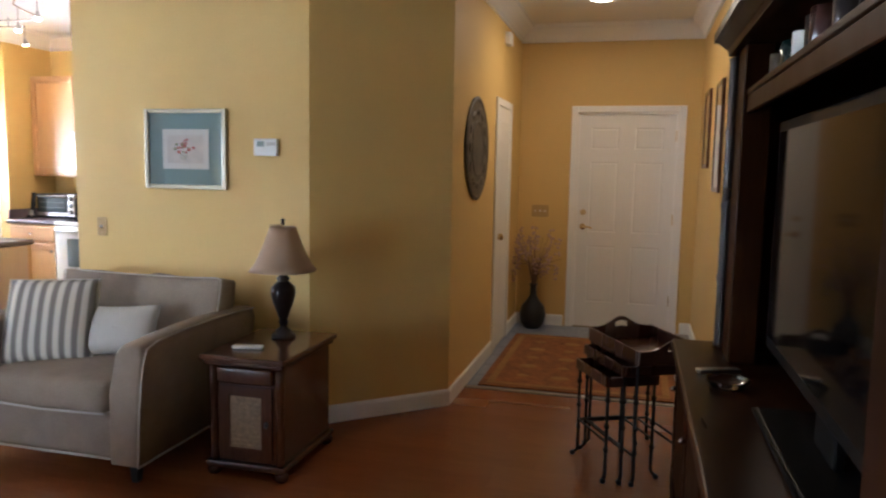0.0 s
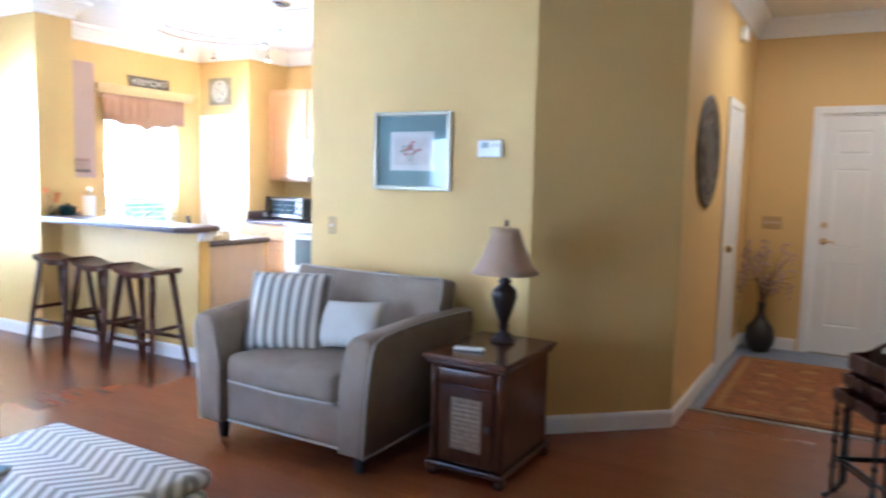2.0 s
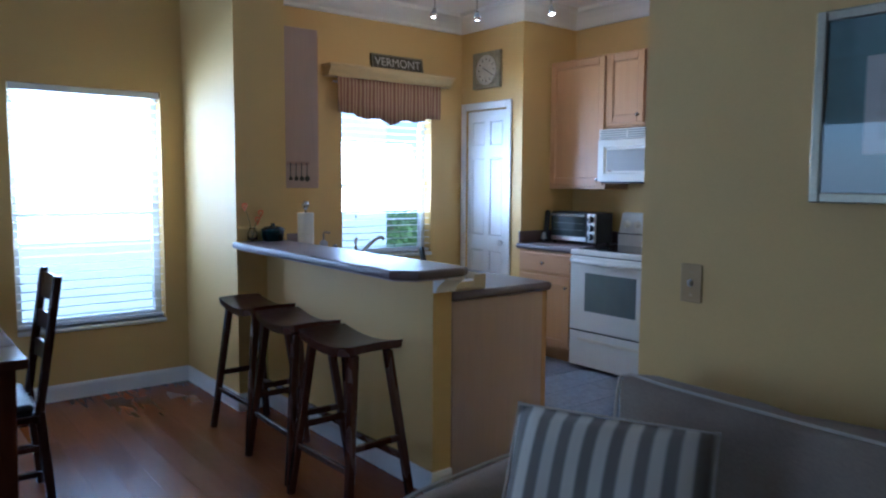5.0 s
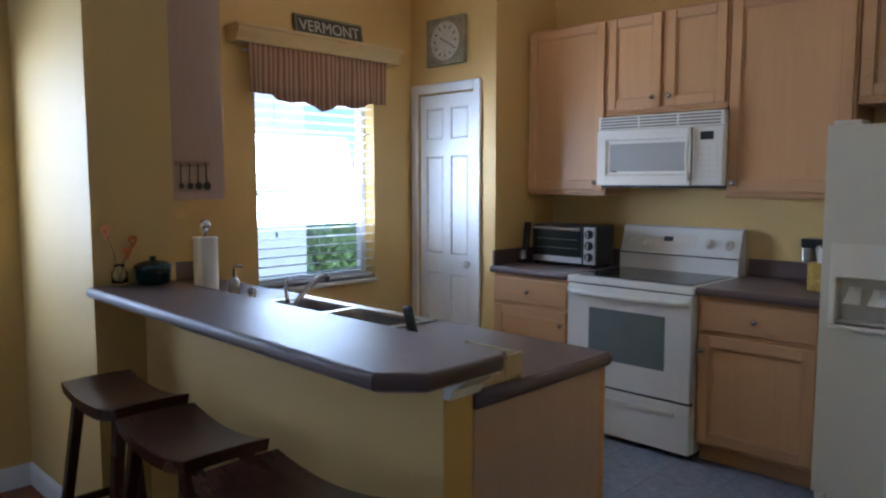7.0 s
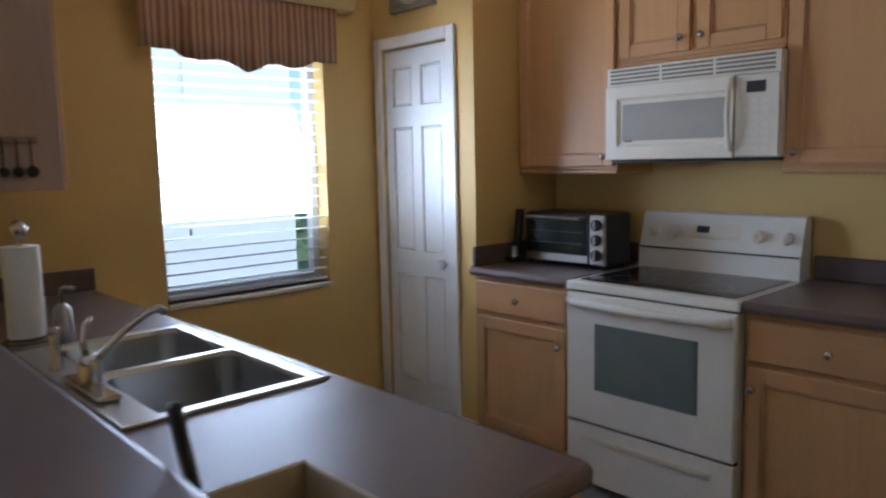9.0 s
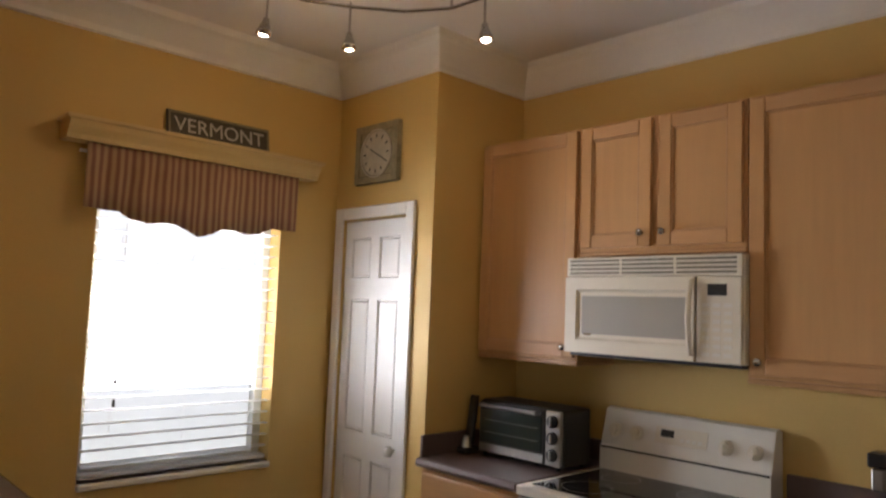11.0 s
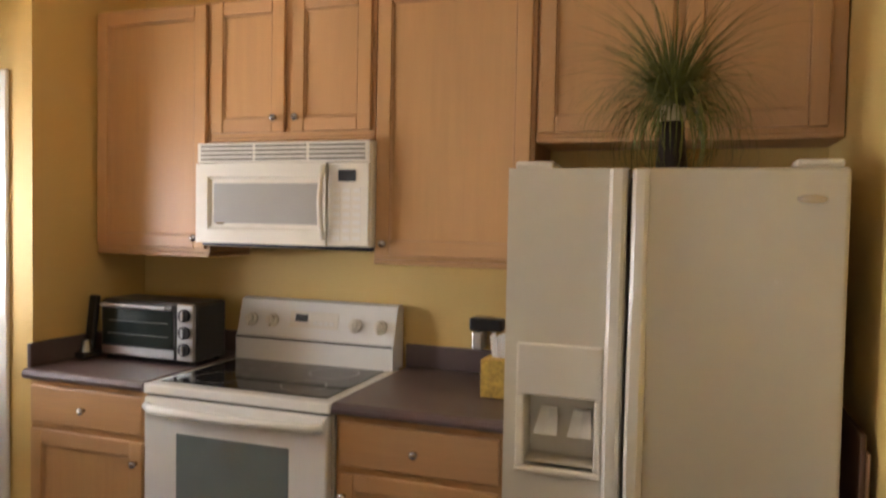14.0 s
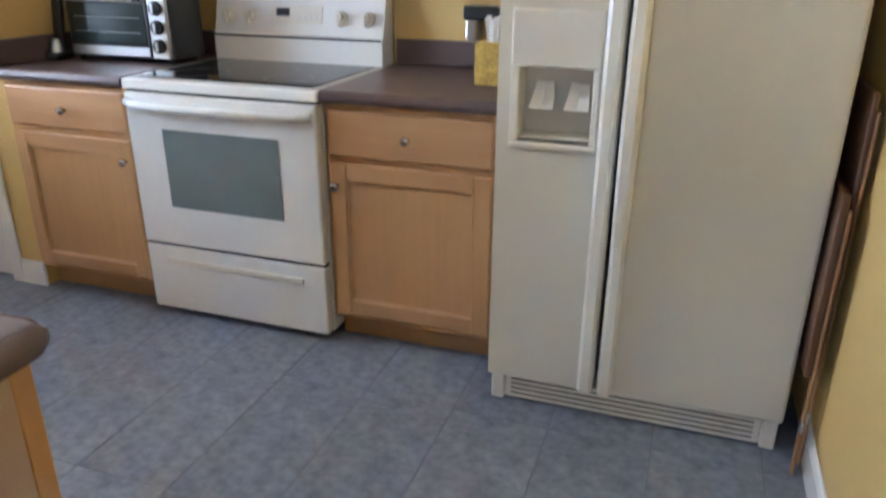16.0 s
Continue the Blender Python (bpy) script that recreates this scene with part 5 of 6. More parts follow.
# ---- living room ----
def cushion(w, d, h, n=14, crisp=2.6):
    """A stuffed pillow lying flat, w by d, h thick, with pinched corners."""
    bm = bmesh.new()
    tops = {}
    for s in (1, -1):
        g = []
        for i in range(n + 1):
            row = []
            for j in range(n + 1):
                u, v = 2 * i / n - 1, 2 * j / n - 1
                puff = (1 - abs(u) ** crisp) * (1 - abs(v) ** crisp)
                x = u * w / 2 * (1 - 0.045 * (1 - v * v) * abs(u) ** 3)
                y = v * d / 2 * (1 - 0.045 * (1 - u * u) * abs(v) ** 3)
                if i in (0, n) or j in (0, n):
                    key = (i, j)
                    if key not in tops:
                        tops[key] = bm.verts.new((x, y, 0))
                    row.append(tops[key])
                else:
                    row.append(bm.verts.new((x, y, s * h / 2 * puff ** 0.6 * (1 + 0.05 * math.sin(5 * u + 3 * v)))))
            g.append(row)
        for i in range(n):
            for j in range(n):
                f = (g[i][j], g[i + 1][j], g[i + 1][j + 1], g[i][j + 1])
                bm.faces.new(f if s > 0 else f[::-1])
    return bm


def puff(lo, hi, r, bulge=0.012, wrinkle=0.006):
    """An upholstered block: soft edges, swelling faces, slight wrinkles."""
    bm = box(lo, hi, r, 3)
    bmesh.ops.subdivide_edges(bm, edges=[e for e in bm.edges if e.calc_length() > 0.15], cuts=9, use_grid_fill=True)
    bm.normal_update()
    mid, half = (Vector(lo) + Vector(hi)) / 2, (Vector(hi) - Vector(lo)) / 2
    for v in bm.verts:
        q = [max(0.0, 1 - ((v.co[k] - mid[k]) / half[k]) ** 2) for k in range(3)]
        swell = bulge * sorted(q)[1] * sorted(q)[2]
        v.co += v.normal * (swell + wrinkle * noise.noise(v.co * 7) + wrinkle * 0.5 * noise.noise(v.co * 17))
    return bm


ac = thing("armchair", (-2.6, 2.8, 0), "wide taupe upholstered armchair with cream piping", "armchair")
AX0, AX1 = -3.16, -2.075
part("base", puff((AX0 + 0.03, 2.36, 0.11), (AX1 - 0.03, 3.20, 0.328), 0.025, 0.004, 0.003), FABRIC, ac, smooth=True)
part("base_piping", tube([(AX0 + 0.03, 3.1, 0.115), (AX0 + 0.03, 2.355, 0.115), (AX1 - 0.03, 2.355, 0.115), (AX1 - 0.03, 3.1, 0.115)], 0.006, 6), PIPING, ac)
sc = part("seat_cushion", puff((AX0 + 0.175, 2.315, 0.33), (AX1 - 0.175, 3.0, 0.49), 0.045), FABRIC, ac, smooth=True)
part("piping", tube([(AX0 + 0.18, 2.9, 0.347), (AX0 + 0.19, 2.323, 0.344), (-2.6, 2.309, 0.34), (AX1 - 0.19, 2.323, 0.344), (AX1 - 0.18, 2.9, 0.347)], 0.006, 6), PIPING, sc)
for s, xa in ((-1, AX0), (1, AX1)):
    # arm flares outward towards its top and rises to the back
    bm = bmesh.new()
    rows = []
    for k in range(9):
        q = k / 8
        y = 2.30 + 0.95 * q
        top = 0.69 + 0.02 * math.sin(q * 3) + 0.015 * q
        out, wid = 0.045 + 0.03 * q, 0.15
        pr = [(-0.0, 0.11), (0.0 + out * 0.3, 0.35), (out, top - 0.06), (out - 0.015, top - 0.012), (out - 0.05, top), (out - wid * 0.75, top - 0.005), (out - wid, top - 0.045), (-wid + 0.005, 0.45), (-wid, 0.11)]
        rows.append([bm.verts.new((xa + s * o, y, z)) for o, z in pr])
    for a, b in zip(rows, rows[1:]):
        for j in range(len(a)):
            bm.faces.new((a[j], a[(j + 1) % len(a)], b[(j + 1) % len(a)], b[j]))
    front = bm.faces.new(rows[0][::-1])
    bm.faces.new(rows[-1])
    bmesh.ops.recalc_face_normals(bm, faces=bm.faces)
    bmesh.ops.bevel(bm, geom=list(front.edges), offset=0.018, segments=3, affect="EDGES", profile=0.5)
    arm = part("arm", bm, FABRIC, ac, smooth=True)
    seam = [(xa + s * 0.002, 2.306, 0.115), (xa + s * 0.017, 2.303, 0.36), (xa + s * 0.040, 2.303, 0.56), (xa + s * 0.047, 2.310, 0.625), (xa + s * 0.045, 2.335, 0.668)]
    for k in range(1, 9):
        q = k / 8
        seam.append((xa + s * (0.039 + 0.03 * q), 2.30 + 0.95 * q, 0.681 + 0.02 * math.sin(q * 3) + 0.015 * q))
    part("piping", tube(seam, 0.005, 6), PIPING, arm)
    part("base_piping", tube([(xa + s * 0.004, 2.303, 0.113), (xa + s * 0.004, 3.24, 0.113)], 0.005, 6), PIPING, arm)
bm = puff((-0.50, -0.085, 0), (0.50, 0.085, 0.425), 0.022, 0.022, 0.012)
for v in bm.verts:
    if v.co.z > 0.25:
        v.co.z += (v.co.z - 0.25) / 0.175 * (0.016 * noise.noise(Vector((v.co.x * 5, 0.3, 0))) - 0.004 * v.co.x + 0.10 * abs(v.co.x) ** 3)
    v.co.x *= 1 + 0.03 * max(0, v.co.z / 0.425) ** 3
bm.transform(pose(-2.598, 3.04, 0.448, -12))
bc = part("back_cushion", bm, FABRIC, ac, smooth=True)
part("back_frame", puff((AX0 + 0.10, 3.16, 0.11), (AX1 - 0.10, 3.31, 0.82), 0.04), FABRIC, ac, smooth=True)
bp_ = tube([(x, -0.086, z) for x, z in ((0.505, 0.08), (0.508, 0.25), (0.514, 0.39), (0.510, 0.428), (0.48, 0.437), (0.35, 0.431), (0.1, 0.429), (-0.15, 0.430), (-0.38, 0.434), (-0.48, 0.441), (-0.512, 0.430), (-0.514, 0.39), (-0.508, 0.25))], 0.004, 6)
bp_.transform(pose(-2.598, 3.04, 0.448, -12))
part("piping", bp_, PIPING, bc)
for x in (AX0 + 0.08, AX1 - 0.08):
    for y in (2.40, 3.16):
        part("leg", add(bmesh.new(), lathe([(0, 0), (0.022, 0), (0.036, 0.112), (0, 0.112)], n=4), pose(x, y, 0, 0, 0, 45)), BLACK, ac)
tp1 = thing("throw_pillow", (-2.78, 2.62, 0.54), "square throw pillow with grey and cream stripes", "pillow", "pillows on the armchair")
tp1.matrix_basis = pose(-2.86, 2.66, 0.68, 64, 0, 24)
pb = cushion(0.46, 0.46, 0.17)
pb.transform(tp1.matrix_basis)
part("cover", pb, STRIPES, tp1, smooth=True)
edge = tube([(-0.225, -0.225, 0), (0.225, -0.225, 0), (0.225, 0.225, 0), (-0.225, 0.225, 0), (-0.225, -0.225, 0)], 0.004, 6)
edge.transform(tp1.matrix_basis)
part("piping", edge, PIPING, tp1)
tp2 = thing("throw_pillow", (-2.45, 2.75, 0.54), "small pale grey tufted throw pillow", "pillow", "pillows on the armchair")
tp2.matrix_basis = pose(-2.50, 2.76, 0.635, 62, -4, 6)
pb = cushion(0.40, 0.27, 0.15)
pb.transform(tp2.matrix_basis)
part("cover", pb, LINEN, tp2, smooth=True)
bb = lathe([(0, -0.006), (0.012, 0), (0, 0.006)], (0.0, 0.0, 0.075), 12)
bb.transform(tp2.matrix_basis)
part("button", bb, LINEN, tp2)

# end table
et = thing("end_table", (-1.68, 2.86, 0), "dark cherry end table with slatted cane door", "end table")
part("tabletop", box((-1.905, 2.545, 0.578), (-1.455, 3.175, 0.605), 0.008, 2), CHERRYX, et)
part("top_moulding", box((-1.89, 2.56, 0.555), (-1.47, 3.16, 0.577), 0.008, 2), CHERRY, et)
part("body", box((-1.87, 2.60, 0.075), (-1.49, 3.14, 0.554), 0.003), CHERRY, et)
part("drawer_front", box((-1.83, 2.570, 0.468), (-1.53, 2.599, 0.548), 0.013, 4), CHERRY, et, smooth=True)
d = part("door", panelled((-1.82, 2.583, 0.10), (-1.54, 2.599, 0.455), [(-1.765, -1.595)], [(0.145, 0.41)], 0.006, 0.008, 0), CHERRY, et)
part("cane_panel", box((-1.762, 2.588, 0.15), (-1.598, 2.5915, 0.405)), RATTAN, d, "woven brown cane")
for k in range(11):
    part("slat", box((-1.761, 2.5835, 0.154 + 0.0228 * k), (-1.599, 2.5875, 0.169 + 0.0228 * k), 0.0015), RATTAN, d)
part("latch", lathe([(0, -0.02), (0.008, -0.01), (0.010, 0), (0.008, 0.01), (0, 0.02)], (-1.566, 2.577, 0.28), 10), BRONZE, d, "small dark metal latch")
for x in (-1.857, -1.503):
    part("post", lathe([(0, 0), (0.024, 0), (0.024, 0.02), (0.018, 0.05), (0.022, 0.16), (0.018, 0.25), (0.024, 0.38), (0.024, 0.475), (0, 0.475)], (x, 2.60, 0.078), 14), CHERRY, et, smooth=True)
part("base_moulding", box((-1.89, 2.565, 0.045), (-1.47, 3.16, 0.0745), 0.008, 2), CHERRY, et)
for x in (-1.86, -1.50):
    for y in (2.60, 3.125):
        part("bun_foot", lathe([(0, 0), (0.022, 0), (0.034, 0.012), (0.034, 0.03), (0.024, 0.044), (0, 0.044)], (x, y, 0), 14), CHERRY, et, smooth=True)
rm = thing("remote_control", (-1.73, 2.70, 0.606), "silver remote control lying on the end table", "remote")
part("case", add(bmesh.new(), box((-0.075, -0.022, 0), (0.075, 0.022, 0.016), 0.006, 2), pose(-1.74, 2.72, 0.606, 0, 0, 12)), CANWHITE, rm)
part("keys", add(bmesh.new(), box((-0.055, -0.014, 0.0161), (0.04, 0.014, 0.018), 0.001), pose(-1.74, 2.72, 0.606, 0, 0, 12)), STEEL, rm)
# table lamp
lp = thing("table_lamp", (-1.69, 3.0, 0.605), "bronze urn table lamp with tan bell shade, unlit", "lamp")
Z = 0.606
part("base", lathe([(0, 0), (0.062, 0), (0.062, 0.014), (0.046, 0.022), (0.040, 0.04), (0.020, 0.055), (0.022, 0.075), (0.03, 0.085)], (-1.69, 3.0, Z), 24), BRONZE, lp, smooth=True)
part("urn", lathe([(0.018, 0.08), (0.026, 0.11), (0.055, 0.19), (0.066, 0.235), (0.062, 0.27), (0.035, 0.295), (0.028, 0.305), (0.038, 0.315), (0.022, 0.33), (0.022, 0.36), (0, 0.365)], (-1.69, 3.0, Z), 24), BRONZE, lp, smooth=True)
part("stem", tube([(-1.69, 3.0, Z + 0.36), (-1.69, 3.0, Z + 0.61)], 0.005, 8), BRASS, lp)
sb2 = bmesh.new()
rings = []
for q in range(7):
    f = q / 6
    r = 0.175 - 0.108 * f ** 0.72
    ring = []
    for i in range(32):
        a = 2 * math.pi * i / 32
        sq = 1 / max(abs(math.cos(a)), abs(math.sin(a))) ** 0.22
        ring.append(sb2.verts.new((-1.69 + r * 0.97 * sq * math.cos(a), 3.0 + r * 0.97 * sq * math.sin(a), Z + 0.358 + 0.23 * f)))
    rings.append(ring)
for a, b in zip(rings, rings[1:]):
    for i in range(32):
        sb2.faces.new((a[i], a[(i + 1) % 32], b[(i + 1) % 32], b[i]))
sb2.normal_update()
bmesh.ops.solidify(sb2, geom=sb2.faces[:], thickness=0.003)
sh = part("shade", sb2, SHADE, lp, "tan fabric bell shade", True)
part("spider", tube([(-1.757, 3.0, Z + 0.582), (-1.623, 3.0, Z + 0.582)], 0.003, 6), BRASS, lp)
part("finial", lathe([(0.008, 0), (0.012, 0.008), (0.006, 0.014), (0.011, 0.026), (0, 0.036)], (-1.69, 3.0, Z + 0.598), 12), BRONZE, lp, smooth=True)

# picture, thermostat, switch plates on the picture wall
Y = 3.342


def framed(name, at, w, h, fw, frame_m, mat_m, art_m, mat_w, label, turn, inner=None, group="", border=0.012):
    """A glazed picture; at is the middle of its back, facing -y before turn."""
    root = thing(name, at, label, "picture", group, turn)
    m = pose(*at, 0, 0, turn)
    fb = bmesh.new()
    for lo, hi in (((-w / 2, -0.022, -h / 2), (-w / 2 + fw, 0, h / 2)), ((w / 2 - fw, -0.022, -h / 2), (w / 2, 0, h / 2)), ((-w / 2 + fw, -0.0215, -h / 2), (w / 2 - fw, 0, -h / 2 + fw)), ((-w / 2 + fw, -0.0215, h / 2 - fw), (w / 2 - fw, 0, h / 2))):
        box(lo, hi, 0.004, 2, into=fb)
    part("frame", add(bmesh.new(), fb, m), frame_m, root)
    part("mat", add(bmesh.new(), box((-w / 2 + fw, -0.008, -h / 2 + fw), (w / 2 - fw, -0.001, h / 2 - fw)), m), mat_m, root)
    a, b = w / 2 - fw - mat_w, h / 2 - fw - mat_w
    if inner:
        part("inner_mat", add(bmesh.new(), box((-a, -0.0095, -b), (a, -0.0081, b)), m), inner, root)
        a, b = a - border, b - border
    part("print", add(bmesh.new(), box((-a, -0.011, -b), (a, -0.0096, b)), m), art_m, root)
    g = part("glazing", add(bmesh.new(), box((-w / 2 + fw * 0.9, -0.0165, -h / 2 + fw * 0.9), (w / 2 - fw * 0.9, -0.0145, h / 2 - fw * 0.9)), m), CLEAR, root)
    g.visible_shadow = False
    return root


rp = framed("framed_print", (-2.486, Y - 0.001, 1.598), 0.545, 0.468, 0.026, SILVERFR, TEALMAT, SKETCH, 0.092, "rose print in a teal mat and silver frame on the wall", 0, PAPER, border=0.034)
rng = random.Random(31)
for k in range(26):
    a, r = rng.uniform(0, 6.28), rng.uniform(0.0, 0.052)
    px, pz, pr = -2.495 + 1.25 * r * math.cos(a), 1.612 + r * math.sin(a) * 0.9, rng.uniform(0.007, 0.014)
    part("painted_petal" if k % 3 else "painted_leaf", add(bmesh.new(), lathe([(0, 0.0007), (pr, 0.0004), (pr, 0)], n=9, squash=0.7), pose(px, Y - 0.0121 - 0.00006 * k, pz, 90, 0, 0)), ROSE if k % 3 else SAGE, rp)
for k in range(5):
    part("painted_leaf", add(bmesh.new(), box((-0.0015, -0.0004, 0), (0.0015, 0, 0.05)), pose(-2.497 + 0.006 * (k - 2), Y - 0.0122, 1.535, 0, 8 * (k - 2), 0)), SAGE, rp)
th = thing("thermostat", (-1.945, Y, 1.62), "white wall thermostat with small display", "thermostat")
part("case", box((-2.033, Y - 0.028, 1.565), (-1.885, Y - 0.0005, 1.662), 0.006, 2), CANWHITE, th)
part("display", box((-2.01, Y - 0.030, 1.617), (-1.965, Y - 0.0275, 1.648)), LCD, th)
for q in range(4):
    part("button", box((-1.95 + 0.015 * q, Y - 0.030, 1.622), (-1.94 + 0.015 * q, Y - 0.0275, 1.642)), LINEN, th)


def switch_plate(x, y, z, gangs, m=None):
    w = 0.07 + 0.046 * (gangs - 1)
    root = thing("light_switch", (x, y, z), "almond plastic light switch plate", "light switch", "light switches")
    part("plate", box((x - w / 2, y - 0.006, z - 0.057), (x + w / 2, y - 0.0003, z + 0.057), 0.003), ALMOND, root)
    for g in range(gangs):
        cx = x - 0.023 * (gangs - 1) + 0.046 * g
        part("toggle", add(bmesh.new(), box((-0.005, -0.014, -0.009), (0.005, 0, 0.009), 0.002), pose(cx, y - 0.005, z + 0.003, 20)), CREAMS, root)
        for dz in (-0.035, 0.035):
            part("screw", box((cx - 0.003, y - 0.0075, z + dz - 0.003), (cx + 0.003, y - 0.0055, z + dz + 0.003)), BRASS, root)


switch_plate(-3.09, Y, 1.12, 1)
switch_plate(-1.915, Y, 1.118, 1)
switch_plate(-0.81, 6.64, 1.12, 3)

# bar stools
so = thing("bar_stool", (0, 0, 0), "dark walnut saddle-seat bar stool at the bar", "stool", "stools at the bar")
sbm = bmesh.new()
n = 12
top = [[sbm.verts.new(((i / n - 0.5) * 0.45, (j / 4 - 0.5) * 0.245, 0.725 + 0.030 * (2 * i / n - 1) ** 2 - 0.004 * (2 * j / 4 - 1) ** 2)) for j in range(5)] for i in range(n + 1)]
bot = [[sbm.verts.new((v.co.x * 0.98, v.co.y * 0.96, v.co.z - 0.036 - 0.006 * (1 - (2 * i / n - 1) ** 2))) for v in row] for i, row in enumerate(top)]
for i in range(n):
    for j in range(4):
        sbm.faces.new((top[i][j], top[i + 1][j], top[i + 1][j + 1], top[i][j + 1]))
        sbm.faces.new((bot[i][j], bot[i][j + 1], bot[i + 1][j + 1], bot[i + 1][j]))
    sbm.faces.new((top[i][0], bot[i][0], bot[i + 1][0], top[i + 1][0]))
    sbm.faces.new((top[i][4], top[i + 1][4], bot[i + 1][4], bot[i][4]))
for j in range(4):
    sbm.faces.new((top[0][j], top[0][j + 1], bot[0][j + 1], bot[0][j]))
    sbm.faces.new((top[n][j], bot[n][j], bot[n][j + 1], top[n][j + 1]))
bmesh.ops.recalc_face_normals(sbm, faces=sbm.faces)
part("seat", sbm, STOOLW, so)


def bar4(a, b, w, d, taper=1.0):
    """A square-section bar from a to b."""
    a, b = Vector(a), Vector(b)
    bm = bmesh.new()
    rings = []
    for p, k in ((a, taper), (b, 1.0)):
        rings.append([bm.verts.new((p.x + sx * w / 2 * k, p.y + sy * d / 2 * k, p.z)) for sx, sy in ((-1, -1), (1, -1), (1, 1), (-1, 1))])
    for i in range(4):
        bm.faces.new((rings[0][i], rings[0][(i + 1) % 4], rings[1][(i + 1) % 4], rings[1][i]))
    bm.faces.new(rings[0][::-1])
    bm.faces.new(rings[1])
    bmesh.ops.bevel(bm, geom=bm.edges[:], offset=0.004, segments=1, affect="EDGES")
    return bm


for sx in (-1, 1):
    for sy in (-1, 1):
        part("leg", bar4((sx * 0.235, sy * 0.165, 0), (sx * 0.165, sy * 0.085, 0.70), 0.036, 0.036, 0.9), STOOLW, so)
for sy in (-1, 1):
    part("stretcher", add(bmesh.new(), box((-0.205, -0.010, -0.014), (0.205, 0.010, 0.014), 0.003), pose(0, sy * 0.139, 0.23)), STOOLW, so)
for sx in (-1, 1):
    part("stretcher", add(bmesh.new(), box((-0.010, -0.125, -0.014), (0.010, 0.125, 0.014), 0.003), pose(sx * 0.203, 0, 0.32)), STOOLW, so)
copy_thing(so, pose(-5.115, 3.095, 0, 0, 0, -1))
copy_thing(so, pose(-4.575, 3.07, 0, 0, 0, 2))
so.matrix_basis = pose(-5.665, 3.13, 0, 0, 0, 1)

# dining table, chairs
dt = thing("dining_table", (-5.41, 1.05, 0), "dark stained rectangular wooden dining table", "table")
for i in range(4):
    part("top_board", box((-5.98 + 0.2825 * i, 0.15, 0.725), (-5.98 + 0.2825 * (i + 1) - 0.0015, 1.89, 0.762), 0.004), CHERRYX, dt)
for lo, hi in (((-5.90, 1.78, 0.63), (-4.93, 1.802, 0.724)), ((-5.90, 0.238, 0.63), (-4.93, 0.26, 0.724)), ((-4.95, 0.27, 0.63), (-4.928, 1.775, 0.724)), ((-5.902, 0.27, 0.63), (-5.88, 1.775, 0.724))):
    part("apron", box(lo, hi, 0.003), CHERRY, dt)
for x in (-5.90, -4.925):
    for y in (0.235, 1.805):
        part("leg", bar4((x + (0.02 if x < -5.5 else -0.0), y, 0), (x, y, 0.724), 0.095, 0.095, 0.72), CHERRY, dt)
dc = thing("dining_chair", (0, 0, 0), "espresso ladder-back dining chair with black seat cushion", "chair", "dining chairs")
part("seat_frame", box((-0.215, -0.215, 0.405), (0.215, 0.205, 0.44), 0.006), ESPRESSO, dc)
part("seat_cushion", box((-0.21, -0.22, 0.441), (0.21, 0.18, 0.485), 0.02, 3), LEATHER, dc, "black leather seat pad", True)
for s in (-1, 1):
    part("front_leg", bar4((s * 0.19, -0.19, 0), (s * 0.19, -0.19, 0.404), 0.036, 0.036, 0.8), ESPRESSO, dc)
    bm = bar4((s * 0.195, 0.235, 0), (s * 0.195, 0.20, 0.45), 0.034, 0.036)
    add(bm, bar4((s * 0.195, 0.20, 0.45), (s * 0.205, 0.285, 1.01), 0.034, 0.034))
    part("back_post", bm, ESPRESSO, dc)
for z, y, hgt in ((0.935, 0.272, 0.115), (0.785, 0.25, 0.075), (0.655, 0.231, 0.075)):
    bm = bmesh.new()
    rows = []
    for i in range(9):
        u = i / 8 * 2 - 1
        yy = y + 0.022 * (1 - u * u)
        rows.append([bm.verts.new((u * 0.183, yy + dy, z + dz)) for dy, dz in ((-0.009, -hgt / 2), (0.009, -hgt / 2), (0.009 + hgt * 0.08, hgt / 2), (-0.009 + hgt * 0.08, hgt / 2))])
    for a, b in zip(rows, rows[1:]):
        for k in range(4):
            bm.faces.new((a[k], a[(k + 1) % 4], b[(k + 1) % 4], b[k]))
    bm.faces.new(rows[0][::-1])
    bm.faces.new(rows[-1])
    bmesh.ops.recalc_face_normals(bm, faces=bm.faces)
    part("back_slat", bm, ESPRESSO, dc)
for s in (-1, 1):
    for z in (0.18, 0.29):
        part("stretcher", box((s * 0.19 - 0.009, -0.172, z - 0.012), (s * 0.19 + 0.009, 0.205, z + 0.012), 0.003), ESPRESSO, dc)
part("stretcher", box((-0.172, -0.20, 0.29), (0.172, -0.182, 0.315), 0.003), ESPRESSO, dc)
copy_thing(dc, pose(-4.93, 1.05, 0, 0, 0, -90))
dc.matrix_basis = pose(-5.45, 1.79, 0, 0, 0, -3)
cf = thing("flower_vase", (-5.4, 0.98, 0.763), "red silk flowers in a glass vase on the dining table", "vase")
part("vase", lathe([(0, 0), (0.045, 0), (0.05, 0.02), (0.035, 0.12), (0.05, 0.2), (0.047, 0.2), (0.031, 0.12), (0.04, 0.02), (0, 0.01)], (-5.4, 0.98, 0.763), 18), CLEAR, cf, smooth=True)
rng = random.Random(9)
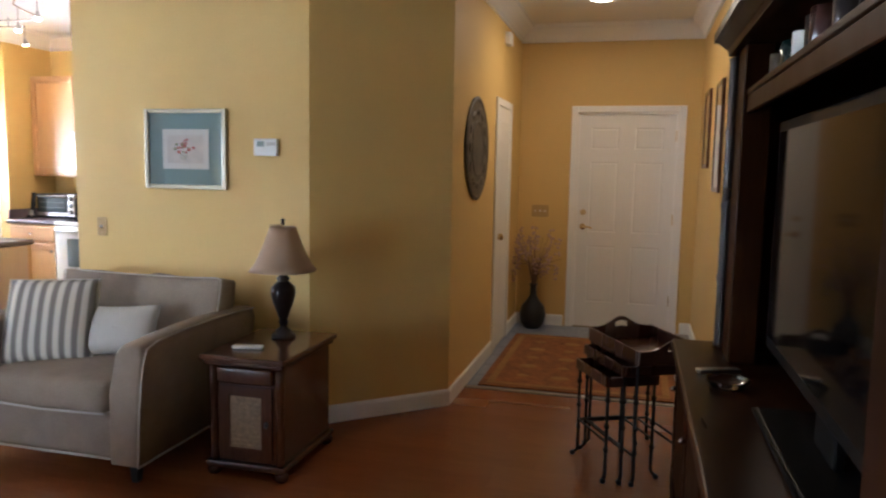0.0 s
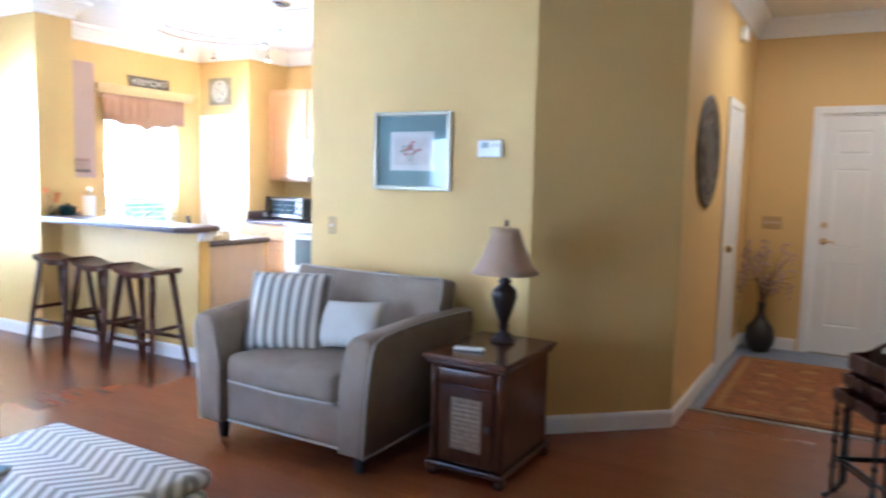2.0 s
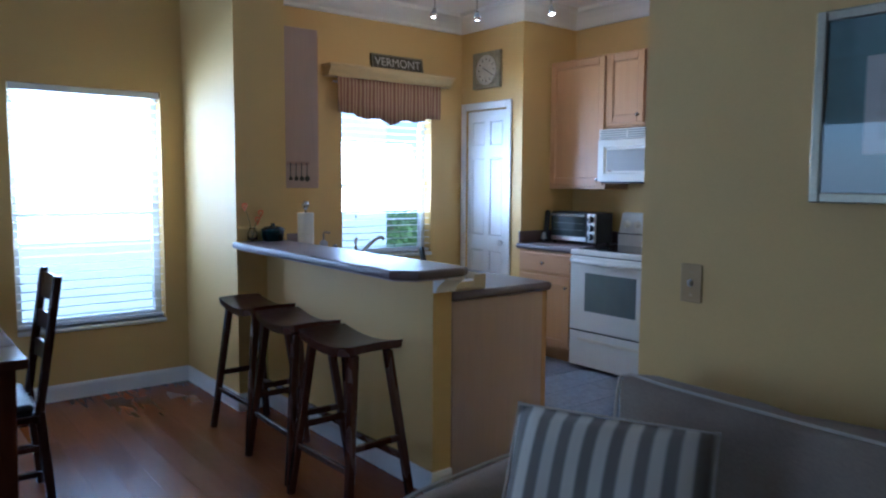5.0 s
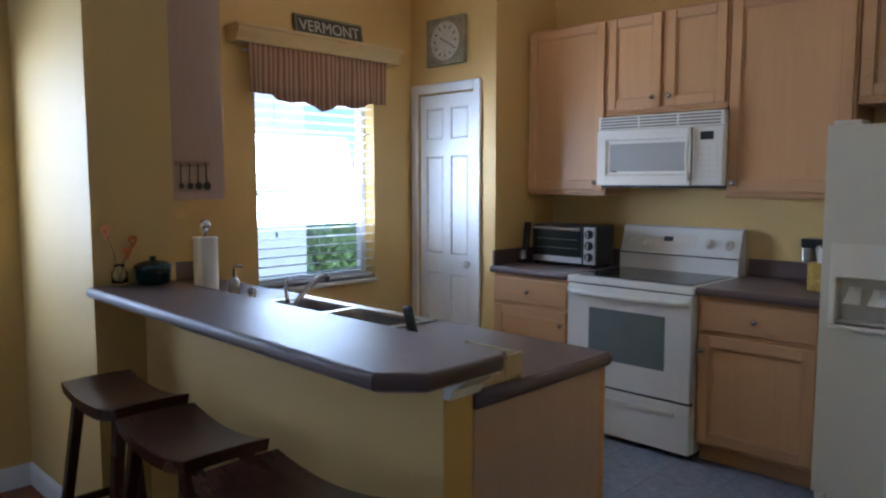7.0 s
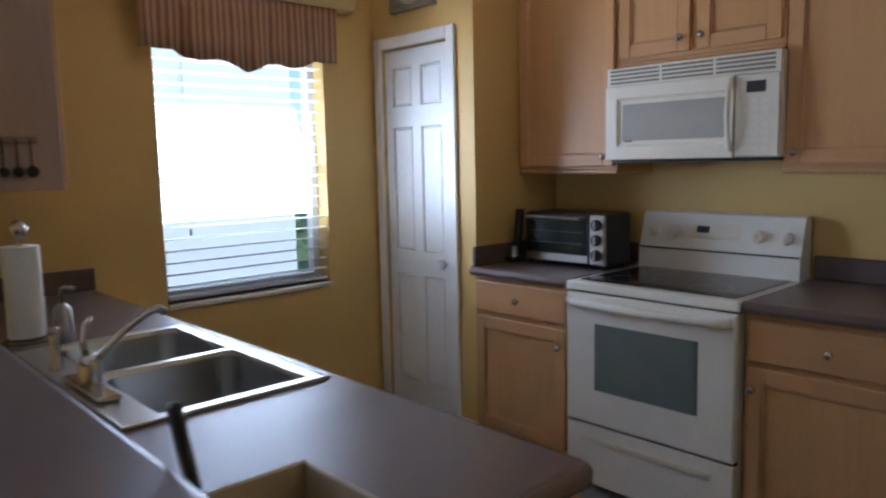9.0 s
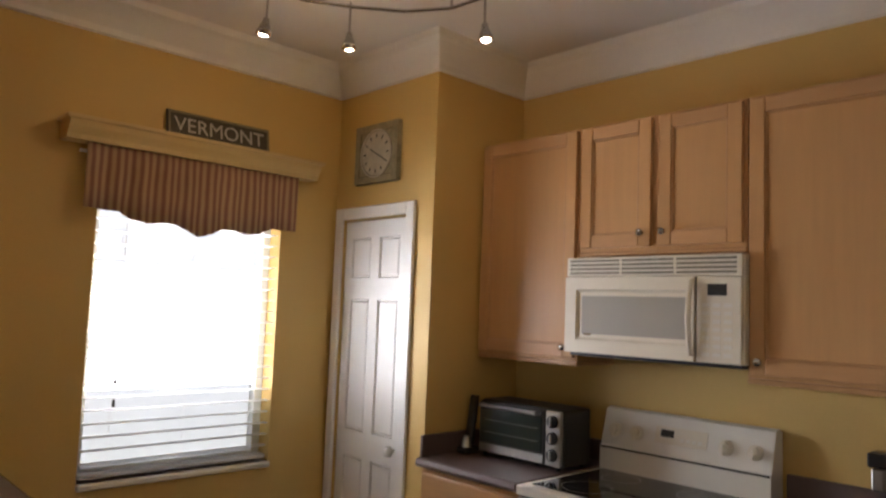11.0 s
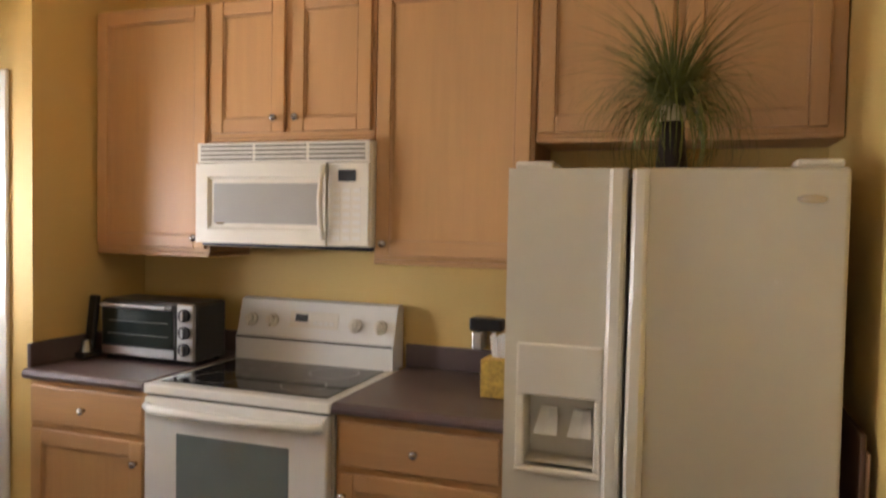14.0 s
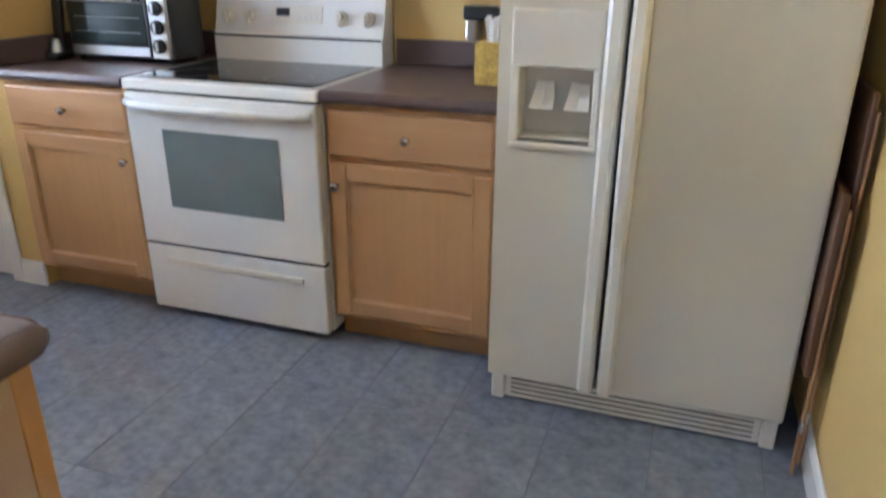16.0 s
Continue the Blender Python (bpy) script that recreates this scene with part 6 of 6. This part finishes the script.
for k in range(9):
    a, l = rng.uniform(0, 6.28), rng.uniform(0.02, 0.14)
    px, py, pz = -5.4 + l * math.cos(a), 0.98 + l * math.sin(a), 0.763 + rng.uniform(0.3, 0.48)
    s = part("stem", tube([(-5.4, 0.98, 0.79), (-5.4 + 0.4 * l * math.cos(a), 0.98 + 0.4 * l * math.sin(a), 1.02), (px, py, pz)], 0.0025, 5), FROST, cf)
    fb = bmesh.new()
    for q in range(9):
        add(fb, lathe([(0, -0.012), (0.016, 0), (0.010, 0.016), (0, 0.02)], n=7, squash=0.5), pose(px + 0.018 * math.cos(q * 2.4), py + 0.018 * math.sin(q * 2.4), pz + 0.006 * math.sin(q * 3), 30 * math.sin(q), 30 * math.cos(q), q * 40))
    part("blossom", fb, REDFL, s)
# console table by the west wall
cn = thing("console_table", (-6.78, 1.35, 0), "dark cherry console table below the picture", "console table")
part("tabletop", box((-6.965, 0.75, 0.765), (-6.60, 1.96, 0.795), 0.008, 2), CHERRYX, cn)
part("moulding", box((-6.96, 0.77, 0.745), (-6.615, 1.94, 0.7645), 0.008, 2), CHERRY, cn)
part("apron", box((-6.95, 0.81, 0.64), (-6.64, 1.90, 0.7445), 0.003), CHERRY, cn)
for x in (-6.93, -6.665):
    for y in (0.835, 1.875):
        part("leg", bar4((x, y, 0), (x, y, 0.639), 0.05, 0.05, 0.7), CHERRY, cn)
part("shelf", box((-6.95, 0.815, 0.17), (-6.645, 1.895, 0.19), 0.004), CHERRY, cn)
cpn = thing("cordless_phone", (-6.75, 1.72, 0.796), "black cordless phone on a white cradle", "phone")
part("cradle", box((-6.80, 1.66, 0.7955), (-6.70, 1.78, 0.825), 0.012, 2), CANWHITE, cpn)
part("handset", add(bmesh.new(), box((-0.012, -0.024, 0), (0.014, 0.024, 0.17), 0.01, 2), pose(-6.75, 1.72, 0.826, 0, -8, 0)), BLACK, cpn)
framed("framed_print", (XW + 0.001, 1.56, 1.565), 0.56, 0.43, 0.035, ESPRESSO, PAPER, PRINT2, 0.09, "sketch in a cream mat and dark wooden frame", 90)
# ottoman with a book
ot = thing("ottoman", (-2.35, 0.75, 0), "large upholstered ottoman in grey and white chevron", "ottoman")
part("body", box((-2.76, 0.18, 0.10), (-1.93, 1.26, 0.40), 0.03, 3), CHEVRON, ot, smooth=True)
ob_ = box((-2.77, 0.17, 0.401), (-1.92, 1.27, 0.47), 0.03, 3)
part("top_cushion", ob_, CHEVRON, ot, smooth=True)
for x in (-2.70, -1.99):
    for y in (0.25, 1.19):
        part("leg", lathe([(0, 0), (0.02, 0), (0.032, 0.1), (0, 0.1)], (x, y, 0), 12), BLACK, ot)
bo = thing("magazine", (-2.55, 0.72, 0.471), "blue green magazine lying on the ottoman", "magazine")
part("pages", add(bmesh.new(), box((-0.14, -0.105, 0), (0.14, 0.105, 0.012), 0.002), pose(-2.52, 0.74, 0.471, 0, 0, 25)), PAPER, bo)
part("cover", add(bmesh.new(), box((-0.142, -0.107, 0.0121), (0.142, 0.107, 0.014), 0.0005), pose(-2.52, 0.74, 0.471, 0, 0, 25)), BLUECLOTH, bo)

lf = thing("leather_footstool", (-3.65, 0.45, 0), "dark red leather footstool with rounded edges", "footstool")
part("cushion", box((-4.15, 0.02, 0.18), (-3.20, 0.86, 0.44), 0.06, 4), MAROON, lf, smooth=True)
part("base", box((-4.12, 0.05, 0.06), (-3.23, 0.83, 0.179), 0.02, 2), MAROON, lf, smooth=True)
for x in (-4.06, -3.30):
    for y in (0.11, 0.77):
        part("foot", lathe([(0, 0), (0.025, 0), (0.03, 0.06), (0, 0.06)], (x, y, 0), 12), BLACK, lf)

# entertainment centre
ec = thing("entertainment_center", (0.66, 1.6, 0), "dark cherry entertainment center with open shelves", "cabinet")
EY0, EY1, EX0, EX1 = 0.25, 2.88, 0.285, 0.95
part("base_body", box((EX0 + 0.03, EY0 + 0.02, 0.08), (EX1, EY1 - 0.02, 0.74), 0.004), MAHOGANY, ec)
part("plinth", box((EX0 + 0.015, EY0 + 0.01, 0.0), (EX1, EY1 - 0.01, 0.0795), 0.006), MAHOGANY, ec)
part("base_top", box((EX0 - 0.015, EY0, 0.741), (EX1, EY1, 0.78), 0.010, 3), MAHOGTOP, ec)
for i in range(4):
    y0 = EY0 + 0.04 + i * 0.64
    bmd = panelled((-0.305, -0.011, 0.11), (0.305, 0.011, 0.72), [(-0.235, 0.235)], [(0.18, 0.65)], 0.009, 0.014, 0.005)
    d = part("base_door", add(bmesh.new(), bmd, pose(EX0 + 0.018, y0 + 0.31, 0, 0, 0, -90)), MAHOGANY, ec)
    part("knob", lathe([(0, -0.014), (0.015, 0), (0, 0.014)], (EX0 - 0.004, y0 + 0.56, 0.58), 10), NICKEL, d)
HX = 0.46
part("side_panel", box((HX + 0.02, 2.70, 0.781), (EX1, 2.76, 1.99), 0.004), MAHOGANY, ec)
part("side_panel", box((HX, 0.36, 0.781), (EX1, 0.81, 1.99), 0.004), MAHOGANY, ec)
part("far_stile", box((HX, 2.50, 0.781), (HX + 0.10, 2.699, 1.99), 0.004), MAHOGANY, ec)
part("back_panel", box((0.90, 0.812, 0.781), (0.948, 2.69, 1.99)), MAHOGANY, ec)
part("shelf", box((HX + 0.01, 0.812, 1.80), (0.899, 2.498, 1.825), 0.004), MAHOGANY, ec)
part("header", box((HX + 0.012, 0.814, 1.735), (HX + 0.035, 2.497, 1.799), 0.004), MAHOGANY, ec)
cr = sweep([(0, 1.985), (0.03, 1.985), (0.035, 2.01), (0.07, 2.045), (0.085, 2.05), (0.085, 2.085), (0, 2.085)], [(EX1, 0.36), (HX, 0.36), (HX, 2.76), (EX1, 2.76)])
part("crown", cr, MAHOGANY, ec)
part("top_board", box((HX, 0.36, 1.991), (EX1, 2.76, 2.05), 0.004), MAHOGANY, ec)
post = [(0.0, 0.0)]
for k in range(4):
    z = 0.0 + 0.30 * k
    post += [(0.030, z), (0.026, z + 0.02), (0.026, z + 0.27), (0.030, z + 0.29)]
post += [(0.0, 1.20)]
part("bamboo_post", lathe(post, (HX - 0.002, 2.76, 0.783), 14), BRONZE, ec, "dark glossy bamboo-turned post", True)
tv = thing("television", (0.60, 1.6, 0.78), "large flat television on the entertainment center", "television")
part("bezel", box((0.545, 0.83, 0.92), (0.60, 2.22, 1.685), 0.008, 2), TVBLACK, tv)
part("screen", box((0.541, 0.865, 0.965), (0.5445, 2.185, 1.65)), TVGLASS, tv)
part("neck", box((0.575, 1.41, 0.80), (0.605, 1.61, 0.919), 0.006), TVBLACK, tv)
part("stand", box((0.47, 1.12, 0.7805), (0.74, 1.90, 0.80), 0.008, 2), TVBLACK, tv)
part("stand_edge", box((0.464, 1.12, 0.782), (0.469, 1.90, 0.798), 0.002), TVBLACK, tv)
for y, m_, r, h in ((2.12, DISC, 0.045, 0.065), (1.84, CANWHITE, 0.034, 0.085), (1.96, GREENPOT, 0.040, 0.08), (1.70, BRONZE, 0.030, 0.10), (1.54, ESPRESSO, 0.05, 0.09), (1.36, BRONZE, 0.04, 0.12)):
    mg = thing("shelf_mug", (0.53, y, 1.826), "small white ceramic mug on the top shelf" if m_ is CANWHITE else "small dark ceramic mug on the top shelf", "mug", "ornaments on the shelf")
    part("cup", lathe([(0, 0), (r * 0.9, 0), (r, 0.01), (r, h), (r * 0.88, h), (r * 0.86, 0.012), (0, 0.012)], (0.53, y, 1.8255), 18), m_, mg, smooth=True)
    part("handle", tube([(0.53, y - r * 0.97, 1.826 + h * 0.25), (0.53, y - r - 0.02, 1.826 + h * 0.35), (0.53, y - r - 0.02, 1.826 + h * 0.65), (0.53, y - r * 0.97, 1.826 + h * 0.75)], 0.005, 6), m_, mg)
cdsh = thing("glass_dish", (0.42, 2.15, 0.781), "small clear glass dish on the cabinet top", "dish")
part("dish", lathe([(0, 0), (0.05, 0), (0.075, 0.03), (0.07, 0.03), (0.046, 0.006), (0, 0.006)], (0.42, 2.15, 0.7805), 20), CLEAR, cdsh, smooth=True)
rc2 = thing("remote_control", (0.41, 2.32, 0.781), "grey remote control on the cabinet top", "remote")
part("case", add(bmesh.new(), box((-0.08, -0.022, 0), (0.08, 0.022, 0.018), 0.006, 2), pose(0.41, 2.33, 0.7805, 0, 0, 20)), STEEL, rc2)

# nest of tray tables on iron legs
NEST = pose(0.168, 3.375, 0, 0, 0, 27.6)


def tray_table(ox, oy, w, d, z0, z1, rise, label):
    """A tray with sloping sides on four knuckled iron legs, one of a nest."""
    m = NEST @ pose(ox, oy, 0)
    root = thing("tray_table", m.translation, label, "table", "nest of tray tables")
    part("tray_bottom", add(bmesh.new(), box((-w / 2, -d / 2, z0), (w / 2, d / 2, z0 + 0.010), 0.003), m), CHERRYX, root)
    for s in (-1, 1):
        sb, cols = bmesh.new(), []
        for i in range(21):
            u = i / 20 * 2 - 1
            hgt = z1 - z0 + rise * math.exp(-(u / 0.42) ** 2)
            cols.append([sb.verts.new((u * (w / 2 - 0.007), s * (d / 2 - 0.001 + q * 0.12), z0 + q)) for q in (0.0102, hgt * 0.60, hgt * 0.82, hgt)])
        for i, (a, c) in enumerate(zip(cols, cols[1:])):
            for q in range(3):
                if not (q == 1 and 8 <= i <= 11 and rise > 0.03):
                    sb.faces.new((a[q], a[q + 1], c[q + 1], c[q]))
        sb.normal_update()
        bmesh.ops.solidify(sb, geom=sb.faces[:], thickness=0.010)
        part("handle_side", add(bmesh.new(), sb, m), ESPRESSO, root)
        part("long_side", add(bmesh.new(), box((s * (w / 2) - 0.006, -d / 2 - 0.004, z0 + 0.0005), (s * (w / 2) + 0.006, d / 2 + 0.004, z1), 0.003), m), ESPRESSO, root)
    lx, ly = w / 2 - 0.012, d / 2 - 0.012
    for sx in (-1, 1):
        for sy in (-1, 1):
            x, y = sx * lx, sy * ly
            leg = part("leg", add(bmesh.new(), tube([(x + 0.018 * sx, y + 0.018 * sy, 0.012), (x, y, 0.035), (x, y, z0 - 0.0005)], 0.0085, 8), m), IRON, root, smooth=True)
            part("foot", add(bmesh.new(), lathe([(0, 0), (0.010, 0.002), (0.014, 0.012), (0.010, 0.022), (0, 0.025)], (x + 0.018 * sx, y + 0.018 * sy, 0), 10), m), IRON, leg, smooth=True)
            for z in (0.16, 0.28, 0.41):
                part("knuckle", add(bmesh.new(), lathe([(0.0086, -0.012), (0.013, -0.004), (0.013, 0.004), (0.0086, 0.012)], (x, y, z), 10), m), IRON, leg, smooth=True)
    zr = 0.14 if rise > 0.03 else (0.17 if w > 0.3 else 0.20)
    for a, b in (((-lx, -ly), (-lx, ly)), ((lx, -ly), (lx, ly)), ((-lx, ly), (lx, ly))):
        part("stretcher", add(bmesh.new(), tube([(*a, zr), (*b, zr)], 0.006, 8), m), IRON, root)


tray_table(0, 0, 0.37, 0.54, 0.59, 0.665, 0.055, "largest dark wooden tray table on iron legs")
tray_table(-0.078, -0.015, 0.315, 0.45, 0.532, 0.585, 0.0, "middle dark tray table nested on iron legs")
tray_table(-0.170, -0.03, 0.27, 0.36, 0.474, 0.527, 0.0, "smallest dark tray table pulled out of the nest")

# ---- entry ----
rg = thing("rug", (-0.3, 5.3, 0), "rust oriental runner with gold motifs on the tiles", "rug")
part("rug_body", box((-0.93, 4.43, 0.001), (0.42, 6.12, 0.012), 0.004), RUG, rg)
for lo, hi in (((-0.88, 4.48), (0.37, 4.53)), ((-0.88, 6.02), (0.37, 6.07)), ((-0.88, 4.535), (-0.83, 6.015)), ((0.32, 4.535), (0.37, 6.015))):
    part("border", box((*lo, 0.0121), (*hi, 0.0135)), RUGGOLD, rg)
for i in range(4):
    for j in range(5):
        x, y = -0.66 + 0.27 * i, 4.74 + 0.27 * j
        part("motif", lathe([(0, 0), (0.05 + 0.02 * ((i + j) % 2), 0), (0.045, 0.0012), (0, 0.0012)], (x, y, 0.0122), 6 + 2 * ((i + j) % 2), 0.7), RUGGOLD, rg)
fv2 = thing("floor_vase", (-0.83, 6.46, 0), "black bottle-shaped floor vase with dried twigs", "vase")
part("vase", lathe([(0, 0), (0.07, 0), (0.115, 0.06), (0.128, 0.13), (0.11, 0.21), (0.06, 0.27), (0.034, 0.32), (0.030, 0.40), (0.040, 0.43), (0.034, 0.43), (0.024, 0.40), (0, 0.30)], (-0.83, 6.46, 0), 28), BLACK, fv2, smooth=True)
rng = random.Random(3)
for k in range(30):
    a, l, h = rng.uniform(0, 6.28), rng.uniform(0.04, 0.24), rng.uniform(0.60, 1.0)
    e = (min(-0.56, max(-0.99, -0.83 + l * 1.5 * math.cos(a))), min(6.61, 6.46 + l * math.sin(a)), h)
    mid = (-0.83 + 0.3 * (e[0] + 0.83), 6.46 + 0.3 * (e[1] - 6.46), 0.62)
    s = part("twig", tube([(-0.83, 6.46, 0.36), mid, e], 0.004, 5, taper=0.0015), TWIG, fv2)
    if k % 3:
        fb = bmesh.new()
        for q in range(9):
            add(fb, lathe([(0, -0.013), (0.017, 0), (0, 0.015)], n=6), pose(min(-0.53, max(-1.0, e[0] + rng.gauss(0, 0.02))), min(6.62, e[1] + rng.gauss(0, 0.02)), h - 0.03 * q * 0.6 + rng.gauss(0, 0.01)))
        tagged(part("dried_flower", fb, PINKFL, s), kind="stuff")
wd = thing("wall_disc", (-1.02, 4.63, 1.65), "carved dark bronze round wall plaque", "wall decor")
part("disc", add(bmesh.new(), lathe([(0, 0), (0.36, 0), (0.365, 0.012), (0.345, 0.02), (0.33, 0.014), (0.20, 0.014), (0.19, 0.02), (0.17, 0.014), (0, 0.018)], n=48), pose(-1.023, 4.63, 1.655, 0, 90, 0)), DISC, wd)
for k in range(12):
    a = 2 * math.pi * k / 12
    part("relief", add(bmesh.new(), lathe([(0, 0), (0.05, 0), (0.03, 0.008), (0, 0.010)], n=10, squash=0.5), pose(-1.009, 4.63 + 0.26 * math.cos(a), 1.655 + 0.26 * math.sin(a), 0, 90, 0) @ pose(0, 0, 0, 0, 0, math.degrees(a))), DISC, wd)
framed("framed_print", (0.629, 5.85, 1.86), 0.42, 0.62, 0.035, CHERRY, PAPER, PRINT2, 0.06, "print in a cherry frame on the entry wall", -90, group="entry pictures")
framed("framed_print", (0.629, 4.95, 1.76), 0.42, 0.76, 0.035, CHERRY, PAPER, PRINT2, 0.06, "tall print in a cherry frame on the entry wall", -90, group="entry pictures")
dch = thing("door_chime", (-1.0, 5.72, 2.60), "small white door chime box high on the wall", "door chime")
part("case", box((-1.024, 5.66, 2.55), (-0.975, 5.80, 2.65), 0.006, 2), CANWHITE, dch)
cl = thing("ceiling_light", (-0.23, 5.33, 2.87), "lit flush opal glass dome ceiling light", "light")
part("pan", lathe([(0, 0), (0.125, 0), (0.13, -0.015), (0.12, -0.022), (0, -0.022)], (-0.23, 5.33, H - 0.0005), 28), CANWHITE, cl)
part("dome", lathe([(0.118, -0.0225), (0.112, -0.045), (0.085, -0.066), (0.045, -0.077), (0, -0.080)], (-0.23, 5.33, H), 28), DOMEGLOW, cl, "glowing opal glass dome", True)
lamp("entry_ceiling_lamp", "AREA", pose(-0.23, 5.33, H - 0.12), 2.1, (1.0, 0.72, 0.42), size=(0.26, 0.26))

# ---- outside the windows ----
setting("ground", box((-80, -60, -0.6), (-7.2, 60, -0.25)), LAWN, "mown lawn outside")
hs = tagged(thing("house", (-12.5, 0, -0.25), "pale stucco neighbouring building across the lawn", "house"), group="")
part("wall", box((-14.0, -8, -0.25), (-11.0, 7.6, 5.2)), SIDING, hs)
part("roof", prism([(-14.3, -8.3), (-10.6, -8.3), (-10.6, 7.9), (-14.3, 7.9)], 5.2, 5.45), SUB, hs)
for y in (-4, 0, 3.4):
    part("window", box((-11.0, y, 1.0), (-10.96, y + 1.1, 2.4), 0.01), TOASTGL, hs)
rng = random.Random(12)
for cx, cy, sc_ in ((-10.5, 8.3, 0.72), (-11.6, 8.9, 0.85), (-10.9, 9.7, 0.8), (-12.2, 10.6, 1.0), (-12.9, 9.2, 1.05)):
    sh_ = thing("shrub", (cx, cy, -0.25), "leafy green garden shrub outside the window", "shrub", "garden shrubs")
    for k in range(4):
        a = k * 1.6
        part("stem", tube([(cx, cy, -0.25), (cx + 0.2 * math.cos(a), cy + 0.2 * math.sin(a), 0.4), (cx + 0.45 * sc_ * math.cos(a), cy + 0.45 * sc_ * math.sin(a), 1.1 * sc_)], 0.03, 6, taper=0.01), TWIG, sh_)
    lb = bmesh.new()
    for k in range(1500):
        a, b, r = rng.uniform(0, 6.28), rng.uniform(-0.5, 1.4), rng.uniform(0.55, 1.05) * (1 + 0.2 * math.sin(3 * k))
        c = Vector((cx + sc_ * 0.75 * r * math.cos(a) * math.cos(b), cy + sc_ * 0.75 * r * math.sin(a) * math.cos(b), 0.55 * sc_ + sc_ * 0.85 * r * math.sin(b)))
        if c.z < -0.2:
            continue
        u = Vector((rng.gauss(0, 1), rng.gauss(0, 1), rng.gauss(0, 1))).normalized()
        w = u.orthogonal().normalized()
        s = rng.uniform(0.04, 0.08)
        lb.faces.new([lb.verts.new(c + q) for q in (u * s, w * s * 0.5, -u * s, -w * s * 0.5)])
    tagged(part("leaves", lb, LEAFB, sh_), kind="stuff")

# ---- floors, piece by piece ----
fl_l = setting("floor", box((XW, YS, -0.0115), (XE, 4.40, -0.008)), SUB, "red brown laminate plank floor")
rng = random.Random(21)
PW, PL = 0.127, 1.21


def plank_mesh(ln, name):
    bm = box((0, 0.0003, -0.0078), (ln - 0.0006, PW - 0.0003, 0.0))
    me = bpy.data.meshes.new(name)
    bm.to_mesh(me)
    bm.free()
    me.materials.append(PLANK)
    return me


full = plank_mesh(PL, "plank")
rest = bmesh.new()
y, row, made = YS, 0, 0
while y < 4.36:
    x0 = -1.025 if y > 3.9 else (-6.09 if 3.2 < y else XW)
    x1 = XE
    hi = min(PW, 4.365 - y)
    x = x0 - rng.uniform(0, PL * 0.9)
    while x < x1:
        a, b = max(x, x0), min(x + PL, x1)
        near = -6.6 < (a + b) / 2 < 0.5 and y > 0.2 and made < 290
        blocked = y > 3.40 and -4.3 > (a + b) / 2
        if b - a > 0.05 and not blocked:
            if near and b - a > PL - 0.001 and hi > PW - 0.001:
                o = new("plank", full)
                o.parent = fl_l
                o.location = (a, y, 0)
                made += 1
            else:
                box((a, y + 0.0003, -0.0078), (b - 0.0006, y + hi - 0.0003, 0.0), into=rest)
        x += PL
    y += PW
    row += 1
tagged(part("remaining_planks", rest, PLANK, fl_l), kind="stuff")


def tiles(name, label, x0, x1, y0, y1, ox, oy, sx, sy):
    base = setting(name, box((x0, y0, -0.0115), (x1, y1, -0.0022)), GROUT, label)
    cache = {}
    i = math.floor((x0 - ox) / sx)
    while ox + i * sx < x1:
        j = math.floor((y0 - oy) / sy)
        while oy + j * sy < y1:
            a0, a1 = max(x0, ox + i * sx + 0.0018), min(x1, ox + (i + 1) * sx - 0.0018)
            b0, b1 = max(y0, oy + j * sy + 0.0008), min(y1, oy + (j + 1) * sy - 0.0008)
            if a1 - a0 > 0.02 and b1 - b0 > 0.02:
                key = (round(a1 - a0, 4), round(b1 - b0, 4))
                if key not in cache:
                    bm = box((0, 0, -0.0095), (key[0], key[1], 0.0), 0.0012)
                    me = bpy.data.meshes.new("tile")
                    bm.to_mesh(me)
                    bm.free()
                    me.materials.append(TILE)
                    cache[key] = me
                o = new("tile", cache[key])
                o.parent = base
                o.location = (a0, b0, 0)
            j += 1
        i += 1


tiles("floor_kitchen", "blue grey square tile kitchen floor", XW, -3.27, 3.49, 6.33, -4.587, 4.2, 0.30, 0.60)
tiles("floor_kitchen_edge", "blue grey tile strip at the kitchen opening", -4.39, -3.27, 3.345, 3.489, -4.587, 3.0, 0.30, 0.60)
tiles("floor_entry", "grey tile entry floor", -1.025, 0.63, 4.402, 6.70, -1.0, 4.402, 0.30, 0.30)
